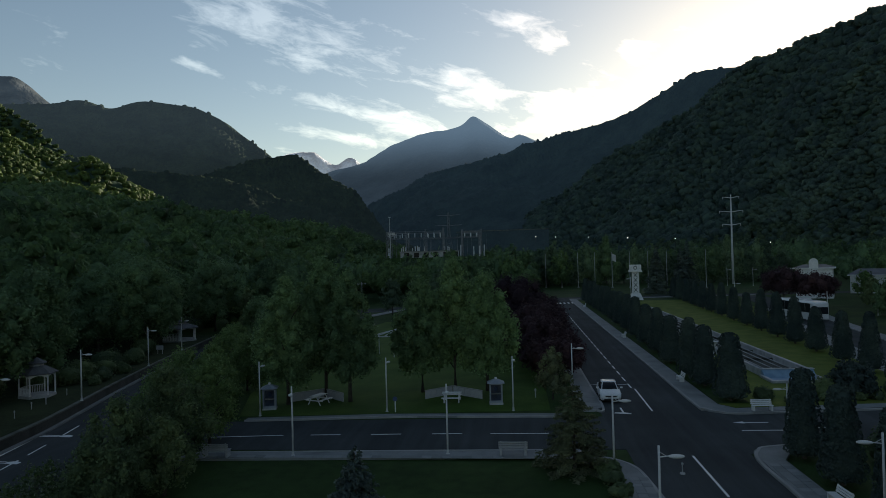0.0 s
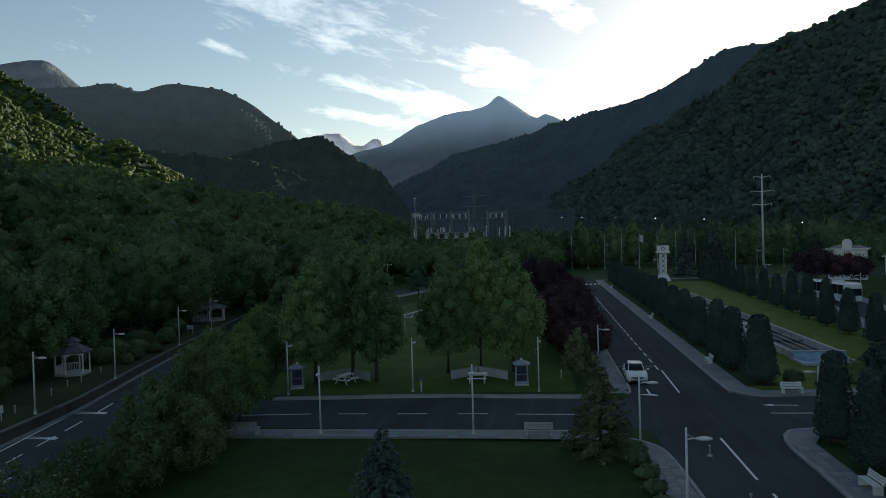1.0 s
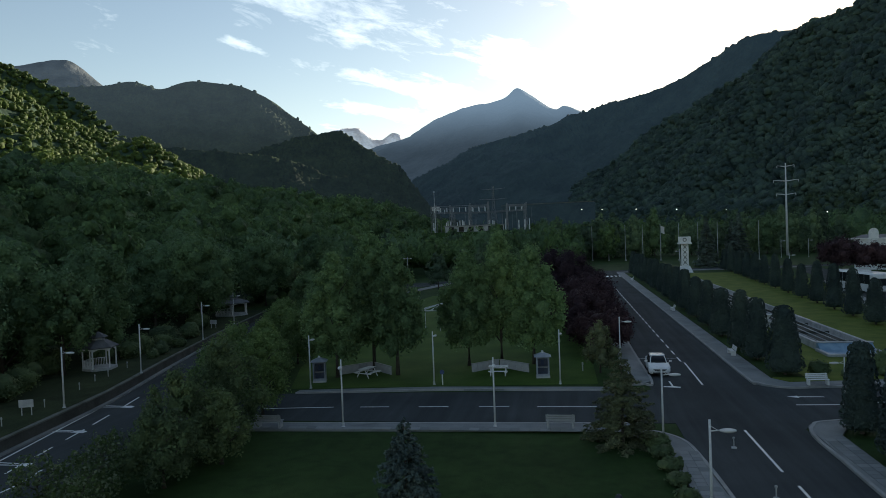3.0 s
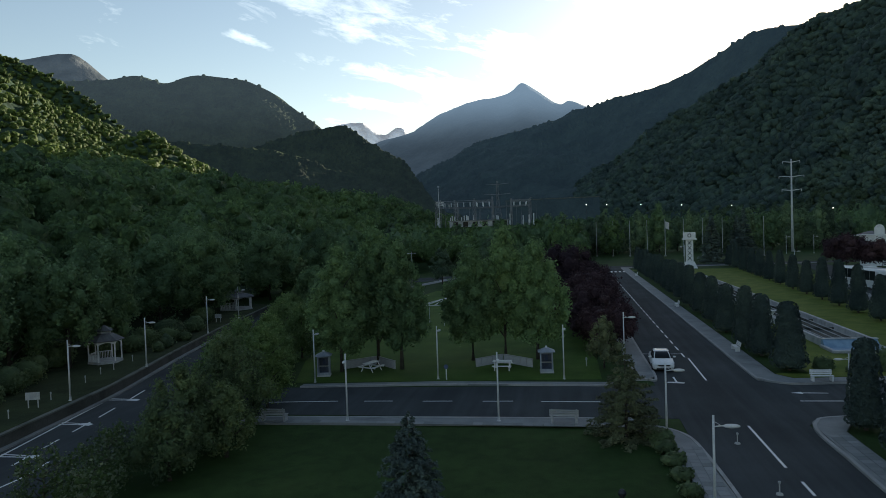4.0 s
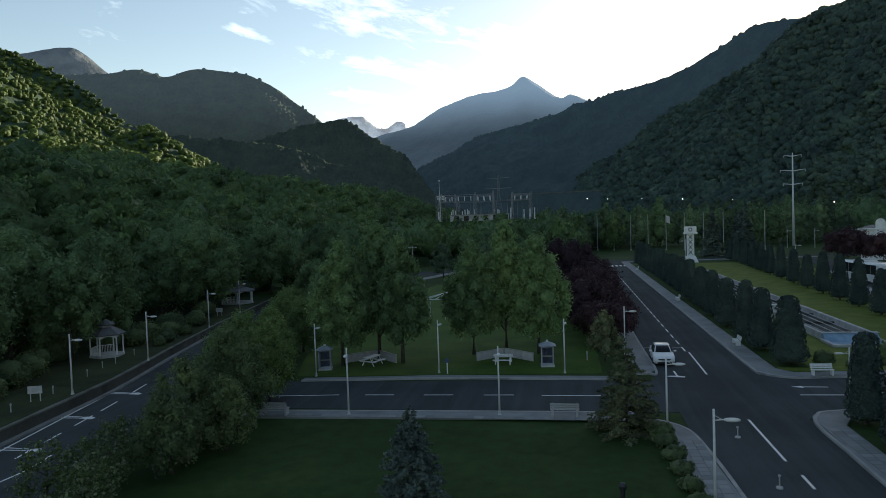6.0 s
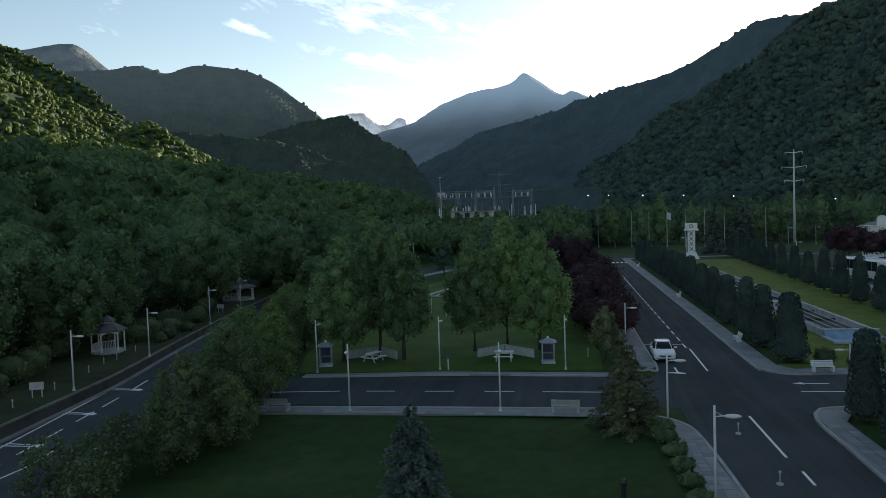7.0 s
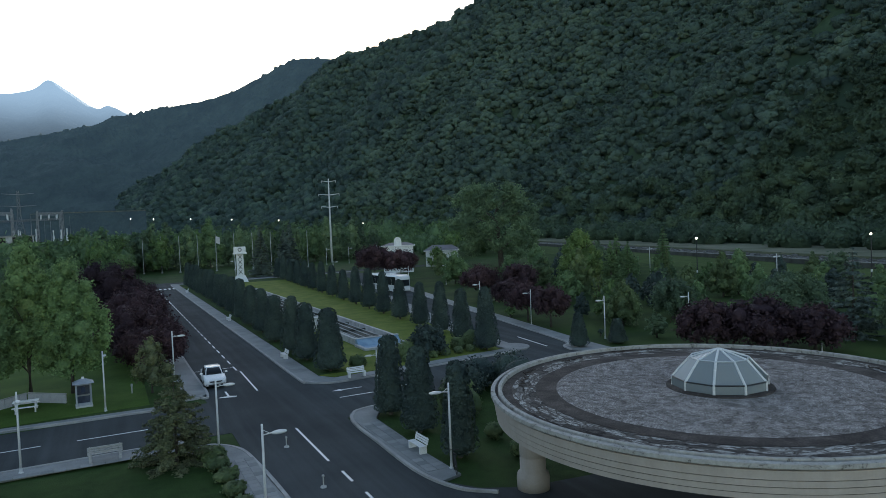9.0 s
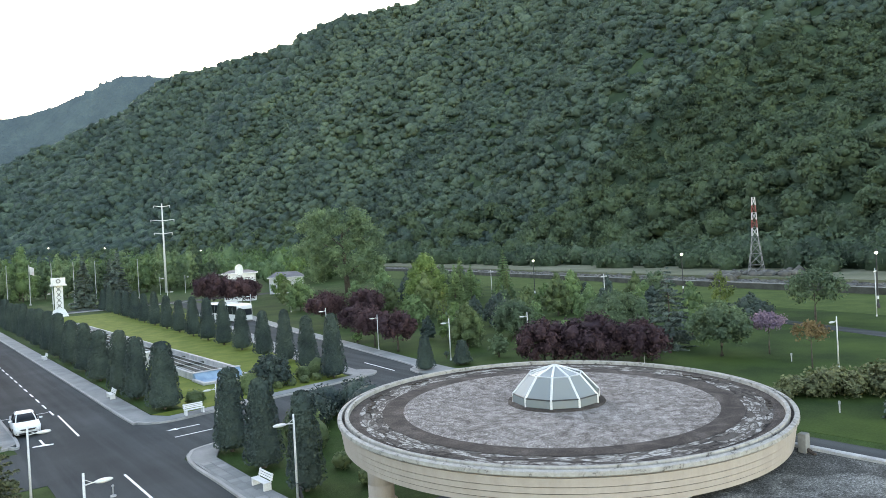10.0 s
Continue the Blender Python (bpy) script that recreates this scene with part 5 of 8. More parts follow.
gl = garden_light(pose(1.4, 57.9, 0))
for x, y in ((20.6, 30.4), (61.2, 28.2), (53.7, 38.0), (46.3, 18.5), (42.0, 28.5), (-34.8, 37.4), (-35.6, 42.0), (-36.9, 47.2), (-37.8, 50.2), (-37.9, 52.0), (-38.6, 55.6)):
    c = copy_thing(gl, pose(x, y, 0.9 if x < -30 else 0.0))
    if x < -30:
        c.scale = (0.7, 0.7, 0.75)
dk = thing("path_light", "dark squat bollard light standing on the lawn", "bollard light", pose(2.0, 29.0, 0))
part("post", tube([(0, 0, 0), (0, 0, 0.6)], 0.10, 10), M_DARK_METAL, dk)
part("cap", lathe([(0, 0.6), (0.16, 0.6), (0.17, 0.72), (0.1, 0.84), (0, 0.88)], 12), M_DARK_METAL, dk)


def booth(m, label):
    """A small kiosk with a pitched cap, window and counter."""
    ob = thing("phone_booth", label, "booth", m, "telephone booths")
    part("plinth", box(-0.55, -0.5, 0, 0.55, 0.5, 0.14, 0.02), M_DIM_WHITE, ob)
    for x in (-0.46, 0.46):
        for y in (-0.42, 0.42):
            part("corner_post", box(x - 0.05, y - 0.05, 0.14, x + 0.05, y + 0.05, 1.72), M_BOOTH, ob)
    part("back_panel", box(-0.41, 0.40, 0.14, 0.41, 0.43, 1.72), M_BOOTH_DARK, ob)
    for x in (-0.46, 0.46):
        part("side_panel", box(x - 0.015, -0.37, 0.14, x + 0.015, 0.37, 1.72), M_BOOTH_DARK, ob)
    part("counter", box(-0.41, 0.05, 0.75, 0.41, 0.38, 0.80), M_DIM_WHITE, ob)
    part("telephone", box(-0.14, 0.25, 0.95, 0.14, 0.39, 1.35, 0.02), M_TERMINAL, ob)
    part("front_sill", box(-0.41, -0.46, 0.14, 0.41, -0.40, 0.35), M_BOOTH, ob)
    part("lintel", box(-0.51, -0.47, 1.6, 0.51, -0.37, 1.72), M_BOOTH, ob)
    bm = bmesh.new()
    a = [bm.verts.new((x, y, 1.72)) for x, y in ((-0.68, -0.62), (0.68, -0.62), (0.68, 0.62), (-0.68, 0.62))]
    b = [bm.verts.new((x, y, 2.0)) for x, y in ((-0.14, -0.12), (0.14, -0.12), (0.14, 0.12), (-0.14, 0.12))]
    bm.faces.new(a[::-1]); bm.faces.new(b)
    for k in range(4):
        bm.faces.new((a[k], a[(k + 1) % 4], b[(k + 1) % 4], b[k]))
    part("roof", bm, M_BOOTH, ob)
    part("finial", box(-0.09, -0.09, 2.0, 0.09, 0.09, 2.14, 0.02), M_WHITE, ob, "small white roof cap")
    return ob


bt = booth(pose(-1.8, 55.6, 0, 0, 0, 4), "grey booth with dark blue panels inside beside the street")
copy_thing(bt, pose(-20.0, 54.0, 0, 0, 0, 14))


def picnic_table(m):
    ob = thing("picnic_table", "white wooden picnic table with attached benches", "picnic table", m, "picnic tables")
    for k in range(5):
        part("top_board", box(-0.8, -0.36 + 0.145 * k, 0.72, 0.8, -0.225 + 0.145 * k, 0.76, 0.005), M_WHITE, ob)
    for s in (-1, 1):
        for k in range(2):
            y = s * 0.72 + 0.15 * (k - 1) + 0.01
            part("seat_board", box(-0.8, y, 0.42, 0.8, y + 0.135, 0.46, 0.005), M_WHITE, ob)
    for x in (-0.6, 0.6):
        part("cross_beam", box(x - 0.04, -0.86, 0.34, x + 0.04, 0.86, 0.42), M_WHITE, ob)
        for s in (-1, 1):
            part("leg", tube([(x, s * 0.62, 0), (x, s * 0.22, 0.72)], 0.05, 4), M_WHITE, ob)
    return ob


pt = picnic_table(pose(-16.5, 55.9, 0, 0, 0, 68))
copy_thing(pt, pose(-5.45, 56.5, 0, 0, 0, 0))


def screen_wall(m, legs):
    """A low V-shaped wall of grey panels."""
    ob = thing("screen_wall", "low grey panelled wall bent in a wide V behind a table", "wall", m, "picnic screens")
    for (x0, y0), (x1, y1) in legs:
        n = 5
        d = Vector((x1 - x0, y1 - y0, 0)); l = d.length; a = math.degrees(math.atan2(d.y, d.x))
        for k in range(n):
            p = part("panel", box(0.012, -0.05, 0.0, l / n - 0.012, 0.05, 0.68, 0.01), M_SCREEN, ob)
            q = Vector((x0, y0, 0)) + d * (k / n)
            p.matrix_basis = pose(q.x, q.y, 0, 0, 0, a)
        p = part("coping", box(0, -0.08, 0.68, l, 0.08, 0.74), M_KERB, ob)
        p.matrix_basis = pose(x0, y0, 0, 0, 0, a)
    return ob


screen_wall(pose(-17.0, 58.2, 0), [((-2.2, -1.7), (0.2, 0.5)), ((0.3, 0.5), (2.4, -1.6))])
screen_wall(pose(-5.6, 59.0, 0), [((-2.2, -1.5), (-0.1, 0.6)), ((0.0, 0.6), (2.6, -1.6))])

sg = thing("sign_post", "small round blue sign on a white post", "sign", pose(-9.5, 52.7, 0))
part("post", tube([(0, 0, 0), (0, 0, 1.15)], 0.05, 8), M_WHITE, sg)
disc = part("sign_disc", lathe([(0, -0.02), (0.18, -0.02), (0.18, 0.02), (0, 0.02)], 18), M_TERMINAL, sg)
disc.matrix_basis = pose(0, -0.06, 1.05, 90)
nb = thing("notice_board", "small white notice board on two posts at the wood's edge", "sign", pose(-35.2, 39.9, 0.9, 0, 0, 20))
part("board", box(-0.75, -0.03, 0.9, 0.75, 0.03, 1.75, 0.01), M_SCREEN, nb)
for x in (-0.5, 0.5):
    part("post", box(x - 0.05, 0.03, 0, x + 0.05, 0.11, 1.6), M_DIM_WHITE, nb)
nb.scale = (0.6, 0.6, 0.6)
copy_thing(nb, pose(-43.6, 80.5, 0.9, 0, 0, 0))


def swing_frame(m):
    ob = thing("climbing_frame", "thin pale green metal frame standing on the lawn", "play frame", m)
    for x in (-1.2, 1.2):
        for y in (-1.5, 1.5):
            part("post", tube([(x, y, 0), (x, y, 2.5)], 0.05, 6), M_POLE, ob)
    for a, b in (((-1.2, -1.5, 2.5), (1.2, -1.5, 2.5)), ((-1.2, 1.5, 2.5), (1.2, 1.5, 3.1)), ((-1.2, -1.5, 2.5), (-1.2, 1.5, 2.5)), ((1.2, -1.5, 2.5), (1.2, 1.5, 3.1)), ((-1.2, -1.5, 2.5), (1.2, 1.5, 3.1)), ((0, -1.5, 2.5), (1.2, 1.5, 3.1))):
        part("bar", tube([a, b], 0.06, 6), M_POLE, ob)
    return ob


swing_frame(pose(-15.9, 83.0, 0))


def gazebo(m):
    """A six-sided garden pavilion with arched bays and a two-step roof."""
    ob = thing("gazebo", "white six-sided garden gazebo with a two-tiered grey roof", "gazebo", m, "gazebos")
    r, n = 2.0, 6
    ang = [radians(30 + 60 * k) for k in range(n)]
    pos = [(r * math.cos(a), r * math.sin(a)) for a in ang]
    part("floor", outline([(x * 1.08, y * 1.08) for x, y in pos], 0, 0.25), M_DIM_WHITE, ob)
    for k in range(n):
        x, y = pos[k]
        part("post", box(x - 0.07, y - 0.07, 0.25, x + 0.07, y + 0.07, 2.35), M_WHITE, ob)
        x2, y2 = pos[(k + 1) % n]
        d = Vector((x2 - x, y2 - y, 0)); l = d.length; a = math.degrees(math.atan2(d.y, d.x))
        bm = bmesh.new()
        m1 = [(0.0, 2.35), (0.0, 1.95)] + [(l * s, 1.95 + 0.26 * math.sin(math.pi * s)) for s in (0.15, 0.35, 0.5, 0.65, 0.85)] + [(l, 1.95), (l, 2.35)]
        fa = [bm.verts.new((u, -0.03, z)) for u, z in m1]; fb = [bm.verts.new((u, 0.03, z)) for u, z in m1]
        bm.faces.new(fa); bm.faces.new(fb[::-1])
        for j in range(len(m1)):
            bm.faces.new((fa[j], fb[j], fb[(j + 1) % len(m1)], fa[(j + 1) % len(m1)]))
        p = part("arch", bm, M_WHITE, ob)
        p.matrix_basis = pose(x, y, 0, 0, 0, a)
        if k in (1, 2, 3):
            rail = part("railing", box(0.08, -0.03, 0.95, l - 0.08, 0.03, 1.02), M_WHITE, ob)
            rail.matrix_basis = pose(x, y, 0, 0, 0, a)
            for j in range(9):
                u = 0.12 + (l - 0.24) * (j + 0.5) / 9
                q = part("baluster", box(u - 0.03, -0.02, 0.0, u + 0.03, 0.02, 0.70), M_WHITE, rail)
                q.matrix_basis = pose(0, 0, 0.25)

    def tier(r0, z0, r1, z1, nm):
        bm = bmesh.new()
        lo = [bm.verts.new((r0 * math.cos(a), r0 * math.sin(a), z0)) for a in ang]
        hi = [bm.verts.new((r1 * math.cos(a), r1 * math.sin(a), z1)) for a in ang]
        lb = [bm.verts.new((r0 * math.cos(a), r0 * math.sin(a), z0 - 0.09)) for a in ang]
        for k in range(n):
            j = (k + 1) % n
            bm.faces.new((lo[k], lo[j], hi[j], hi[k]))
            bm.faces.new((lb[k], lb[j], lo[j], lo[k]))
        bm.faces.new(hi); bm.faces.new(lb[::-1])
        part(nm, bm, M_SHINGLE, ob, "grey shingled roof tier")
    tier(2.45, 2.4, 0.95, 3.1, "lower_roof")
    part("lantern", lathe([(0.0, 3.05), (0.85, 3.05), (0.85, 3.4), (0.0, 3.4)], 8), M_DIM_WHITE, ob)
    tier(1.15, 3.4, 0.06, 3.95, "upper_roof")
    return ob


gz = gazebo(pose(-41.0, 55.2, 0.9, 0, 0, 12))
gz.scale = (0.67, 0.67, 0.85)
copy_thing(gz, pose(-48.2, 94.4, 0.9, 0, 0, 30)).scale = (1.2, 1.2, 0.78)


# ---- vehicles ----
def lofted(sections, closed=True):
    """A skin over cross-sections, each a list of points."""
    bm = bmesh.new()
    rows = [[bm.verts.new(p) for p in s] for s in sections]
    for a, b in zip(rows, rows[1:]):
        n = len(a)
        for k in range(n):
            bm.faces.new((a[k], a[(k + 1) % n], b[(k + 1) % n], b[k]))
    bm.faces.new(rows[0][::-1]); bm.faces.new(rows[-1])
    return bm


def wheel(parent, x, y, r, w=0.2):
    t = part("wheel", lathe([(r * 0.62, -w / 2), (r * 0.96, -w / 2), (r, -w / 3), (r, w / 3), (r * 0.96, w / 2), (r * 0.62, w / 2), (r * 0.62, -w / 2)], 20), M_TYRE, parent, "black tyre", True)
    t.matrix_basis = pose(x, y, r, 0, 90)
    part("rim", lathe([(0, -w * 0.4), (r * 0.62, -w * 0.42), (r * 0.62, w * 0.42), (r * 0.3, w * 0.3), (0, w * 0.36)], 12), M_STEEL, t, "alloy rim")


def car(m):
    ob = thing("car", "white saloon car parked facing the junction", "car", m)

    def sec(y, w, z0, z1, crown=0.03):
        # floor, sill, bulging flank, shoulder and a slightly domed top
        half = [(w * 0.86, z0), (w * 0.97, z0 + 0.10), (w, z0 + (z1 - z0) * 0.45), (w * 0.985, z0 + (z1 - z0) * 0.72), (w * 0.93, z1 - 0.03), (w * 0.80, z1), (w * 0.4, z1 + crown)]
        return [(x, y, z) for x, z in half] + [(-x, y, z) for x, z in half[::-1]]
    body = lofted([sec(-2.22, 0.55, 0.36, 0.60), sec(-2.17, 0.72, 0.26, 0.68), sec(-2.02, 0.82, 0.21, 0.74), sec(-1.7, 0.875, 0.19, 0.82), sec(-1.35, 0.89, 0.19, 0.89), sec(-1.0, 0.895, 0.19, 0.95), sec(-0.3, 0.9, 0.19, 0.965), sec(0.8, 0.9, 0.19, 0.98),
                   sec(1.5, 0.885, 0.2, 1.0), sec(1.9, 0.86, 0.22, 1.0), sec(2.12, 0.78, 0.28, 0.96), sec(2.2, 0.62, 0.4, 0.88)])
    part("body", body, M_CAR, ob, smooth=True)

    def ringed(pts, z):
        return [(x, y, z) for x, y in pts] + [(-x, y, z) for x, y in pts[::-1]]
    low = [(0.20, -1.14), (0.62, -1.05), (0.79, -0.80), (0.80, 0.3), (0.78, 1.2), (0.62, 1.66), (0.2, 1.74)]
    mid = [(0.19, -0.78), (0.58, -0.70), (0.73, -0.52), (0.74, 0.3), (0.72, 1.02), (0.58, 1.40), (0.19, 1.46)]
    top = [(0.18, -0.36), (0.50, -0.30), (0.61, -0.18), (0.62, 0.3), (0.60, 0.82), (0.50, 1.04), (0.18, 1.08)]
    part("glasshouse", lofted([ringed(low, 0.94), ringed(mid, 1.18), ringed(top, 1.40)]), M_CAR_GLASS, ob, "dark windscreen and side windows", True)
    part("roof", lofted([ringed([(x * 1.03, y * 1.0) for x, y in top], 1.375), ringed([(x * 1.0, y * 0.98) for x, y in top], 1.425), ringed([(x * 0.7, 0.34 + (y - 0.34) * 0.7) for x, y in top], 1.46)]), M_CAR, ob, smooth=True)
    for s in (-1, 1):
        for a, b, c in ((low[1], mid[1], top[1]), (low[5], mid[5], top[5])):
            part("pillar", tube([(s * (a[0] + 0.03), a[1], 0.94), (s * (b[0] + 0.02), b[1], 1.18), (s * (c[0] + 0.01), c[1], 1.39)], [0.045, 0.04, 0.04], 6), M_CAR, ob)
        part("door_post", tube([(s * 0.805, 0.3, 0.95), (s * 0.745, 0.3, 1.18), (s * 0.62, 0.3, 1.39)], 0.025, 5), M_TYRE, ob)
        part("door_handle", box(min(s * 0.885, s * 0.915), 0.0, 0.74, max(s * 0.885, s * 0.915), 0.2, 0.77, 0.005), M_CAR, ob)
        hl = lofted([[(s * 0.50, -2.24, 0.58), (s * 0.79, -2.10, 0.60), (s * 0.87, -1.80, 0.79), (s * 0.62, -2.06, 0.75)], [(s * 0.44, -2.05, 0.60), (s * 0.70, -1.92, 0.63), (s * 0.76, -1.76, 0.74), (s * 0.56, -1.95, 0.71)]])
        part("headlight", hl, M_LENS, ob, "clear swept headlight")
        mirror = part("mirror", box(s * 0.98 - 0.11, -0.80, 0.97, s * 0.98 + 0.11, -0.68, 1.10, 0.03), M_CAR, ob)
        part("mirror_arm", tube([(s * 0.80, -0.74, 0.98), (s * 0.92, -0.74, 1.0)], 0.025, 5), M_TYRE, mirror)
        part("fog_lamp", box(s * 0.62 - 0.11, -2.17, 0.32, s * 0.62 + 0.11, -2.05, 0.42, 0.02), M_TYRE, ob)
    part("grille", lofted([[(-0.52, -2.245, 0.63), (0.52, -2.245, 0.63), (0.40, -2.275, 0.53), (-0.40, -2.275, 0.53)], [(-0.52, -2.05, 0.65), (0.52, -2.05, 0.65), (0.40, -2.1, 0.53), (-0.40, -2.1, 0.53)]]), M_TYRE, ob, "black grille")
    part("bumper", lofted([[(-0.70, -2.17, 0.40), (0.70, -2.17, 0.40), (0.66, -2.26, 0.47), (-0.66, -2.26, 0.47)], [(-0.70, -2.0, 0.40), (0.70, -2.0, 0.40), (0.66, -2.1, 0.52), (-0.66, -2.1, 0.52)]]), M_CAR, ob, "white bumper bar")
    part("bumper_intake", box(-0.56, -2.23, 0.25, 0.56, -2.08, 0.39, 0.02), M_TYRE, ob, "wide dark air intake")
    part("number_plate", box(-0.26, -2.285, 0.41, 0.26, -2.262, 0.51), M_DIM_WHITE, ob, "plain white plate")
    for x in (-0.80, 0.80):
        for y in (-1.38, 1.36):
            wheel(ob, x, y, 0.32)
    return ob


car(pose(7.32, 57.5, 0.03, 0, 0, -2)).scale = (0.96, 0.96, 0.96)


def bus(m):
    ob = thing("bus", "white coach with dark windows on the road behind the garden", "bus", m)

    def sec(y, w, z0, z1):
        return [(-w, y, z0), (-w, y, z1 - 0.3), (-w * 0.85, y, z1), (w * 0.85, y, z1), (w, y, z1 - 0.3), (w, y, z0)]
    part("body", lofted([sec(-5.6, 1.05, 0.5, 2.9), sec(-5.4, 1.22, 0.35, 3.15), sec(-4.6, 1.25, 0.35, 3.25), sec(5.2, 1.25, 0.35, 3.25), sec(5.6, 1.15, 0.45, 3.0)]), M_CAR, ob)
    part("windscreen", lofted([[(-1.0, -5.66, 1.3), (1.0, -5.66, 1.3), (1.0, -5.5, 1.3), (-1.0, -5.5, 1.3)], [(-1.0, -5.58, 2.75), (1.0, -5.58, 2.75), (1.0, -5.45, 2.75), (-1.0, -5.45, 2.75)]]), M_CAR_GLASS, ob, "dark windscreen")
    for s in (-1, 1):
        for k in range(6):
            y = -4.6 + 1.62 * k
            part("window", box(min(s * 1.24, s * 1.27), y, 1.45, max(s * 1.24, s * 1.27), y + 1.54, 2.9), M_CAR_GLASS, ob, "dark side window")
        for y in (-3.4, 3.3):
            wheel(ob, s * 1.1, y, 0.48, 0.28)
    part("roof_unit", box(-0.7, -1.5, 3.25, 0.7, 1.5, 3.45, 0.05), M_CAR, ob)
    return ob


bus(pose(46.7, 118.5, 0.03, 0, 0, 6))
bike = thing("bicycle", "dark bicycle leaning beside the lamp post", "bicycle", pose(14.6, 29.2, 0.15, 0, 8, 70))
for x in (-0.5, 0.5):
    wl = part("wheel", lathe([(0.30, -0.015), (0.34, -0.02), (0.34, 0.02), (0.30, 0.015), (0.30, -0.015)], 20), M_TYRE, bike)
    wl.matrix_basis = pose(x, 0, 0.34, 90)
for a, b in (((-0.5, 0, 0.34), (-0.15, 0, 0.34)), ((-0.15, 0, 0.34), (0.35, 0, 0.82)), ((-0.15, 0, 0.34), (-0.25, 0, 0.88)), ((-0.25, 0, 0.82), (0.35, 0, 0.86)), ((-0.5, 0, 0.34), (-0.23, 0, 0.8)), ((0.5, 0, 0.34), (0.33, 0, 0.98))):
    part("frame_tube", tube([a, b], 0.02, 6), M_DARK_METAL, bike)
part("saddle", box(-0.38, -0.06, 0.88, -0.14, 0.06, 0.93, 0.02), M_TYRE, bike)
part("handlebar", tube([(0.33, -0.28, 1.0), (0.33, 0.28, 1.0)], 0.018, 6), M_DARK_METAL, bike)


# ---- the round canopy roof ----
RC = (21.06, 19.12, 5.45)          # centre of its rim, and the rim's height
RR = 8.7


def round_coords(nt, along, across):
    """Coordinates that run along and across the rings of the roof."""
    sx = nt.nodes.new("ShaderNodeSeparateXYZ")
    nt.links.new(coords(nt), sx.inputs[0])

    def op(kind, a, b):
        n = nt.nodes.new("ShaderNodeMath")
        n.operation = kind
        for k, v in enumerate((a, b)):
            if isinstance(v, float):
                n.inputs[k].default_value = v
            else:
                nt.links.new(v, n.inputs[k])
        return n.outputs[0]
    x, y = sx.outputs["X"], sx.outputs["Y"]
    cm = nt.nodes.new("ShaderNodeCombineXYZ")
    nt.links.new(op('MULTIPLY', op('ARCTAN2', y, x), 8.0 * along), cm.inputs[0])
    nt.links.new(op('MULTIPLY', op('SQRT', op('ADD', op('MULTIPLY', x, x), op('MULTIPLY', y, y)), 0.5), across), cm.inputs[1])
    return cm.outputs[0]


def weathered_build(nt):
    v = coords(nt)
    rc = round_coords(nt, 0.45, 1.3)
    warp = nt.nodes.new("ShaderNodeTexNoise")
    warp.inputs["Scale"].default_value = 2.6
    warp.inputs["Detail"].default_value = 4.0
    nt.links.new(rc, warp.inputs["Vector"])
    bent = mixed(nt, 0.22, rc, warp.outputs["Color"], 'ADD')
    flake = nt.nodes.new("ShaderNodeTexVoronoi")
    flake.inputs["Scale"].default_value = 2.6
    nt.links.new(bent, flake.inputs["Vector"])
    crack = nt.nodes.new("ShaderNodeTexVoronoi")
    crack.feature = 'DISTANCE_TO_EDGE'
    crack.inputs["Scale"].default_value = 2.6
    nt.links.new(bent, crack.inputs["Vector"])
    tone = nt.nodes.new("ShaderNodeSeparateColor")
    nt.links.new(flake.outputs["Color"], tone.inputs[0])
    c = ramp(nt, tone.outputs[0], (0.30, (0.040, 0.034, 0.030)), (0.36, (0.30, 0.285, 0.262)), (0.9, (0.44, 0.425, 0.395)))
    c = mixed(nt, 1.0, c, ramp(nt, crack.outputs["Distance"], (0.02, (0.14, 0.13, 0.12)), (0.10, (1.0, 1.0, 1.0))), 'MULTIPLY')
    worn = noise_node(nt, rc, 4.5, 7.0, 0.76, 0.5)
    c = mixed(nt, ramp(nt, worn, (0.47, (1.0, 1.0, 1.0)), (0.54, (0.0, 0.0, 0.0))), c, (0.085, 0.074, 0.066))
    f = noise_node(nt, v, 34.0, 4.0, 0.75)
    c = mixed(nt, 1.0, c, ramp(nt, f, (0.34, (0.6, 0.6, 0.6)), (0.66, (1.25, 1.25, 1.25))), 'MULTIPLY')
    return surface(nt, c, 0.9, 0.0, worn, 0.8, 0.05, 0.2)


def gravel_build(nt):
    v = coords(nt)
    f = noise_node(nt, v, 26.0, 5.0, 0.8, 0.2)
    c = ramp(nt, f, (0.37, (0.066, 0.056, 0.051)), (0.5, (0.19, 0.172, 0.160)), (0.61, (0.52, 0.49, 0.465)))
    s = noise_node(nt, v, 2.6, 7.0, 0.72, 0.3)
    c = mixed(nt, 1.0, c, ramp(nt, s, (0.38, (0.52, 0.49, 0.475)), (0.5, (0.86, 0.84, 0.83)), (0.60, (1.26, 1.25, 1.24))), 'MULTIPLY')
    return surface(nt, c, 0.95, 0.0, f, 0.8, 0.03, 0.1)


def membrane_build(nt):
    v = coords(nt)
    f = noise_node(nt, v, 20.0, 5.0, 0.78)
    c = ramp(nt, noise_node(nt, v, 0.9, 7.0, 0.68, 0.8), (0.36, (0.038, 0.031, 0.027)), (0.5, (0.062, 0.051, 0.045)), (0.68, (0.112, 0.095, 0.084)))
    c = mixed(nt, 1.0, c, ramp(nt, f, (0.36, (0.45, 0.45, 0.45)), (0.56, (1.1, 1.1, 1.1)), (0.68, (2.0, 1.95, 1.9))), 'MULTIPLY')
    return surface(nt, c, 0.9, 0.0, f, 0.5, 0.02, 0.2)


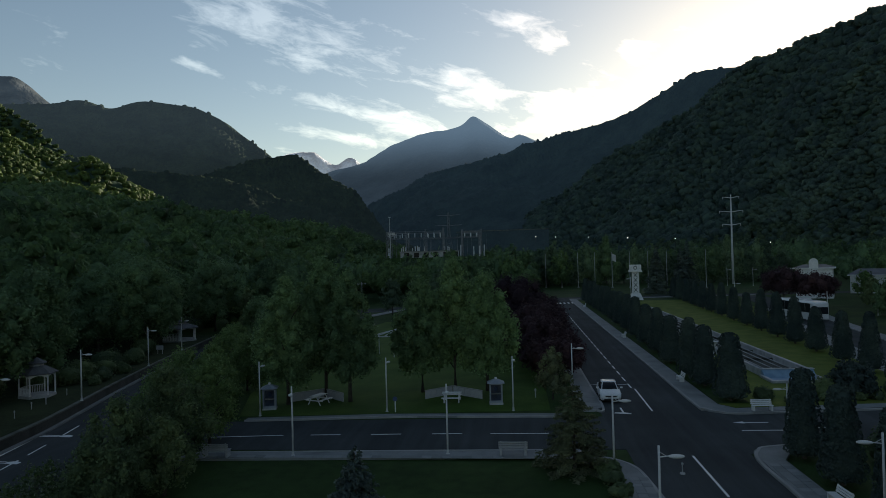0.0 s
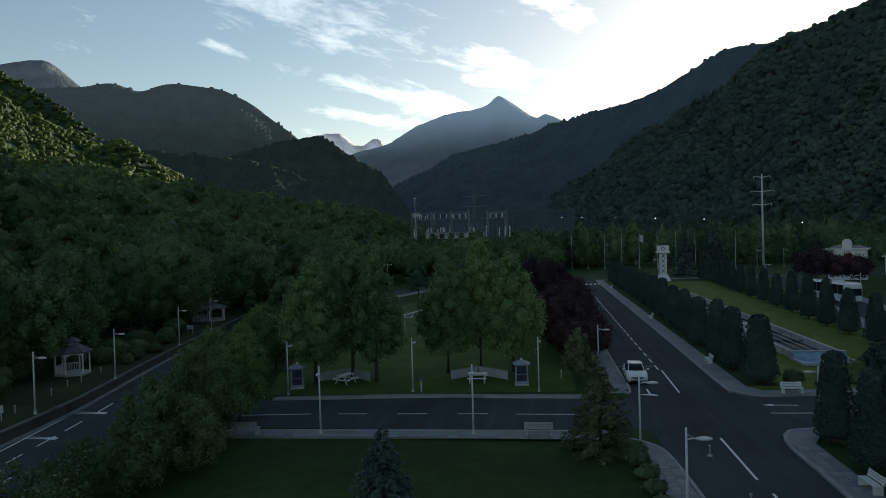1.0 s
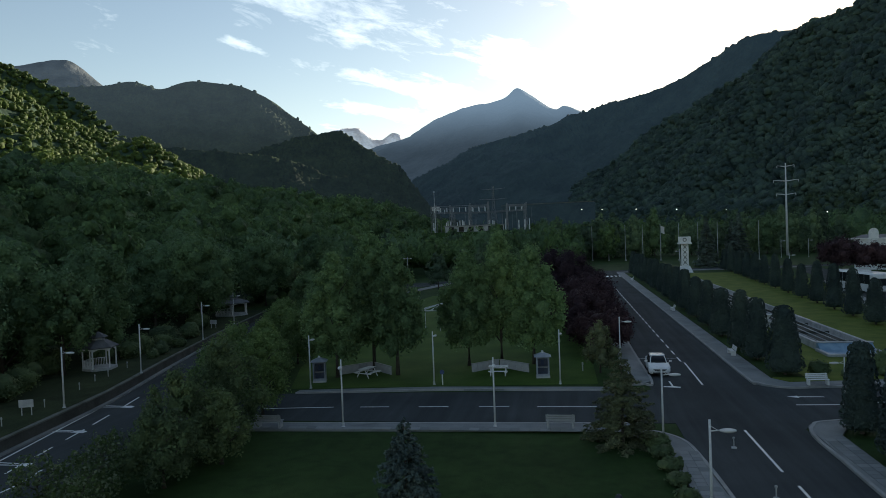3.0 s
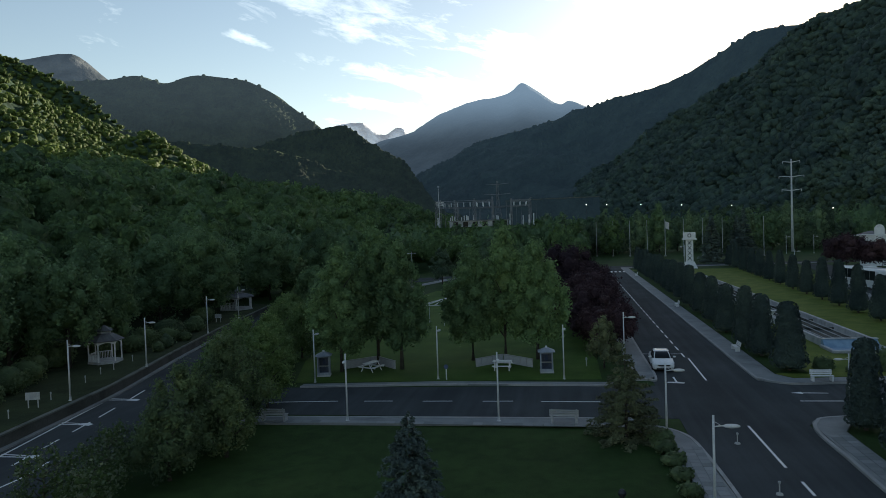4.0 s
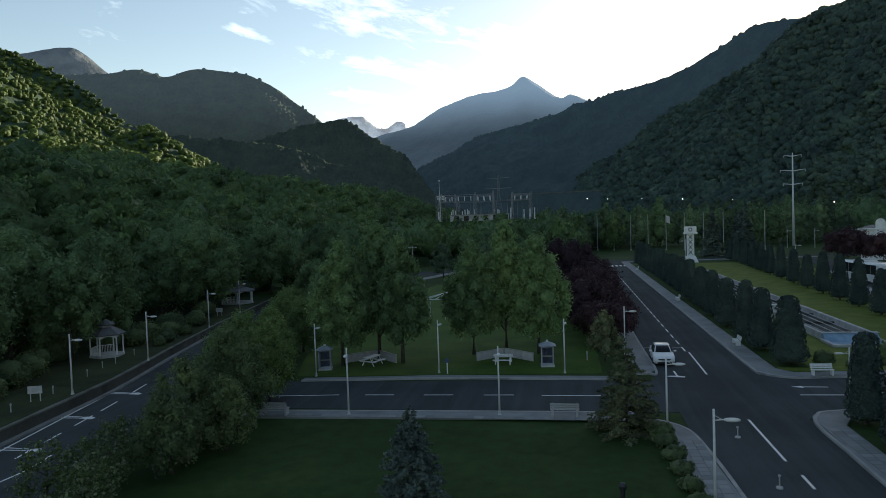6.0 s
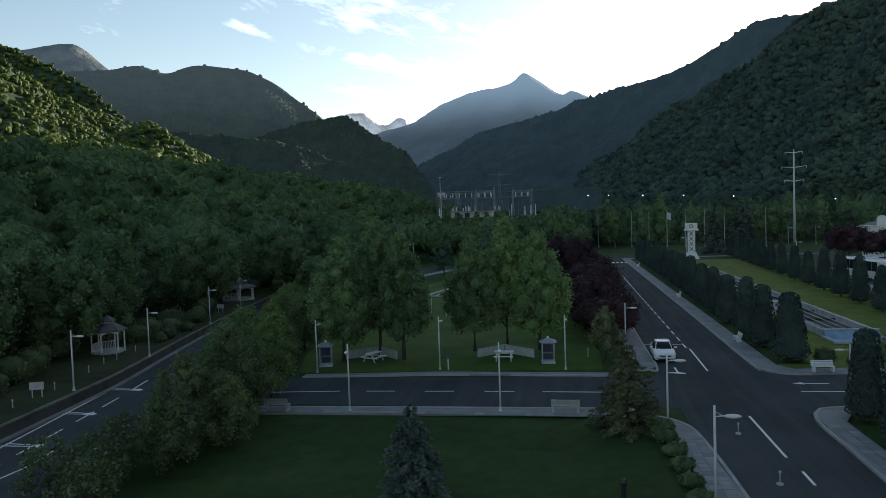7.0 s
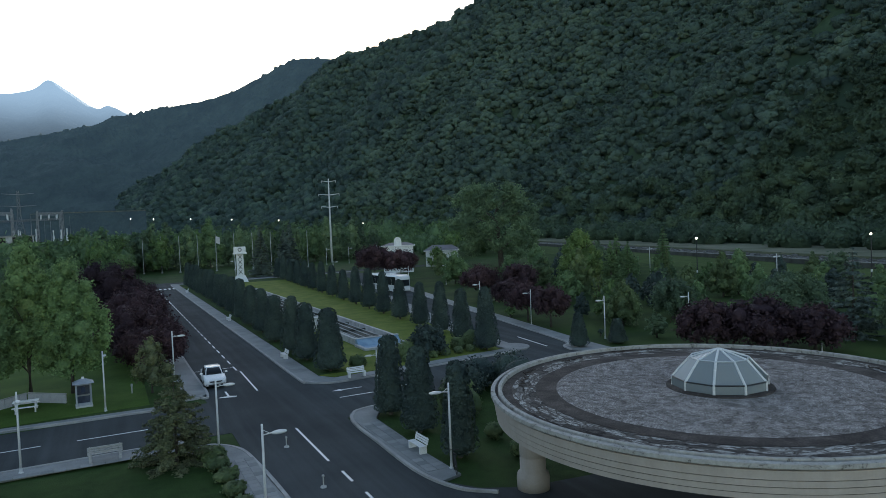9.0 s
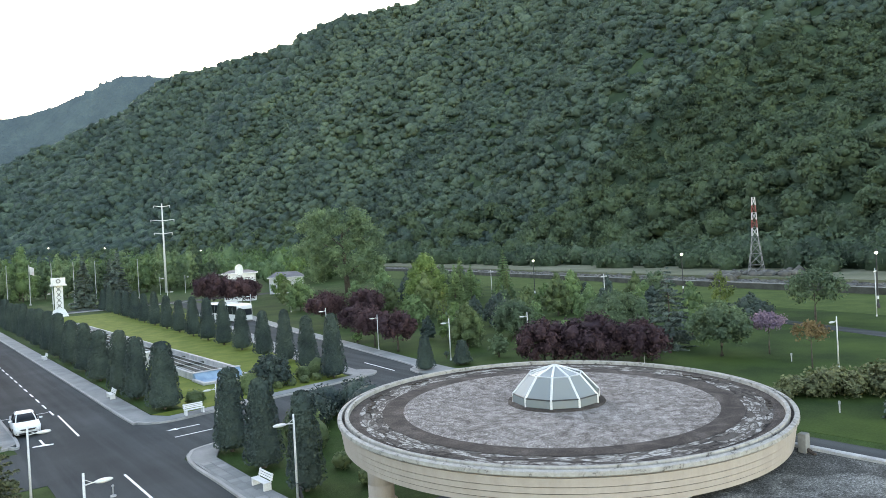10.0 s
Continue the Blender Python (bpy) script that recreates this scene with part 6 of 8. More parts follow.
def fascia_build(nt):
    v = coords(nt)
    w = nt.nodes.new("ShaderNodeMapping")
    w.inputs["Scale"].default_value = (1.5, 1.5, 0.25)
    nt.links.new(v, w.inputs["Vector"])
    streak = noise_node(nt, w.outputs[0], 1.6, 5.0, 0.65)
    c = ramp(nt, streak, (0.35, (0.330, 0.288, 0.251)), (0.65, (0.370, 0.327, 0.289)))
    f = noise_node(nt, v, 10.0, 5.0, 0.7)
    c = mixed(nt, 1.0, c, ramp(nt, f, (0.3, (0.92, 0.92, 0.92)), (0.7, (1.04, 1.04, 1.04))), 'MULTIPLY')
    return surface(nt, c, 0.75, 0.0, f, 0.12, 0.006, 0.3)


def coping_build(nt):
    v = coords(nt)
    patch = noise_node(nt, v, 3.0, 7.0, 0.75, 0.5)
    c = ramp(nt, patch, (0.36, (0.07, 0.064, 0.058)), (0.43, (0.26, 0.25, 0.23)), (0.7, (0.40, 0.388, 0.36)))
    return surface(nt, c, 0.8, 0.0, patch, 0.4, 0.02, 0.3)


M_WEATHERED = material("peeling_membrane", weathered_build)
M_GRAVEL = material("roof_gravel", gravel_build)
M_MEMBRANE = material("dark_membrane", membrane_build)
M_FASCIA = material("cream_fascia", fascia_build)
M_COPING = material("weathered_coping", coping_build)
M_GANTRY = speckled("dull_gantry_steel", (0.15, 0.155, 0.16), (0.24, 0.24, 0.24), 0.8, 0.7, 12.0, 0.1)
M_GLAZE = glass("pale_glazing", (0.56, 0.62, 0.63), 0.06, 0.3)


def podium_build(nt):
    v = coords(nt)
    f = noise_node(nt, v, 16.0, 6.0, 0.8, 0.4)
    c = ramp(nt, f, (0.38, (0.048, 0.048, 0.045)), (0.52, (0.125, 0.125, 0.118)), (0.62, (0.31, 0.305, 0.29)))
    s = noise_node(nt, v, 0.45, 7.0, 0.7, 1.2)
    c = mixed(nt, 1.0, c, ramp(nt, s, (0.42, (0.55, 0.55, 0.54)), (0.6, (1.5, 1.5, 1.48))), 'MULTIPLY')
    return surface(nt, c, 0.95, 0.0, f, 0.7, 0.03, 0.1)


M_PODIUM = material("stained_roof_concrete", podium_build)

canopy = thing("round_canopy", "round flat canopy with grooved cream edge and gravel roof", "canopy", pose(*RC))
N = 120


def turned(profile, sides):
    """As lathe, but with crisp edges where the profile turns."""
    bm = lathe(profile, sides)
    for e in bm.edges:
        if len(e.link_faces) == 2 and e.calc_face_angle() > 0.4:
            e.smooth = False
    return bm


# the cream edge: smooth bands, each a little proud of the one below, with narrow dark grooves between them
prof = [(RR - 0.75, -1.08), (RR - 0.17, -1.08)]
for z0, z1, inset in ((-1.08, -0.93, 0.15), (-0.90, -0.74, 0.12), (-0.71, -0.54, 0.09), (-0.51, -0.26, 0.06)):
    prof += [(RR - inset, z0), (RR - inset, z1), (RR - inset - 0.05, z1 + 0.004), (RR - inset - 0.05, z1 + 0.028)]
prof += [(RR - 0.03, -0.23), (RR + 0.02, -0.2)]
part("fascia", turned(prof, N), M_FASCIA, canopy, "cream fascia with horizontal grooves", True)
part("outer_rim", turned([(RR + 0.02, -0.2), (RR + 0.06, -0.17), (RR + 0.05, -0.05), (RR - 0.11, -0.03), (RR - 0.11, -0.2)], N), M_COPING, canopy, "stained outer rim ledge", True)
part("coping", turned([(RR - 0.22, -0.2), (RR - 0.225, -0.01), (RR - 0.25, 0.02), (RR - 0.36, 0.01), (RR - 0.38, -0.02), (RR - 0.39, -0.22)], N), M_COPING, canopy, "worn white coping ring", True)


def ring(r0, r1, z0, z1, uneven=0.0, seed=1):
    bm = bmesh.new()
    rnd = random.Random(seed)
    rows = []
    for k in range(N):
        a = 2 * math.pi * k / N
        j = 1 + uneven * rnd.uniform(-1, 1)
        rows.append([bm.verts.new((r * math.cos(a), r * math.sin(a), z)) for r, z in ((r0 * j if r0 else 0.3, z0), ((r0 * j + r1) / 2, (z0 + z1) / 2), (r1, z1))])
    for k in range(N):
        a, b = rows[k], rows[(k + 1) % N]
        for i in range(2):
            bm.faces.new((a[i], a[i + 1], b[i + 1], b[i]))
    return bm


part("roof_deck", lathe([(0.0, -0.2), (RR - 0.1, -0.17), (RR - 0.16, -0.95), (0.0, -0.95)], N), M_MEMBRANE, canopy)
part("bare_ring", ring(7.82, RR - 0.36, -0.172, -0.15, 0.008, 5), M_MEMBRANE, canopy, "dark felt along the coping")
part("peeling_ring", ring(6.95, 7.92, -0.165, -0.146, 0.012, 2), M_WEATHERED, canopy, "peeling patched roofing felt")
part("felt_ring", ring(6.0, 7.0, -0.155, -0.15, 0.004, 3), M_MEMBRANE, canopy, "dark bare felt ring")
part("gravel_disc", lathe([(0.0, -0.12), (6.1, -0.13), (6.2, -0.16)], N), M_GRAVEL, canopy, "pale gravel disc")
for k, (r, a, l) in enumerate(((7.6, 130, 14), (7.9, 118, 10), (7.5, -20, 12), (8.0, 60, 20), (7.7, 95, 9), (7.9, -60, 10))):
    # lifted edges of the felt
    pts = [((r + 0.12 * math.sin(j * 1.9 + k)) * math.cos(radians(a + l * j / 9)), (r + 0.12 * math.sin(j * 1.9 + k)) * math.sin(radians(a + l * j / 9)), -0.13 + 0.02 * (j % 2)) for j in range(10)]
    part("felt_edge", tube(pts, [0.02 + 0.03 * ((j * 7 + k) % 3) / 2 for j in range(10)], 5), M_MEMBRANE, canopy)
for a in (121, 76, 31, -14):
    x, y = 7.85 * math.cos(radians(a)), 7.85 * math.sin(radians(a))
    if abs(a - 121) < 1:
        x, y = 16.85 - RC[0], 25.9 - RC[1]
    c = part("column", lathe([(0.0, -RC[2]), (0.72, -RC[2]), (0.74, -RC[2] + 0.5), (0.70, -RC[2] + 0.75), (0.58, -RC[2] + 0.85), (0.58, -RC[2] + 1.48), (0.565, -RC[2] + 1.5), (0.58, -RC[2] + 1.52),
                             (0.58, -3.0), (0.565, -2.98), (0.58, -2.96), (0.58, -0.96), (0.0, -0.96)], 24), M_FASCIA, canopy, "round cream column with a wider foot", True)
    c.matrix_basis = pose(x, y, 0)

# skylight on the canopy: ten glazed bays in three tiers
sky_m = pose(21.15, 19.2, RC[2] - 0.13)
skylight = thing("skylight", "faceted white-ribbed glass skylight dome", "skylight", sky_m)
tiers = [(1.76, 0.0), (1.76, 0.38), (1.08, 1.12), (0.06, 1.44)]
NB = 10
for k in range(NB):
    a0, a1 = 2 * math.pi * k / NB, 2 * math.pi * (k + 1) / NB
    pts = [(r * math.cos(a0), r * math.sin(a0), z) for r, z in tiers]
    part("rib", tube(pts, 0.05, 6), M_POLE, skylight, "white rib")
    for (r0, z0), (r1, z1), nm in zip(tiers, tiers[1:], ("kerb_pane", "pane", "top_pane")):
        q = [Vector((r * math.cos(a), r * math.sin(a), z)) for r, a, z in ((r0, a0, z0), (r0, a1, z0), (r1, a1, z1), (r1, a0, z1))]
        nrm = (q[1] - q[0]).cross(q[3] - q[0]).normalized() * 0.012
        bm = lofted([[v - nrm for v in q], [v + nrm for v in q]])
        p = part(nm, bm, M_GLAZE, skylight)
        p.visible_shadow = False
    for r, z in tiers[:3]:
        part("rail", tube([(r * math.cos(a0), r * math.sin(a0), z + 0.02), (r * math.cos(a1), r * math.sin(a1), z + 0.02)], 0.03, 6), M_STEEL if z > 1 else M_DARK_METAL, skylight)
part("skirt", lathe([(1.7, 0.0), (1.98, 0.0), (1.93, 0.06), (1.7, 0.08)], 40), M_MEMBRANE, skylight, "dark flashing")

# lower flat roof next to it
podium = thing("podium", "low building wing with a flat stained concrete roof", "building", None)
part("wall", box(12.5, -14, 0.0, 24.7, 11.4, 4.0), M_FASCIA, podium)
part("roof", box(12.4, -14.1, 4.0, 24.8, 11.5, 4.14), M_PODIUM, podium, "stained grey flat roof")
part("edge_trim", box(24.8, -14.1, 3.95, 25.05, 11.6, 4.26, 0.03), M_DIM_WHITE, podium, "pale roof edge")
part("edge_trim", box(12.4, 11.5, 3.95, 25.05, 11.7, 4.26, 0.03), M_DIM_WHITE, podium, "pale roof edge")
outlet = thing("roof_outlet", "small rusty box fixed at the roof edge", "roof outlet", pose(RC[0] + 3.4, RC[1] - 8.15, 4.14))
part("box_body", box(-0.16, -0.14, 0.0, 0.16, 0.14, 0.66, 0.02), M_STONE_WALL, outlet)
part("spout", tube([(0, -0.05, 0.15), (-0.1, -0.4, 0.02)], 0.07, 8), M_MEMBRANE, outlet)

# ---- the formal garden: basin, urns, tower ----
basin = thing("fountain_basin", "long white fountain channel with a pale blue end pool", "fountain", None)
for x0, x1, nm in ((22.2, 22.5, "side_wall"), (26.4, 26.7, "side_wall")):
    part(nm, box(x0, 66.2, 0.1, x1, 140, 0.78, 0.03), M_CHANNEL, basin)
part("end_wall", box(22.2, 140, 0.1, 26.7, 140.3, 0.78, 0.03), M_CHANNEL, basin)
part("pool_wall", lofted([[(22.2, 65.0, 0.1), (26.7, 65.0, 0.1), (26.7, 66.2, 0.1), (22.2, 66.2, 0.1)], [(22.2, 65.9, 0.82), (26.7, 65.9, 0.82), (26.7, 66.2, 0.82), (22.2, 66.2, 0.82)]]), M_BLUE, basin, "sloping pale blue end face")
part("wall_cap", box(22.1, 65.8, 0.82, 26.8, 66.3, 0.88, 0.01), M_CHANNEL, basin)
for a in ((22.0, 62.8, 26.9, 63.1), (22.0, 63.1, 22.3, 65.9), (26.6, 63.1, 26.9, 65.9)):
    part("pool_rim", box(a[0], a[1], 0.1, a[2], a[3], 0.34, 0.02), M_CHANNEL, basin)
part("pool_floor", box(22.3, 63.1, 0.08, 26.6, 65.4, 0.16), M_BLUE, basin, "pale blue pool floor")
# floor and pipe rests take the same dark concrete as the walls
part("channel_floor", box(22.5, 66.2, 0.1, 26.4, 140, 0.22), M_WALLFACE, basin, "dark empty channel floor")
for x in (23.2, 24.0, 24.9, 25.7):
    part("pipe", tube([(x, 67, 0.5), (x, 90, 0.5), (x, 139, 0.5)], 0.045, 6), M_CHANNEL, basin, "white water pipe")
for k in range(12):
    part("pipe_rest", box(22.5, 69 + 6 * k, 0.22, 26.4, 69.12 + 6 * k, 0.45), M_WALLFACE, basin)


def urn(m):
    ob = thing("urn", "white flared garden urn on a pedestal", "urn", m, "garden urns")
    part("pedestal", lathe([(0, 0), (0.3, 0), (0.3, 0.12), (0.2, 0.2), (0.17, 0.9), (0.24, 1.0), (0, 1.0)], 12), M_WHITE, ob)
    part("bowl", lathe([(0.0, 1.0), (0.18, 1.0), (0.3, 1.4), (0.62, 1.95), (0.72, 2.0), (0.66, 2.0), (0.35, 1.6), (0, 1.5)], 18), M_WHITE, ob, smooth=True)
    return ob


u0 = urn(pose(21.4, 78.6, 0.1))
u0.scale = (0.85, 0.85, 0.85)
for x, y in ((21.4, 101), (21.4, 123)):
    copy_thing(u0, pose(x, y, 0.1))

tower = thing("pillar", "tall white square pillar with dark lattice panels and a wide cap", "monument", pose(29.2, 173, 0, 0, 0, -8))
tower.scale = (0.93, 0.93, 0.97)
part("plinth", lofted([[(-1.9, -1.9, 0), (1.9, -1.9, 0), (1.9, 1.9, 0), (-1.9, 1.9, 0)], [(-1.2, -1.2, 1.5), (1.2, -1.2, 1.5), (1.2, 1.2, 1.5), (-1.2, 1.2, 1.5)]]), M_WHITE, tower)
part("shaft", box(-0.9, -0.9, 1.5, 0.9, 0.9, 7.0, 0.04), M_WHITE, tower)
for k in range(4):
    for s in (-1, 1):
        part("lattice", lofted([[(-0.62, -0.93, 1.9 + 1.25 * k), (-0.42, -0.93, 1.9 + 1.25 * k), (-0.42, -0.9, 1.9 + 1.25 * k), (-0.62, -0.9, 1.9 + 1.25 * k)] if s > 0 else [(0.42, -0.93, 1.9 + 1.25 * k), (0.62, -0.93, 1.9 + 1.25 * k), (0.62, -0.9, 1.9 + 1.25 * k), (0.42, -0.9, 1.9 + 1.25 * k)],
                                [(s * 0.42 - 0.1, -0.93, 3.0 + 1.25 * k), (s * 0.42 + 0.1, -0.93, 3.0 + 1.25 * k), (s * 0.42 + 0.1, -0.9, 3.0 + 1.25 * k), (s * 0.42 - 0.1, -0.9, 3.0 + 1.25 * k)]]), M_STONE_WALL, tower)
    part("panel", lathe([(0.0, -0.02), (0.34, -0.02), (0.34, 0.02), (0.0, 0.02)], 4), M_STONE_WALL, tower).matrix_basis = pose(0, -0.93, 2.45 + 1.25 * k, 90)
part("cornice", box(-1.75, -1.75, 7.0, 1.75, 1.75, 7.35, 0.05), M_WHITE, tower)
part("cap", box(-1.5, -1.5, 7.35, 1.5, 1.5, 8.8, 0.06), M_WHITE, tower)
d = part("emblem", lathe([(0.28, -0.04), (0.5, -0.04), (0.5, 0.04), (0.28, 0.04), (0.28, -0.04)], 20), M_STONE_WALL, tower, "dark ring emblem")
d.matrix_basis = pose(0, -1.54, 8.08, 90)


def flagpole(m):
    ob = thing("flagpole", "tall bare steel flagpole", "flagpole", m, "row of flagpoles")
    part("base", box(-0.3, -0.3, 0, 0.3, 0.3, 0.4, 0.02), M_KERB, ob)
    part("pole", tube([(0, 0, 0.3), (0, 0, 11.5)], [0.11, 0.07], 8), M_STEEL, ob)
    part("ball", lathe([(0, 11.5), (0.13, 11.58), (0.13, 11.68), (0, 11.78)], 8), M_STEEL, ob)
    return ob


f0 = flagpole(pose(5.1, 242.5, 0))
for k in range(1, 11):
    copy_thing(f0, pose(5.1 + 5.26 * k, 242.5 - 2.55 * k, 0))
flag = thing("flag", "pale flag drooping from its pole", "flag", pose(31.5, 229.8, 11.2))
bm = bmesh.new()
rows = [[bm.verts.new((0.1 + 0.28 * i, 0.12 * math.sin(i * 1.4 + j), -0.45 * j - 0.12 * i)) for i in range(5)] for j in range(6)]
for j in range(5):
    for i in range(4):
        bm.faces.new((rows[j][i], rows[j][i + 1], rows[j + 1][i + 1], rows[j + 1][i]))
bmesh.ops.solidify(bm, geom=bm.faces[:], thickness=0.02)
part("cloth", bm, M_WHITE, flag)
part("rope", tube([(0.08, 0, 0.2), (0.08, 0, -8.0)], 0.02, 5), M_STEEL, flag)


# ---- power line ----
def tube_pylon(m, h):
    ob = thing("power_pole", "tall pale steel power pole with three cross arms", "power pole", m)
    part("shaft", tube([(0, 0, 0), (0, 0, h)], [0.42, 0.18], 10), M_POLE, ob, smooth=True)
    for z, w in ((h - 0.7, 2.5), (h - 5.4, 3.6), (h - 9.8, 2.8)):
        for s in (-1, 1):
            arm = part("cross_arm", tube([(0, 0, z - 0.4), (s * w, 0, z)], [0.2, 0.09], 6), M_POLE, ob)
            part("insulator", lathe([(0, 0), (0.1, 0), (0.14, -0.2), (0.1, -0.3), (0.14, -0.6), (0.1, -0.7), (0, -0.9)], 8), M_STEEL, arm).matrix_basis = pose(s * w, 0, z)
    return ob


tube_pylon(pose(72.3, 239.2, 0, 0, 0, -15), 29.9)


def lattice_mast(name, label, m, base, h, colour_step, arms=()):
    """A four-legged lattice mast; every leg stretch and brace is a part."""
    ob = thing(name, label, "lattice mast", m)
    lv = [0, 0.16, 0.30, 0.42, 0.52, 0.62, 0.72, 0.81, 0.9, 1.0]

    def half(u):
        return base * (1 - u / 0.5) + 0.62 * (u / 0.5) if u < 0.5 else 0.62 - 0.3 * (u - 0.5) / 0.5
    for i, (a, b) in enumerate(zip(lv, lv[1:])):
        mat = M_RED if colour_step and i >= 4 and (i % 2 == 1) else (M_POLE if colour_step and i >= 4 else M_GANTRY)
        ra, rb = half(a), half(b)
        cs = ((-1, -1), (1, -1), (1, 1), (-1, 1))
        for k, (sx, sy) in enumerate(cs):
            part("leg", tube([(sx * ra, sy * ra, a * h), (sx * rb, sy * rb, b * h)], 0.06, 5), mat, ob)
            tx, ty = cs[(k + 1) % 4]
            part("brace", tube([(sx * ra, sy * ra, a * h), (tx * rb, ty * rb, b * h)], 0.03, 4), mat, ob)
            part("brace", tube([(tx * ra, ty * ra, a * h), (sx * rb, sy * rb, b * h)], 0.038, 4), mat, ob)
            part("tie", tube([(sx * rb, sy * rb, b * h), (tx * rb, ty * rb, b * h)], 0.03, 4), mat, ob)
    for u, w in arms:
        for s in (-1, 1):
            part("cross_arm", tube([(0, 0, u * h), (s * w, 0, u * h + 0.4)], [0.16, 0.07], 5), M_GANTRY, ob)
    return ob


lattice_mast("radio_mast", "red and white lattice mast on a rocky footing", pose(153.0, 77.4, 0.3, 0, 0, 20), 1.75, 18.2, True)
rk = np.random.default_rng(3)
pm = np.column_stack([153.0 + rk.normal(size=60) * 4, 78.2 + rk.normal(size=60) * 4, np.full(60, 1.1)])
tagged(new("mast_rocks", scatter_crowns("mast_rocks", pm, rk.uniform(0.5, 1.4, 60), M_ROCK, rk, 1, 0, tall=0.7)), "heap of grey boulders round the mast foot", "rocks", kind="stuff")

# ---- substation up the valley ----
sub = thing("substation", "outdoor electrical substation with pale steel gantries", "substation", pose(-29, 290, 11.5, 0, 0, 5))
rs = random.Random(4)
for row in range(3):
    y = row * 11.0
    xs = [-25 + 8.0 * k for k in range(6)]
    for x in xs:
        hgt = 10.9 + rs.choice((0.3, 0.6, 1.6))
        for o in (-0.4, 0.4):
            part("gantry_post", tube([(x + o, y, 0), (x + o * 0.4, y, hgt)], 0.10, 5), M_GANTRY, sub)
        for j in range(6):
            part("gantry_brace", tube([(x - 0.4, y, hgt * j / 6), (x + 0.4, y, hgt * (j + 1) / 6)], 0.06, 4), M_GANTRY, sub)
    for a, b in zip(xs, xs[1:]):
        if rs.random() < 0.7:
            z = 10.4
            part("gantry_beam", tube([(a, y, z), (b, y, z)], 0.09, 5), M_GANTRY, sub)
            part("gantry_beam", tube([(a, y, z + 0.7), (b, y, z + 0.7)], 0.10, 5), M_GANTRY, sub)
            for j in range(3):
                part("insulator", tube([(a + (b - a) * (j + 0.5) / 3, y, z), (a + (b - a) * (j + 0.5) / 3, y, z - 1.8)], 0.18, 6), M_WHITE, sub)
for k in range(14):
    x, y = rs.uniform(-26, 18), rs.uniform(-3, 27)
    part("lightning_rod", tube([(x, y, 0), (x, y, rs.uniform(6, 11.5))], [0.09, 0.03], 5), M_GANTRY, sub)
for row in range(3):
    for dx in (-1.5, 0.0, 1.5):
        part("busbar", tube([(-25, 11 * row + dx, 8.6), (-3, 11 * row + dx, 8.2), (15, 11 * row + dx, 8.6)], 0.05, 4), M_GANTRY, sub)
for k in range(18):
    x, y = rs.uniform(-26, 18), rs.uniform(-3, 26)
    part("breaker", lathe([(0, 0), (0.35, 0), (0.35, 2.2), (0.2, 2.3), (0.25, 4.2 + rs.random()), (0, 4.4)], 8), M_WHITE, sub).matrix_basis = pose(x, y, 0)
ctrl = thing("control_building", "long low white building beside the substation", "building", pose(-34, 283, 10.0, 0, 0, 5))
part("wall", box(-13, -3, 0, 11, 3, 3.9), M_CHANNEL, ctrl)
part("roof", box(-13.5, -3.5, 3.9, 11.5, 3.5, 4.2), M_STONE_WALL, ctrl)
for k in range(6):
    part("window", box(-11.4 + 4 * k, -3.06, 1.6, -9.4 + 4 * k, -2.98, 3.6), M_CAR_GLASS, ctrl)
lattice_mast("pylon_mast", "grey lattice power pylon rising behind the substation", pose(-30.3, 318, 11.5), 2.2, 20.5, False, ((0.93, 5.6), (0.70, 6.2)))
for x, y, h in ((-58, 318, 19), (-52, 286, 10)):
    o = thing("yard_light", "tall yard light mast with a lit lamp", "lamp", pose(x, y, 11.5), "yard lights")
    part("pole", tube([(0, 0, 0), (0, 0, h)], [0.22, 0.1], 6), M_STEEL, o)
    part("lamp", box(-0.45, -0.3, h, 0.45, 0.3, h + 0.35), M_LIT_LAMP if h > 20 else M_LAMPHEAD, o)

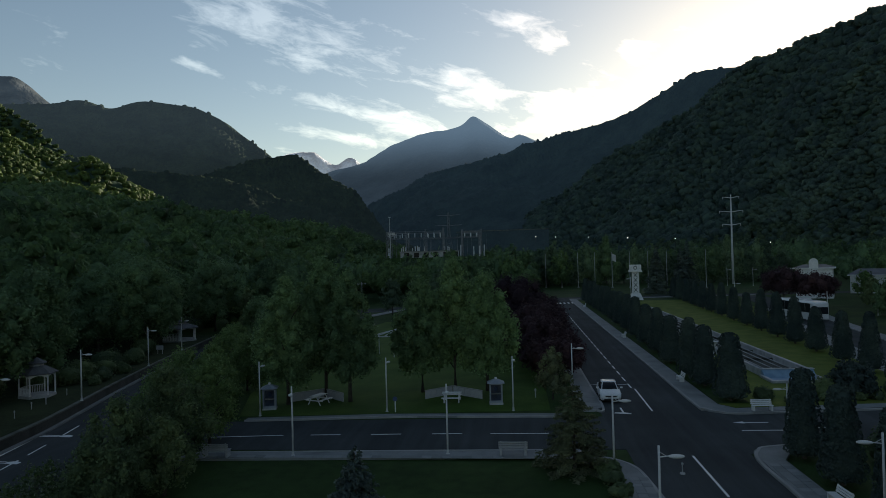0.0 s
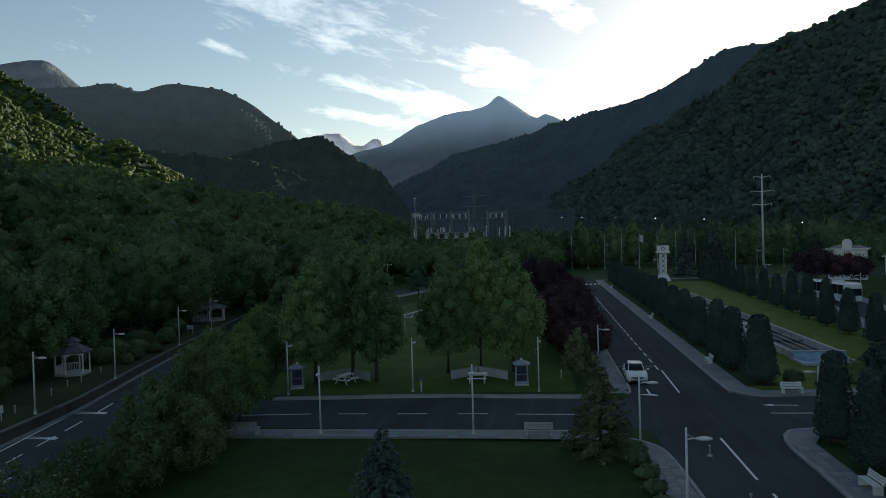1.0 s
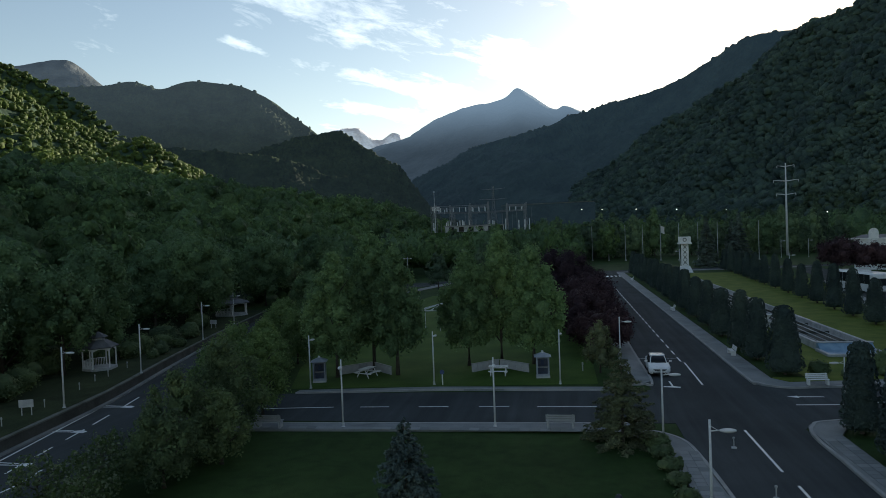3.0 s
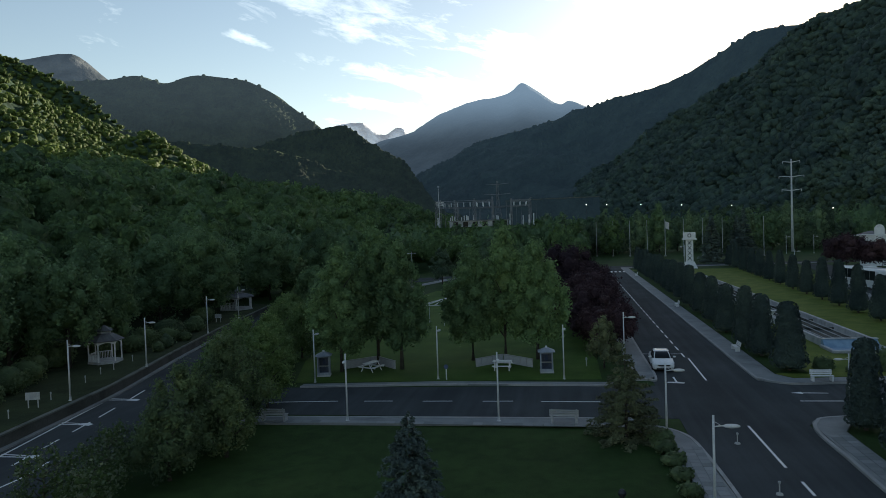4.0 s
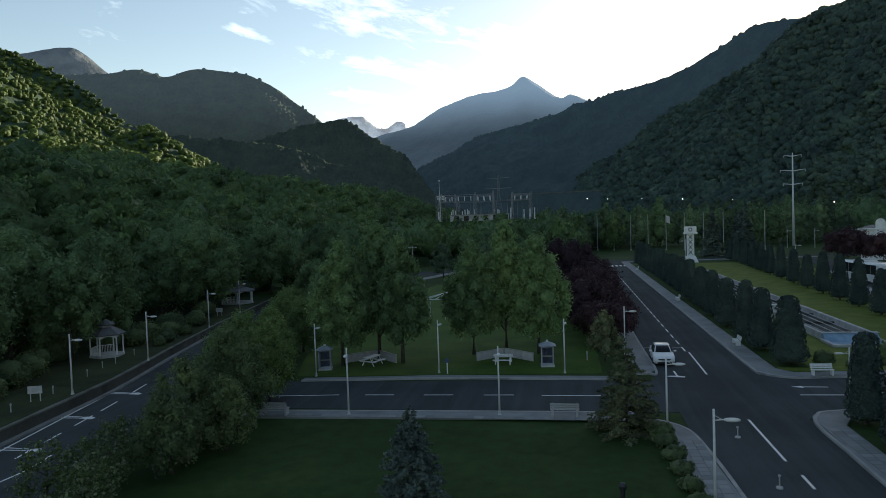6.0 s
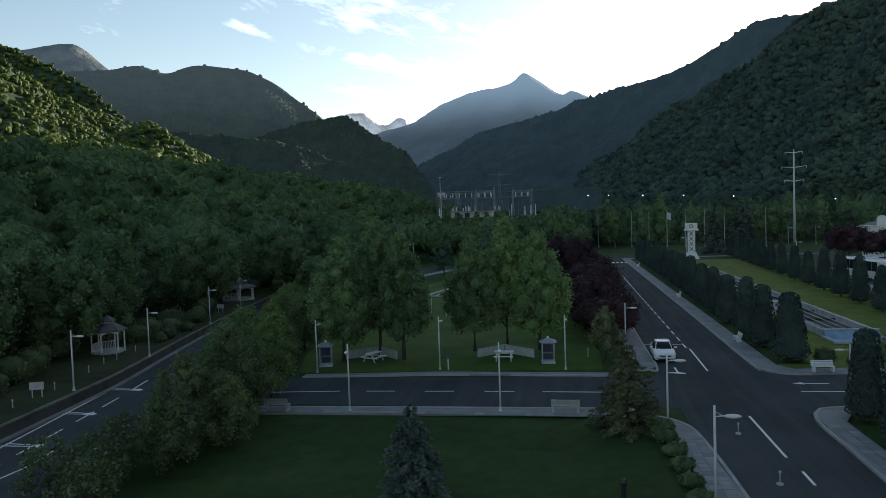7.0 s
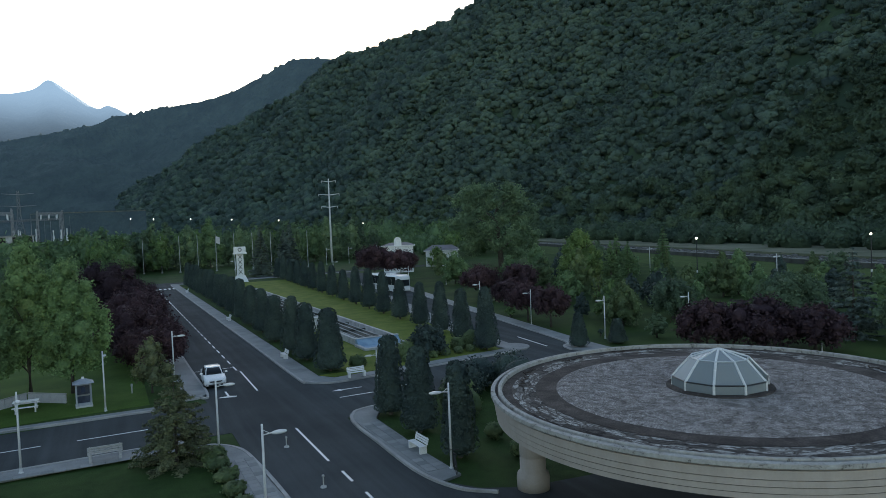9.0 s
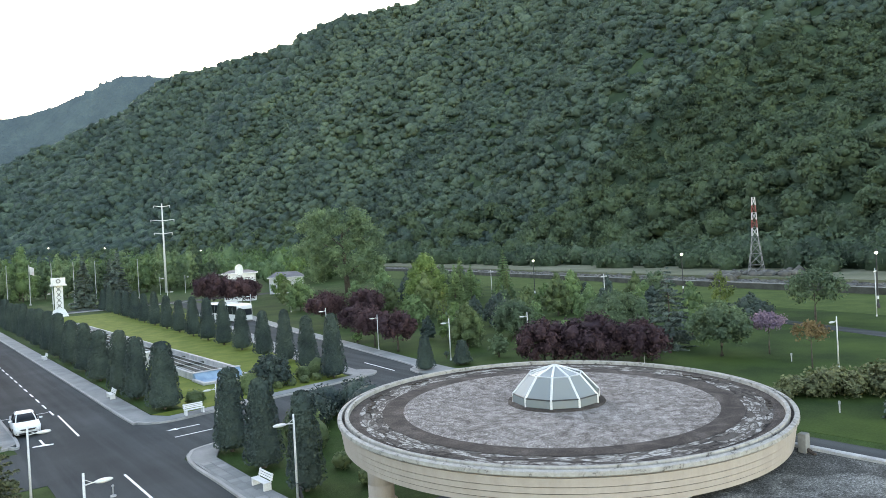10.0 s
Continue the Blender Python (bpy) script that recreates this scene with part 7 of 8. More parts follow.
# ---- houses beyond the road ----
def house(m, w, d, h, label, roof=1.2, gable=True):
    ob = thing("house", label, "house", m)
    part("wall", box(-w / 2, -d / 2, 0, w / 2, d / 2, h), M_WHITE, ob)
    part("roof", lofted([[(-w / 2 - 0.5, -d / 2 - 0.5, h), (w / 2 + 0.5, -d / 2 - 0.5, h), (w / 2 + 0.5, d / 2 + 0.5, h), (-w / 2 - 0.5, d / 2 + 0.5, h)],
                         [(-w / 2 + 1.6, -0.3, h + roof), (w / 2 - 1.6, -0.3, h + roof), (w / 2 - 1.6, 0.3, h + roof), (-w / 2 + 1.6, 0.3, h + roof)]]), M_ROOF_SLATE, ob, "grey slate roof")
    part("cornice", box(-w / 2 - 0.55, -d / 2 - 0.55, h - 0.25, w / 2 + 0.55, d / 2 + 0.55, h + 0.02, 0.04), M_WHITE, ob, "white projecting cornice")
    for k in range(int(w / 2.4)):
        x = -w / 2 + 1.2 + 2.4 * k
        wn = part("window", box(x - 0.5, -d / 2 - 0.05, 1.0, x + 0.5, -d / 2 + 0.03, 2.4), M_CAR_GLASS, ob)
        part("frame", box(x - 0.6, -d / 2 - 0.07, 2.4, x + 0.6, -d / 2 + 0.02, 2.5), M_DIM_WHITE, wn)
    if gable:
        bm = outline([(-0.95, h - 1.0)] + [(-0.95, h + 1.2)] + [(0.95 * math.cos(radians(a)), h + 1.2 + 1.0 * math.sin(radians(a))) for a in range(160, 0, -20)] + [(0.95, h + 1.2), (0.95, h - 1.0)], 0, 0.35)
        g = part("gable", bm, M_WHITE, ob, "rounded white gable")
        g.matrix_basis = pose(0, -d / 2 - 0.1, 0, 90)
    return ob


house(pose(69, 168, 0, 0, 0, -25), 7.6, 6, 7.0, "white house with a grey roof and a rounded gable", 0.7)
house(pose(88, 181, 0, 0, 0, -30), 9, 7, 4.6, "low white house with a grey roof", 1.4, False)
house(pose(222, 78, 6, 0, 0, -60), 9, 7, 4.5, "pale house at the mountain foot", 2.0, False)

# far viaduct or embankment line in the valley
# W_FAR gives the embankment the far slope's emitted haze
setting("far_embankment", strip([(-70, 885), (-52, 872), (-10, 862), (42, 858)], 6.0, -0.5, 41.2, 12), W_FAR, "wooded embankment across the valley floor", "embankment")
setting("far_parapet", strip([(-70, 885), (-52, 872), (-10, 862), (42, 858)], 6.3, 41.2, 42.2, 12), M_COPE_MOSS, "pale parapet of a road across the valley", "embankment")
setting("substation_mound", lofted([[(-75, 262, -0.1), (15, 268, -0.1), (25, 345, -0.1), (-90, 345, -0.1)], [(-66, 275, 11.5), (6, 279, 11.5), (14, 336, 11.5), (-80, 336, 11.5)]]), M_LAWN, "raised grassy ground under the substation", "ground")
house(pose(-165, 915, 40, 0, 0, 10), 12, 8, 6, "pale house far up the valley", 2.0, False).scale = (0.8, 0.8, 0.8)


# ---- trees of the park ----
def clipped_cone(m, height, radius, seed, tip=0.42, group="clipped cone trees", label="tall clipped dark green cone-shaped conifer"):
    """A conifer clipped to a blunt cone: dense short sprays over a solid core."""
    rng = np.random.default_rng(seed)
    ob = thing("clipped_tree", label, "clipped conifer", m, group)
    part("trunk", tube([(0, 0, 0), (0, 0, height * 0.5)], 0.12, 7), M_BARK, ob)
    zs = np.linspace(0.32, height, 15)

    def rad(z):
        u = (z - 0.32) / (height - 0.32)
        body = 1 - (1 - tip) * u
        low = np.minimum(1.0, 0.7 + 5.0 * u)
        return radius * body * low * np.sqrt(np.clip(1 - np.clip((u - 0.92) / 0.08, 0, 1) ** 2.2, 0, 1))
    core = lathe([(0.0, 0.32)] + [(max(0.02, float(rad(z)) * 0.85 - 0.03), float(z)) for z in zs], 18)
    for v in core.verts:
        k = 1 + 0.06 * noise.noise(v.co * 1.6 + Vector((seed, 0, 0)))
        v.co.x *= k; v.co.y *= k
    part("core", core, L_YEW, ob, smooth=True)
    n = int(640 * radius * height)
    z = 0.32 + (height - 0.32) * rng.uniform(0, 1, n) ** 0.85
    a = rng.uniform(0, 2 * math.pi, n)
    wob = 1 + 0.03 * np.sin(3 * a + seed) + 0.025 * np.sin(z * 3.1 + 2 * a) + rng.normal(size=n) * 0.025
    # tufts some hand's breadths wide, with hollows between them
    tuft = np.array([noise.noise((q * 2.7, w * 2.7, s * 3.6 + seed)) for q, w, s in zip(rad(z) * np.cos(a), rad(z) * np.sin(a), z)])
    r = rad(z) * wob + 0.09 * tuft
    keep = tuft > -0.22
    a, z, r = a[keep], z[keep], r[keep]
    n = len(a)
    c = np.stack([r * np.cos(a), r * np.sin(a), z], 1)
    nr = np.stack([np.cos(a), np.sin(a), np.full(n, 0.35)], 1) + rng.normal(size=(n, 3)) * 0.5
    v, f = cards(c, nr, 0.078, rng, 0.5, 0.7)
    part("foliage", mesh_of("foliage", v, f, L_YEW), None, ob)
    return ob


near = [clipped_cone(pose(15.95, 40.9, 0), 5.1, 1.15, 21, 0.44), clipped_cone(pose(16.0, 36.4, 0), 5.0, 1.17, 22, 0.44), clipped_cone(pose(15.95, 31.3, 0), 5.0, 1.02, 23, 0.46)]
lrow = [clipped_cone(pose(16.5, 55.9, 0.1), 5.3, 1.42, 31, 0.42), clipped_cone(pose(16.1, 61.9, 0.1), 5.3, 1.27, 32, 0.42)]
rc = random.Random(9)
for k in range(2, 16):
    c = copy_thing(lrow[1], pose(16.0 + min(0.7, 0.1 * (k - 2)) + rc.uniform(-0.1, 0.1), 59.0 + 7.75 * (k - 1) + rc.uniform(-0.3, 0.3), 0.1, 0, 0, 67 * k))
    c.scale = (rc.uniform(0.94, 1.06),) * 2 + (rc.uniform(0.94, 1.06),)
rrow = [clipped_cone(pose(31.6, 56.0, 0.1), 5.9, 1.3, 41, 0.34), clipped_cone(pose(32.3, 62.3, 0.1), 5.3, 1.25, 42, 0.34)]
for k in range(2, 17):
    y = 55.6 + 6.15 * k + 0.085 * k * k
    c = copy_thing(rrow[1 - (k % 5 == 0)], pose(32.1 + 0.056 * (y - 56.8), y + rc.uniform(-0.4, 0.4), 0.1, 0, 0, 71 * k))
    c.scale = (rc.uniform(0.9, 1.05),) * 2 + (rc.uniform(0.95, 1.12),)
for x, y, w, s in ((39.1, 51.9, 0.78, 0.62), (43.2, 51.4, 0.80, 0.45)):
    c = copy_thing(rrow[1], pose(x, y, 0.05)); c.scale = (w, w, s)

# the two groups of broad trees on the picnic lawn
PLANES = "broad green park tree with a full rounded crown"
for i, (x, y, h, b, r) in enumerate(((-19.0, 55.6, 10.9, 1.9, 3.0), (-16.6, 58.6, 12.4, 2.2, 3.3), (-14.0, 56.6, 11.2, 2.0, 2.8),
                                     (-8.4, 60.4, 10.6, 1.9, 3.0), (-5.6, 61.6, 12.2, 2.3, 3.0), (-2.7, 60.9, 10.7, 1.8, 3.3))):
    broad_tree("park_tree", PLANES, "tree", L_PLANE, pose(x, y, 0, 0, 0, 50 * i), h, b, r, 100 + i, 38.0, 0.115, 40, 0.15, taper=0.72, group="picnic lawn trees")
# purple trees along the boulevard
for i, (x, y, h, b, r) in enumerate(((3.4, 66.4, 4.4, 0.8, 3.4), (2.6, 73.0, 5.8, 1.0, 4.0), (2.6, 81, 6.6, 1.2, 4.2), (-0.2, 93, 9.6, 1.6, 5.0), (2.4, 91, 7.2, 1.4, 4.2), (2.6, 103, 6.6, 1.6, 3.6))):
    broad_tree("purple_tree", "purple-leaved plum tree beside the boulevard", "tree", L_PURPLE, pose(x, y, 0, 0, 0, 40 * i), h, b, r, 120 + i, 34.0, 0.105, 30, 0.14, group="purple trees")
for i, (x, y, h, b, r) in enumerate(((52.0, 93.5, 5.6, 2.0, 3.4), (56.0, 88.5, 6.0, 2.0, 3.2), (46.7, 76.4, 4.8, 1.7, 2.6), (44.9, 69.4, 4.8, 1.7, 2.6), (44.3, 63.8, 4.8, 1.7, 2.5), (48.0, 45.0, 4.6, 0.6, 3.0), (51.0, 41.8, 4.8, 0.6, 3.5), (53.7, 38.6, 4.2, 0.6, 2.8), (52.0, 141, 8.4, 3.0, 4.6), (57.0, 138, 7.2, 2.6, 4.2))):
    broad_tree("purple_tree", "dark purple-leaved tree in the park", "tree", L_PURPLE, pose(x, y, 0, 0, 0, 40 * i), h, b, r, 140 + i, 17.0, 0.15, 26, 0.12, group="purple trees")

conifer("pine", "young fluffy olive-green pine at the pavement corner", "pine tree", L_PINE, pose(3.0, 38.7, 0), 4.9, 2.25, 61, 13, 22, 0.085, 0.3, density=64, fall=0.74)
broad_tree("young_tree", "small dull green tree behind the pavement corner", "tree", L_PINE, pose(2.8, 57.2, 0), 4.6, 0.5, 1.6, 311, 46, 0.095, 16, 0.08, taper=0.7)
conifer("blue_spruce", "blue-grey spruce standing on the lawn", "spruce tree", L_SPRUCE, pose(-6.2, 25.6, 0), 4.8, 1.75, 62, 26, 20, 0.085, 0.2, density=44, fall=0.66)
conifer("blue_spruce", "blue-grey spruce in the park", "spruce tree", L_SPRUCE, pose(61.9, 40.6, 0), 8.2, 3.0, 63, 18, 14, 0.17)
conifer("blue_spruce", "dark blue spruce at the lawn's edge", "spruce tree", L_SPRUCE, pose(47.4, 14.2, 0), 6.0, 2.2, 64, 18, 14, 0.17)
for i, (x, y, h) in enumerate(((38, 192, 13), (47, 196, 14), (44, 190, 12), (81, 96, 9), (73, 88, 8), (88, 92, 10), (66, 70, 6))):
    conifer("spruce", "slim spruce among the park trees", "spruce tree", L_SPRUCE if i < 3 else L_CHESTNUT, pose(x, y, 0), h, h * 0.27, 70 + i, 22, 14, 0.42 if i < 3 else 0.24, density=16)


def ball_shrub(m, r, seed, leaf, label, sq=0.9, name="shrub", group=""):
    rng = np.random.default_rng(seed)
    ob = thing(name, label, "shrub", m, group)
    part("stem", tube([(0, 0, 0), (0, 0, r * 0.5)], 0.05, 6), M_BARK, ob)
    bl = [(0, 0, r * sq * 0.85, r, r, r * sq)] + [(r * 0.45 * math.cos(a), r * 0.45 * math.sin(a), r * sq * rng.uniform(0.6, 1.1), r * 0.6, r * 0.6, r * 0.55) for a in rng.uniform(0, 6.28, 3)]
    part("foliage", mesh_of("foliage", *crown(rng, bl, 50.0, 0.10, 0.82, 0.2), leaf), None, ob)
    return ob


for i, (x, y, r) in enumerate(((4.5, 38.0, 0.85), (4.6, 36.3, 0.72), (4.75, 34.5, 0.66), (4.8, 32.6, 0.64), (4.9, 30.7, 0.6), (4.95, 28.8, 0.6))):
    ball_shrub(pose(x + 0.15, y, 0), r * 0.8, 80 + i, L_THICKET, "low clipped dark green shrub along the pavement", 0.6, group="clipped shrubs")
broad_tree("garden_pine", "dense dark green dwarf pine in the garden bed", "shrub", L_YEW, pose(26.2, 57.6, 0.05), 3.0, 0.2, 2.2, 401, 34, 0.12, 26, 0.08, core=0.5, taper=0.5)
for i, (x, y, r) in enumerate(((29.5, 57.8, 0.7), (31.0, 58.2, 0.8), (24.0, 57.2, 0.9), (18.8, 55.6, 0.7), (20.2, 40.0, 1.1), (24.0, 44.0, 1.2), (22.0, 42.0, 1.3), (26.5, 43.6, 1.3), (25.5, 41, 1.2), (19.6, 37.6, 0.9), (18.6, 29.8, 0.5), (19.0, 33.0, 0.5))):
    ball_shrub(pose(x, y, 0.05), r, 90 + i, L_YEW if i in (5, 6, 7, 8) else L_THICKET, "rounded green garden shrub", 0.95)
for i in range(9):
    ball_shrub(pose(20.6 + 1.35 * i, 55.2 + 0.16 * i, 0.1), 0.42, 200 + i, L_THICKET, "low hedge bush edging the garden", 0.8, group="garden hedge")

# thicket between the lawn and the lower road
for i, (x, y, h, b, r) in enumerate(((-20.2, 37.8, 6.5, 0.6, 2.6), (-21.2, 34.4, 5.4, 0.4, 2.3), (-20.6, 43.6, 6.0, 0.5, 2.0), (-22.6, 41.0, 5.9, 0.5, 2.3), (-19.8, 30.5, 4.4, 0.4, 2.2), (-24.2, 46.6, 5.9, 0.5, 2.4), (-25.8, 50.8, 5.8, 0.5, 2.3), (-18.6, 34.0, 4.4, 0.4, 1.7), (-24.0, 52.6, 5.0, 0.4, 2.0), (-26.4, 57.0, 5.2, 0.4, 2.2), (-25.2, 61.5, 5.4, 0.4, 2.2), (-29.0, 66.0, 5.0, 0.4, 2.4), (-31.5, 72.5, 5.0, 0.4, 2.6), (-34.0, 80.0, 5.0, 0.4, 2.8)
                                     )):
    x += 0.3
    broad_tree("thicket_tree", "low bushy green tree in the thicket by the lower road", "tree", L_THICKET if i in (0, 1, 4, 7) else L_SHRUB, pose(x, y, 0, 0, 0, 33 * i), h, b, r, 160 + i, 46.0, 0.082, 22, 0.10, group="thicket", taper=0.5, core=0.35)
for i, (x, y, h, r) in enumerate(((-22.2, 29.6, 3.2, 1.7), (-23.0, 26.4, 3.2, 1.7), (-20.8, 26.6, 3.3, 1.7), (-23.6, 32.6, 2.4, 1.3), (-19.6, 24.6, 3.0, 1.6))):
    broad_tree("flowering_bush", "pale-flecked flowering bush beside the lower road", "shrub", L_FLOWER, pose(x, y, 0, 0, 0, 33 * i), h, 0.15, r, 180 + i, 26.0, 0.075, 18, 0.06, group="thicket", taper=0.4, core=0.15)

# single trees of the eastern park
PK = "green park tree on the lawn"
big = thing("chestnut_tree", "tall spreading green tree above the park", "tree", pose(92.5, 155.0, 0))
big.scale = (1.12, 1.12, 1.1)
rb = np.random.default_rng(301)
part("trunk", limbs(rb, 21.0, 5.0, 10.0, 0.6, 9, -1.0), M_BARK, big, smooth=True)
lobes = []
for k in range(58):
    # lobes on a wide, lopsided dome, lower towards one side
    a, u = 2.4 * k, (k + 0.5) / 58
    z = 3.6 + 15.5 * u
    w = 10.0 * math.sqrt(max(0.05, 1 - ((z - 9.5) / 11.5) ** 2)) * rb.uniform(0.5, 1.0)
    q = rb.uniform(1.5, 2.6)
    lobes.append((w * math.cos(a) - 1.2, w * math.sin(a), z - 0.12 * w * math.cos(a), q, q, q * 0.8))
part("crown", mesh_of("crown", *crown(rb, lobes, 9.0, 0.24, 0.42, 0.6), L_ROW), None, big)
broad_tree("park_tree", "leafy green tree with a short trunk on the lawn", "tree", L_LIME, pose(60.4, 34.2, 0), 5.3, 1.5, 3.1, 302, 24, 0.15, 26, taper=0.5)
broad_tree("judas_tree", "pink-blossomed slender tree on the lawn", "tree", L_PINK, pose(63.6, 31.3, 0), 4.1, 2.5, 2.1, 303, 17, 0.13, 16, 0.07, core=0.15, taper=0.5)
broad_tree("bronze_tree", "bronze-leaved slender tree on the lawn", "tree", L_ORANGE, pose(59.2, 25.6, 0), 4.2, 2.5, 1.8, 304, 14, 0.13, 14, 0.06, core=0.15, taper=0.5)
broad_tree("park_tree", "thin-crowned tree beside the park path", "tree", L_LIME, pose(87.0, 37.0, 0), 7.0, 2.6, 3.4, 305, 8, 0.2, 22, 0.12, core=0.15)
broad_tree("park_tree", "broad leafy tree behind the purple hedge trees", "tree", L_LIME, pose(66.5, 50.6, 0), 5.6, 0.8, 3.9, 306, 18, 0.16, 30, taper=0.4)
broad_tree("young_tree", "pale green tree in the park", "tree", L_LIME, pose(91.3, 62.0, 0), 6.4, 0.8, 2.7, 307, 10, 0.2, 16)
broad_tree("willow_tree", "drooping grey-green tree in the park", "tree", L_LIME, pose(59.0, 60.2, 0), 5.0, 0.5, 3.0, 308, 14, 0.17, 24, taper=0.35)
broad_tree("pine", "dark bushy pine in the park", "pine tree", L_THICKET, pose(50.6, 59.2, 0), 5.2, 0.3, 2.3, 309, 18, 0.15, 24, taper=0.6)
broad_tree("olive_tree", "tall olive-green tree in the park", "tree", L_SHRUB, pose(74.5, 98.0, 0), 10.6, 0.8, 4.3, 310, 7, 0.26, 34, 0.2, taper=0.6)
for i, (x, y, h, r) in enumerate(((59.5, 74.4, 6.2, 1.2), (98.6, 55.6, 5.6, 2.2))):
    broad_tree("young_tree", "slim yellow-green young tree", "tree", L_YELLOW, pose(x, y, 0), h, 1.0, r, 312 + i, 10, 0.17, 14, 0.07, core=0.1, taper=0.7, group="young trees")
# rounded thujas
for i, (x, y, h, r) in enumerate(((75.5, 113.2, 7.6, 2.5), (76.5, 106.0, 6.8, 2.2), (67.2, 88.6, 7.2, 2.0), (74.7, 89.4, 6.6, 1.7), (51.9, 68.1, 3.0, 0.9), (78.6, 70.6, 6.4, 2.0), (82.4, 71.2, 6.6, 1.9), (90.2, 70.3, 5.2, 1.4), (95.2, 68.6, 5.4, 1.8), (70.2, 43.2, 6.0, 1.8), (85.2, 44.1, 3.4, 2.6), (86.6, 74.0, 6.0, 1.8), (73.0, 60.0, 5.4, 1.7))):
    broad_tree("thuja", "dense dark green thuja with a rounded cone shape", "conifer", (L_CHESTNUT, L_YEW, L_THICKET)[i % 3], pose(x, y, 0, 0, 0, 53 * i), h * 1.06, 0.2, r * 1.22, 840 + i, 12, 0.17, 24, 0.1, core=0.62, taper=0.85, group="park thujas")
rp = random.Random(31)
spots = [(69, 66), (62, 78), (64, 88), (70, 80), (58, 104), (66, 108), (84, 110), (90, 120), (96, 112), (104, 130), (62, 122), (68, 140), (75, 62), (83, 57), (78, 82), (88, 62), (66, 97), (80, 168), (72, 175), (80, 100), (90, 104), (86, 84), (52.5, 63.5), (64, 68), (48.2, 51.5), (53, 53), (57, 55.5), (45.4, 74.2), (44.6, 55.6), (62, 50), (70, 56), (74, 48), (77, 55), (81, 64), (66, 46.5), (60, 53), (79, 47), (92, 56), (68, 74), (56, 68), (60, 82), (71, 70), (84, 78), (94, 78)]
for i, (x, y) in enumerate(spots):
    h = (rp.uniform(3.4, 5.2) if y > 56 else rp.uniform(1.6, 2.6) if i < 27 else rp.uniform(2.2, 3.6)) * (0.36 if 26 < i < 29 else 1.0) * (1.5 if y > 95 else 1.0)
    broad_tree("park_tree" if h > 2.7 else "park_bush", PK if h > 2.7 else "low green bush among the park trees", "tree" if h > 2.7 else "shrub", (L_CHESTNUT, L_THICKET, L_FOREST, L_YEW, L_LIME)[i % 5], pose(x, y, 0, 0, 0, 37 * i), h, 0.3, h * rp.uniform(0.38, 0.5), 320 + i, 11.0 if y < 60 else 6.0, 0.17 if y < 60 else 0.25, 18, 0.1, taper=rp.choice((0.25, 0.55, 0.8)), group="eastern park trees")
for i, (x, y, h, r) in enumerate(((51.2, 20.6, 2.0, 2.3), (49.2, 22.4, 1.5, 1.5), (53.2, 18.0, 2.4, 2.2), (46.8, 22.6, 1.0, 1.0))):
    broad_tree("spreading_bush", "low spreading olive-green bush on the sloping lawn", "shrub", L_PINE, pose(x, y, 0, 0, 0, 50 * i), h, 0.1, r, 800 + i, 24, 0.13, 22, 0.06, core=0.4, taper=0.3, group="lawn bushes")
for i, (x, y, r) in enumerate(((63, 20, 1.2), (44.5, 33, 0.8))):
    ball_shrub(pose(x, y, 0), r, 400 + i, L_SHRUB, "low spreading bush on the sloping lawn", 0.6)

# trees at the edge of the woods, behind the gazebos
for i, (x, y, h, b, r) in enumerate(((-42.6, 52.6, 9.5, 2.4, 3.3), (-44.5, 42, 12, 1.6, 5.0), (-47, 51, 12, 1.2, 4.6), (-46.5, 62, 11.5, 0.8, 4.4), (-50, 78, 11, 1.5, 4.6), (-46, 82, 12.5, 2.5, 5.0), (-54, 93, 13, 2, 5.2), (-48, 106, 12, 2, 5), (-43, 118, 12, 2, 5), (-52, 30, 13, 2, 5), (-50, 88, 9, 0.8, 4.0), (-38, 100, 7, 0.8, 3.2), (-27, 76, 8, 0.8, 3.0), (-27, 90, 9, 1.2, 3.4))):
    broad_tree("wood_edge_tree", "tall dark green tree at the edge of the wood", "tree", L_CHESTNUT, pose(x, y, 0.9 if x < -42 else 0.0, 0, 0, 29 * i), h, b, r, 500 + i, 15.0, 0.155, 30, 0.2, M_PALE_BARK if i == 5 else None, group="wood edge trees")

# woods behind the boulevard, riverside belt
POP = "pointed young green tree in the row behind the boulevard"
rq = random.Random(77)
for i in range(30):
    x = -8 + 4.0 * (i % 15) * 1.75 + rq.uniform(-1.5, 1.5)
    y = (252 if i < 15 else 264) + rq.uniform(-3, 3) - 0.12 * max(0, x - 60)
    h = rq.uniform(12.5, 18.0)
    broad_tree("row_tree", POP, "tree", (L_ROW, L_CHESTNUT, L_ROW, L_ROW, L_LIME)[i % 5], pose(x, y, 0, 0, 0, 37 * i), h, 0.8, h * rq.uniform(0.24, 0.32), 700 + i, 5.5, 0.33, 16, 0.16, taper=rq.uniform(0.55, 0.85), group="row trees")
for i in range(30):
    x, y = ((rq.uniform(-42, -23), rq.uniform(104, 140)) if i < 14 else (rq.uniform(-24, -6), rq.uniform(128, 165)) if i < 24 else (rq.uniform(-6, 2), rq.uniform(120, 165)))
    if -0.25 < x / y < -0.15:
        x -= 0.13 * y
    h = rq.uniform(5.5, 9.0)
    broad_tree("wood_tree", "green tree among the valley woods behind the lawn", "tree", (L_CHESTNUT, L_FOREST, L_THICKET)[i % 3], pose(x, y, 0, 0, 0, 37 * i), h, 0.9, h * rq.uniform(0.3, 0.4), 760 + i, 5.5, 0.28, 16, 0.14, taper=rq.uniform(0.35, 0.75), group="wood trees")
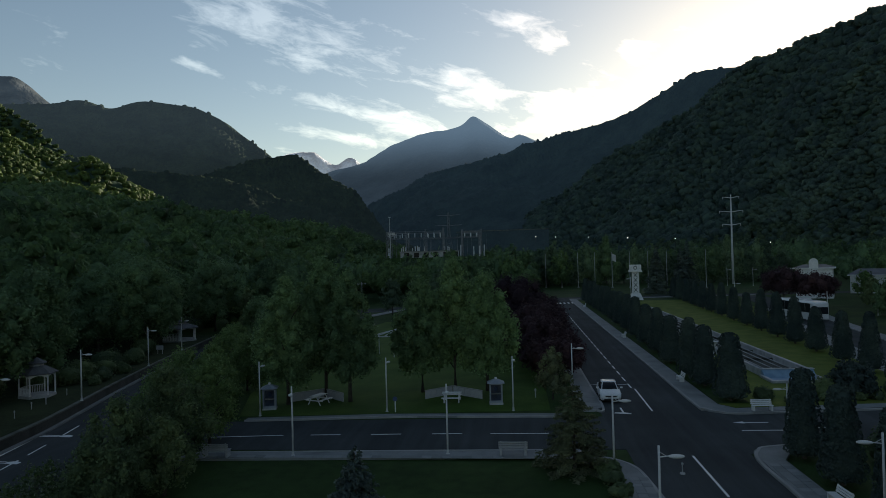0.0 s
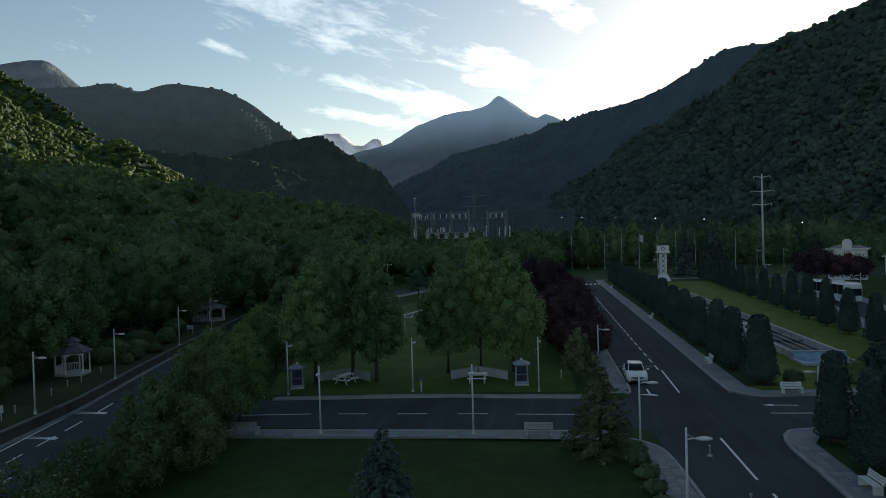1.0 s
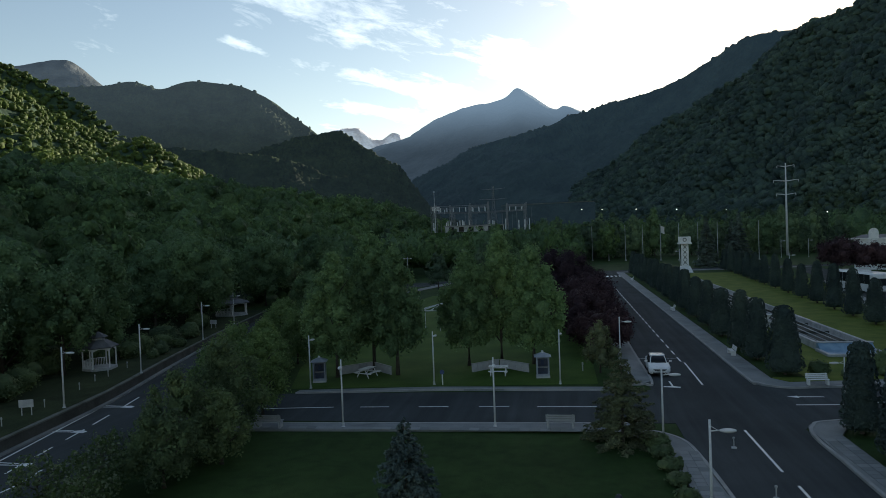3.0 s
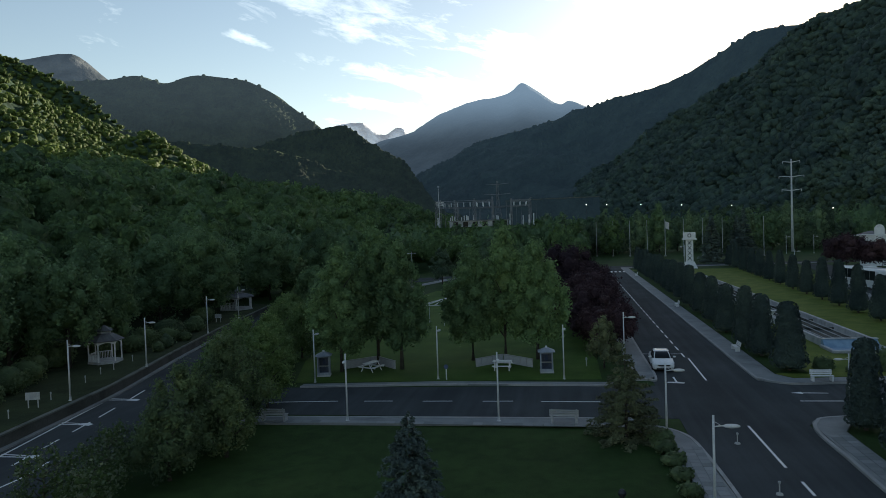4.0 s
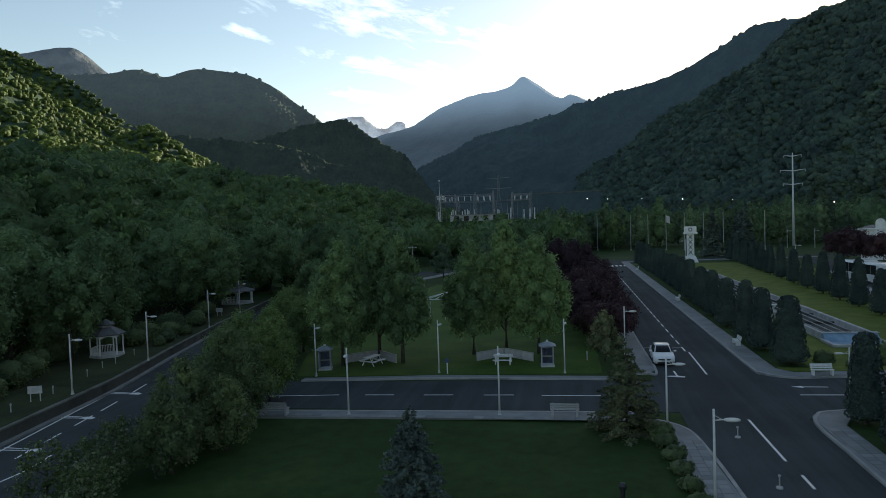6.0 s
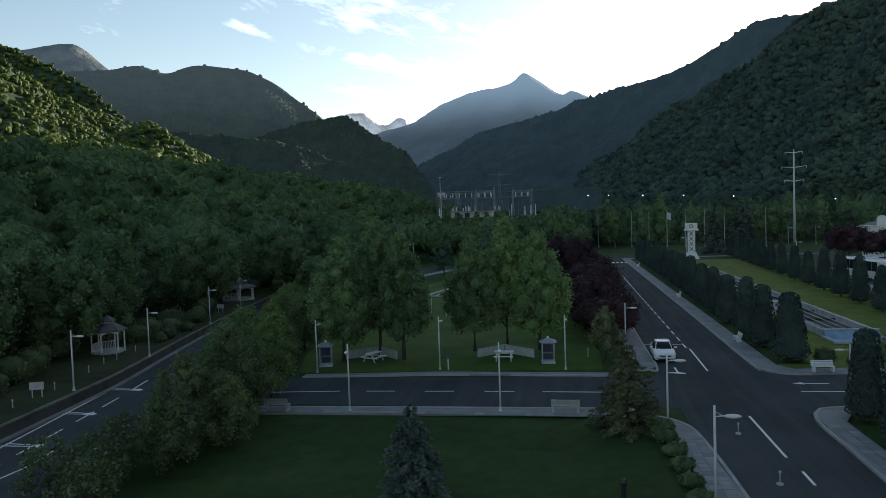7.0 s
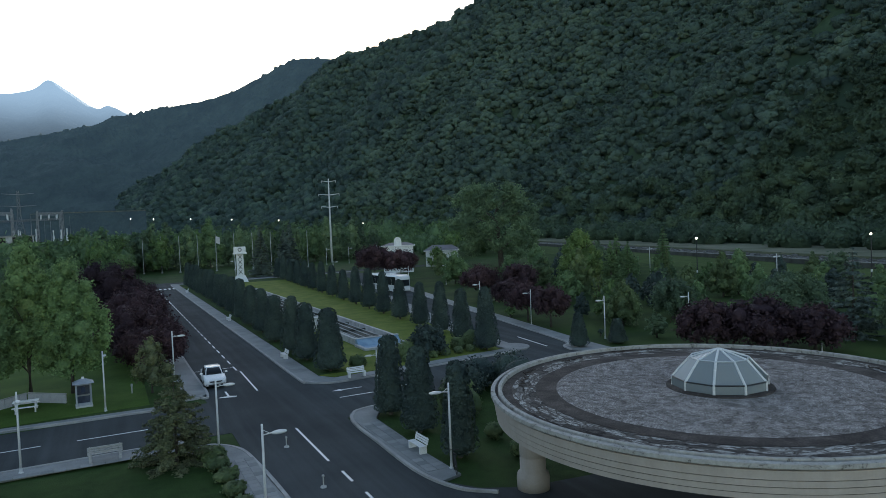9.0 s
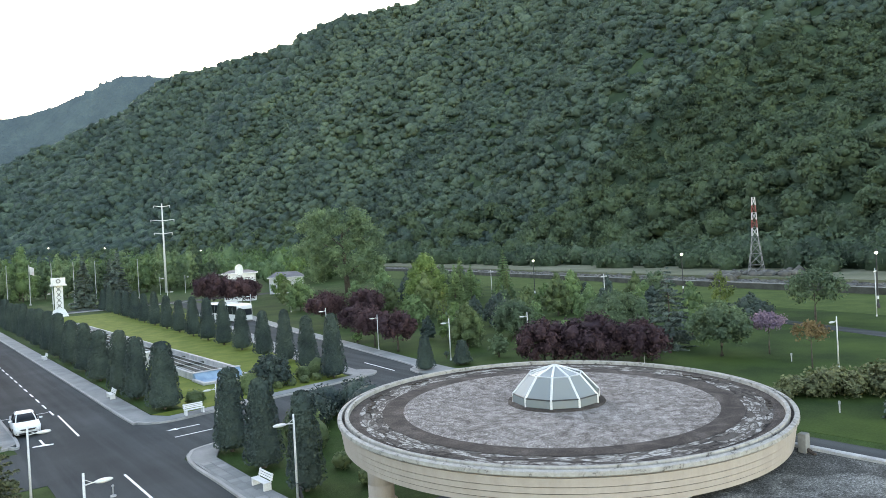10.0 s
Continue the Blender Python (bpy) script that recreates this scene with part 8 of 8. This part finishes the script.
for i in range(22):
    x, y = -66 + 4.1 * i + rq.uniform(-1.2, 1.2), (258, 248, 238)[i % 3] + rq.uniform(-3, 3)
    h = rq.uniform(11.8, 15.0) + (2.0 if x < -52 else 0.0)
    broad_tree("valley_tree", "broad grey-green tree in front of the substation", "tree", (L_CHESTNUT, L_LIME, L_FOREST)[i % 3], pose(x, y, 0, 0, 0, 41 * i), h, 1.0, h * rq.uniform(0.3, 0.38), 860 + i, 3.0, 0.42, 14, 0.2, taper=rq.uniform(0.3, 0.6), group="valley trees")
for i, (x, y, h, r) in enumerate(((-17.5, 146, 7.5, 2.6), (-10.0, 152, 6.0, 2.4), (-21.5, 150, 8.5, 2.8), (-14.2, 158, 6.8, 2.6), (-25.5, 141, 8.0, 2.9), (-8.0, 166, 7.5, 2.8), (-18.5, 170, 9.5, 3.2))):
    broad_tree("round_tree", "round pale green tree beside the woods road", "tree", (L_LIME, L_CHESTNUT)[i % 2], pose(x, y, 0, 0, 0, 61 * i), h, 1.2, r, 900 + i, 9.0, 0.2, 16, 0.12, taper=0.5, group="woods road trees")
rw = np.random.default_rng(17)
pts = []
for x0, x1, y0, y1, n in ((-75, -42, 112, 130, 20), (-75, -30, 165, 262, 110), (-30, 5, 190, 262, 55), (5, 100, 266, 300, 50), (95, 150, 215, 300, 60), (-20, 60, 360, 520, 110), (60, 200, 300, 480, 150)):
    pts.append(np.column_stack([rw.uniform(x0, x1, n), rw.uniform(y0, y1, n), np.zeros(n)]))
pts = np.concatenate(pts)
rad = rw.uniform(1.6, 4.2, len(pts)) * (1 + 0.25 * (pts[:, 1] > 290))
pts[:, 2] = rad * 1.4 + 0.4
half = rw.random(len(pts)) < 0.5
tagged(new("park_woods", scatter_crowns("park_woods", pts[half], rad[half], L_CHESTNUT, rw, 1, 150, 0.155, 1.5)), "green woods behind the end of the boulevard", "woods", kind="stuff")
tagged(new("dark_woods", scatter_crowns("dark_woods", pts[~half], rad[~half], L_FOREST, rw, 1, 150, 0.17, 1.25)), "darker green trees among the valley woods", "woods", kind="stuff")
far = spline([(x + 42, y + 8) for x, y in RIVER], 300)
k = rw.integers(0, 300, 330)
pb = np.column_stack([far[k, 0] + rw.uniform(-6, 22, 330), far[k, 1] + rw.uniform(-3, 3, 330), np.zeros(330)])
rad = rw.uniform(3.0, 6.2, len(pb))
pb[:, 2] = rad * 0.62
tagged(new("riverside_woods", scatter_crowns("riverside_woods", pb, rad, L_BANK, rw, 1, 170, 0.13, 1.05)), "yellow-green belt of trees along the far river bank", "woods", kind="stuff")

# undergrowth at the foot of the wood
for i, (x, y, r) in enumerate(((-43.5, 49.5, 1.2), (-44.5, 53.5, 1.4), (-43.8, 58.5, 1.3), (-41.8, 60.5, 1.1), (-42.6, 63.5, 1.3), (-41.5, 66.0, 1.0), (-43.4, 69.5, 1.4), (-42.5, 73.0, 1.1), (-39.6, 62.5, 0.8), (-38.8, 39.5, 1.2), (-40.5, 43.5, 1.3), (-41.6, 46.6, 1.2), (-39.8, 35.5, 1.4), (-45.4, 80.0, 1.4), (-40.2, 66.8, 0.7), (-39.2, 60.4, 0.6))):
    ball_shrub(pose(x, y, 0.88), r, 600 + i, L_THICKET, "dark green undergrowth bush at the wood's edge", 0.8, group="undergrowth")

# slim evergreens of the eastern park
for i, (x, y, h, r) in enumerate(((73.6, 84.6, 8.0, 1.0), (81.8, 84.7, 6.6, 1.0), (92, 96, 9.5, 1.5), (86, 90, 7.5, 1.1))):
    conifer("evergreen", "slim dark evergreen in the park", "conifer", L_THICKET if i % 3 else L_FOREST, pose(x, y, 0), h, r, 640 + i, 20, 13, 0.2, 0.1, density=18)
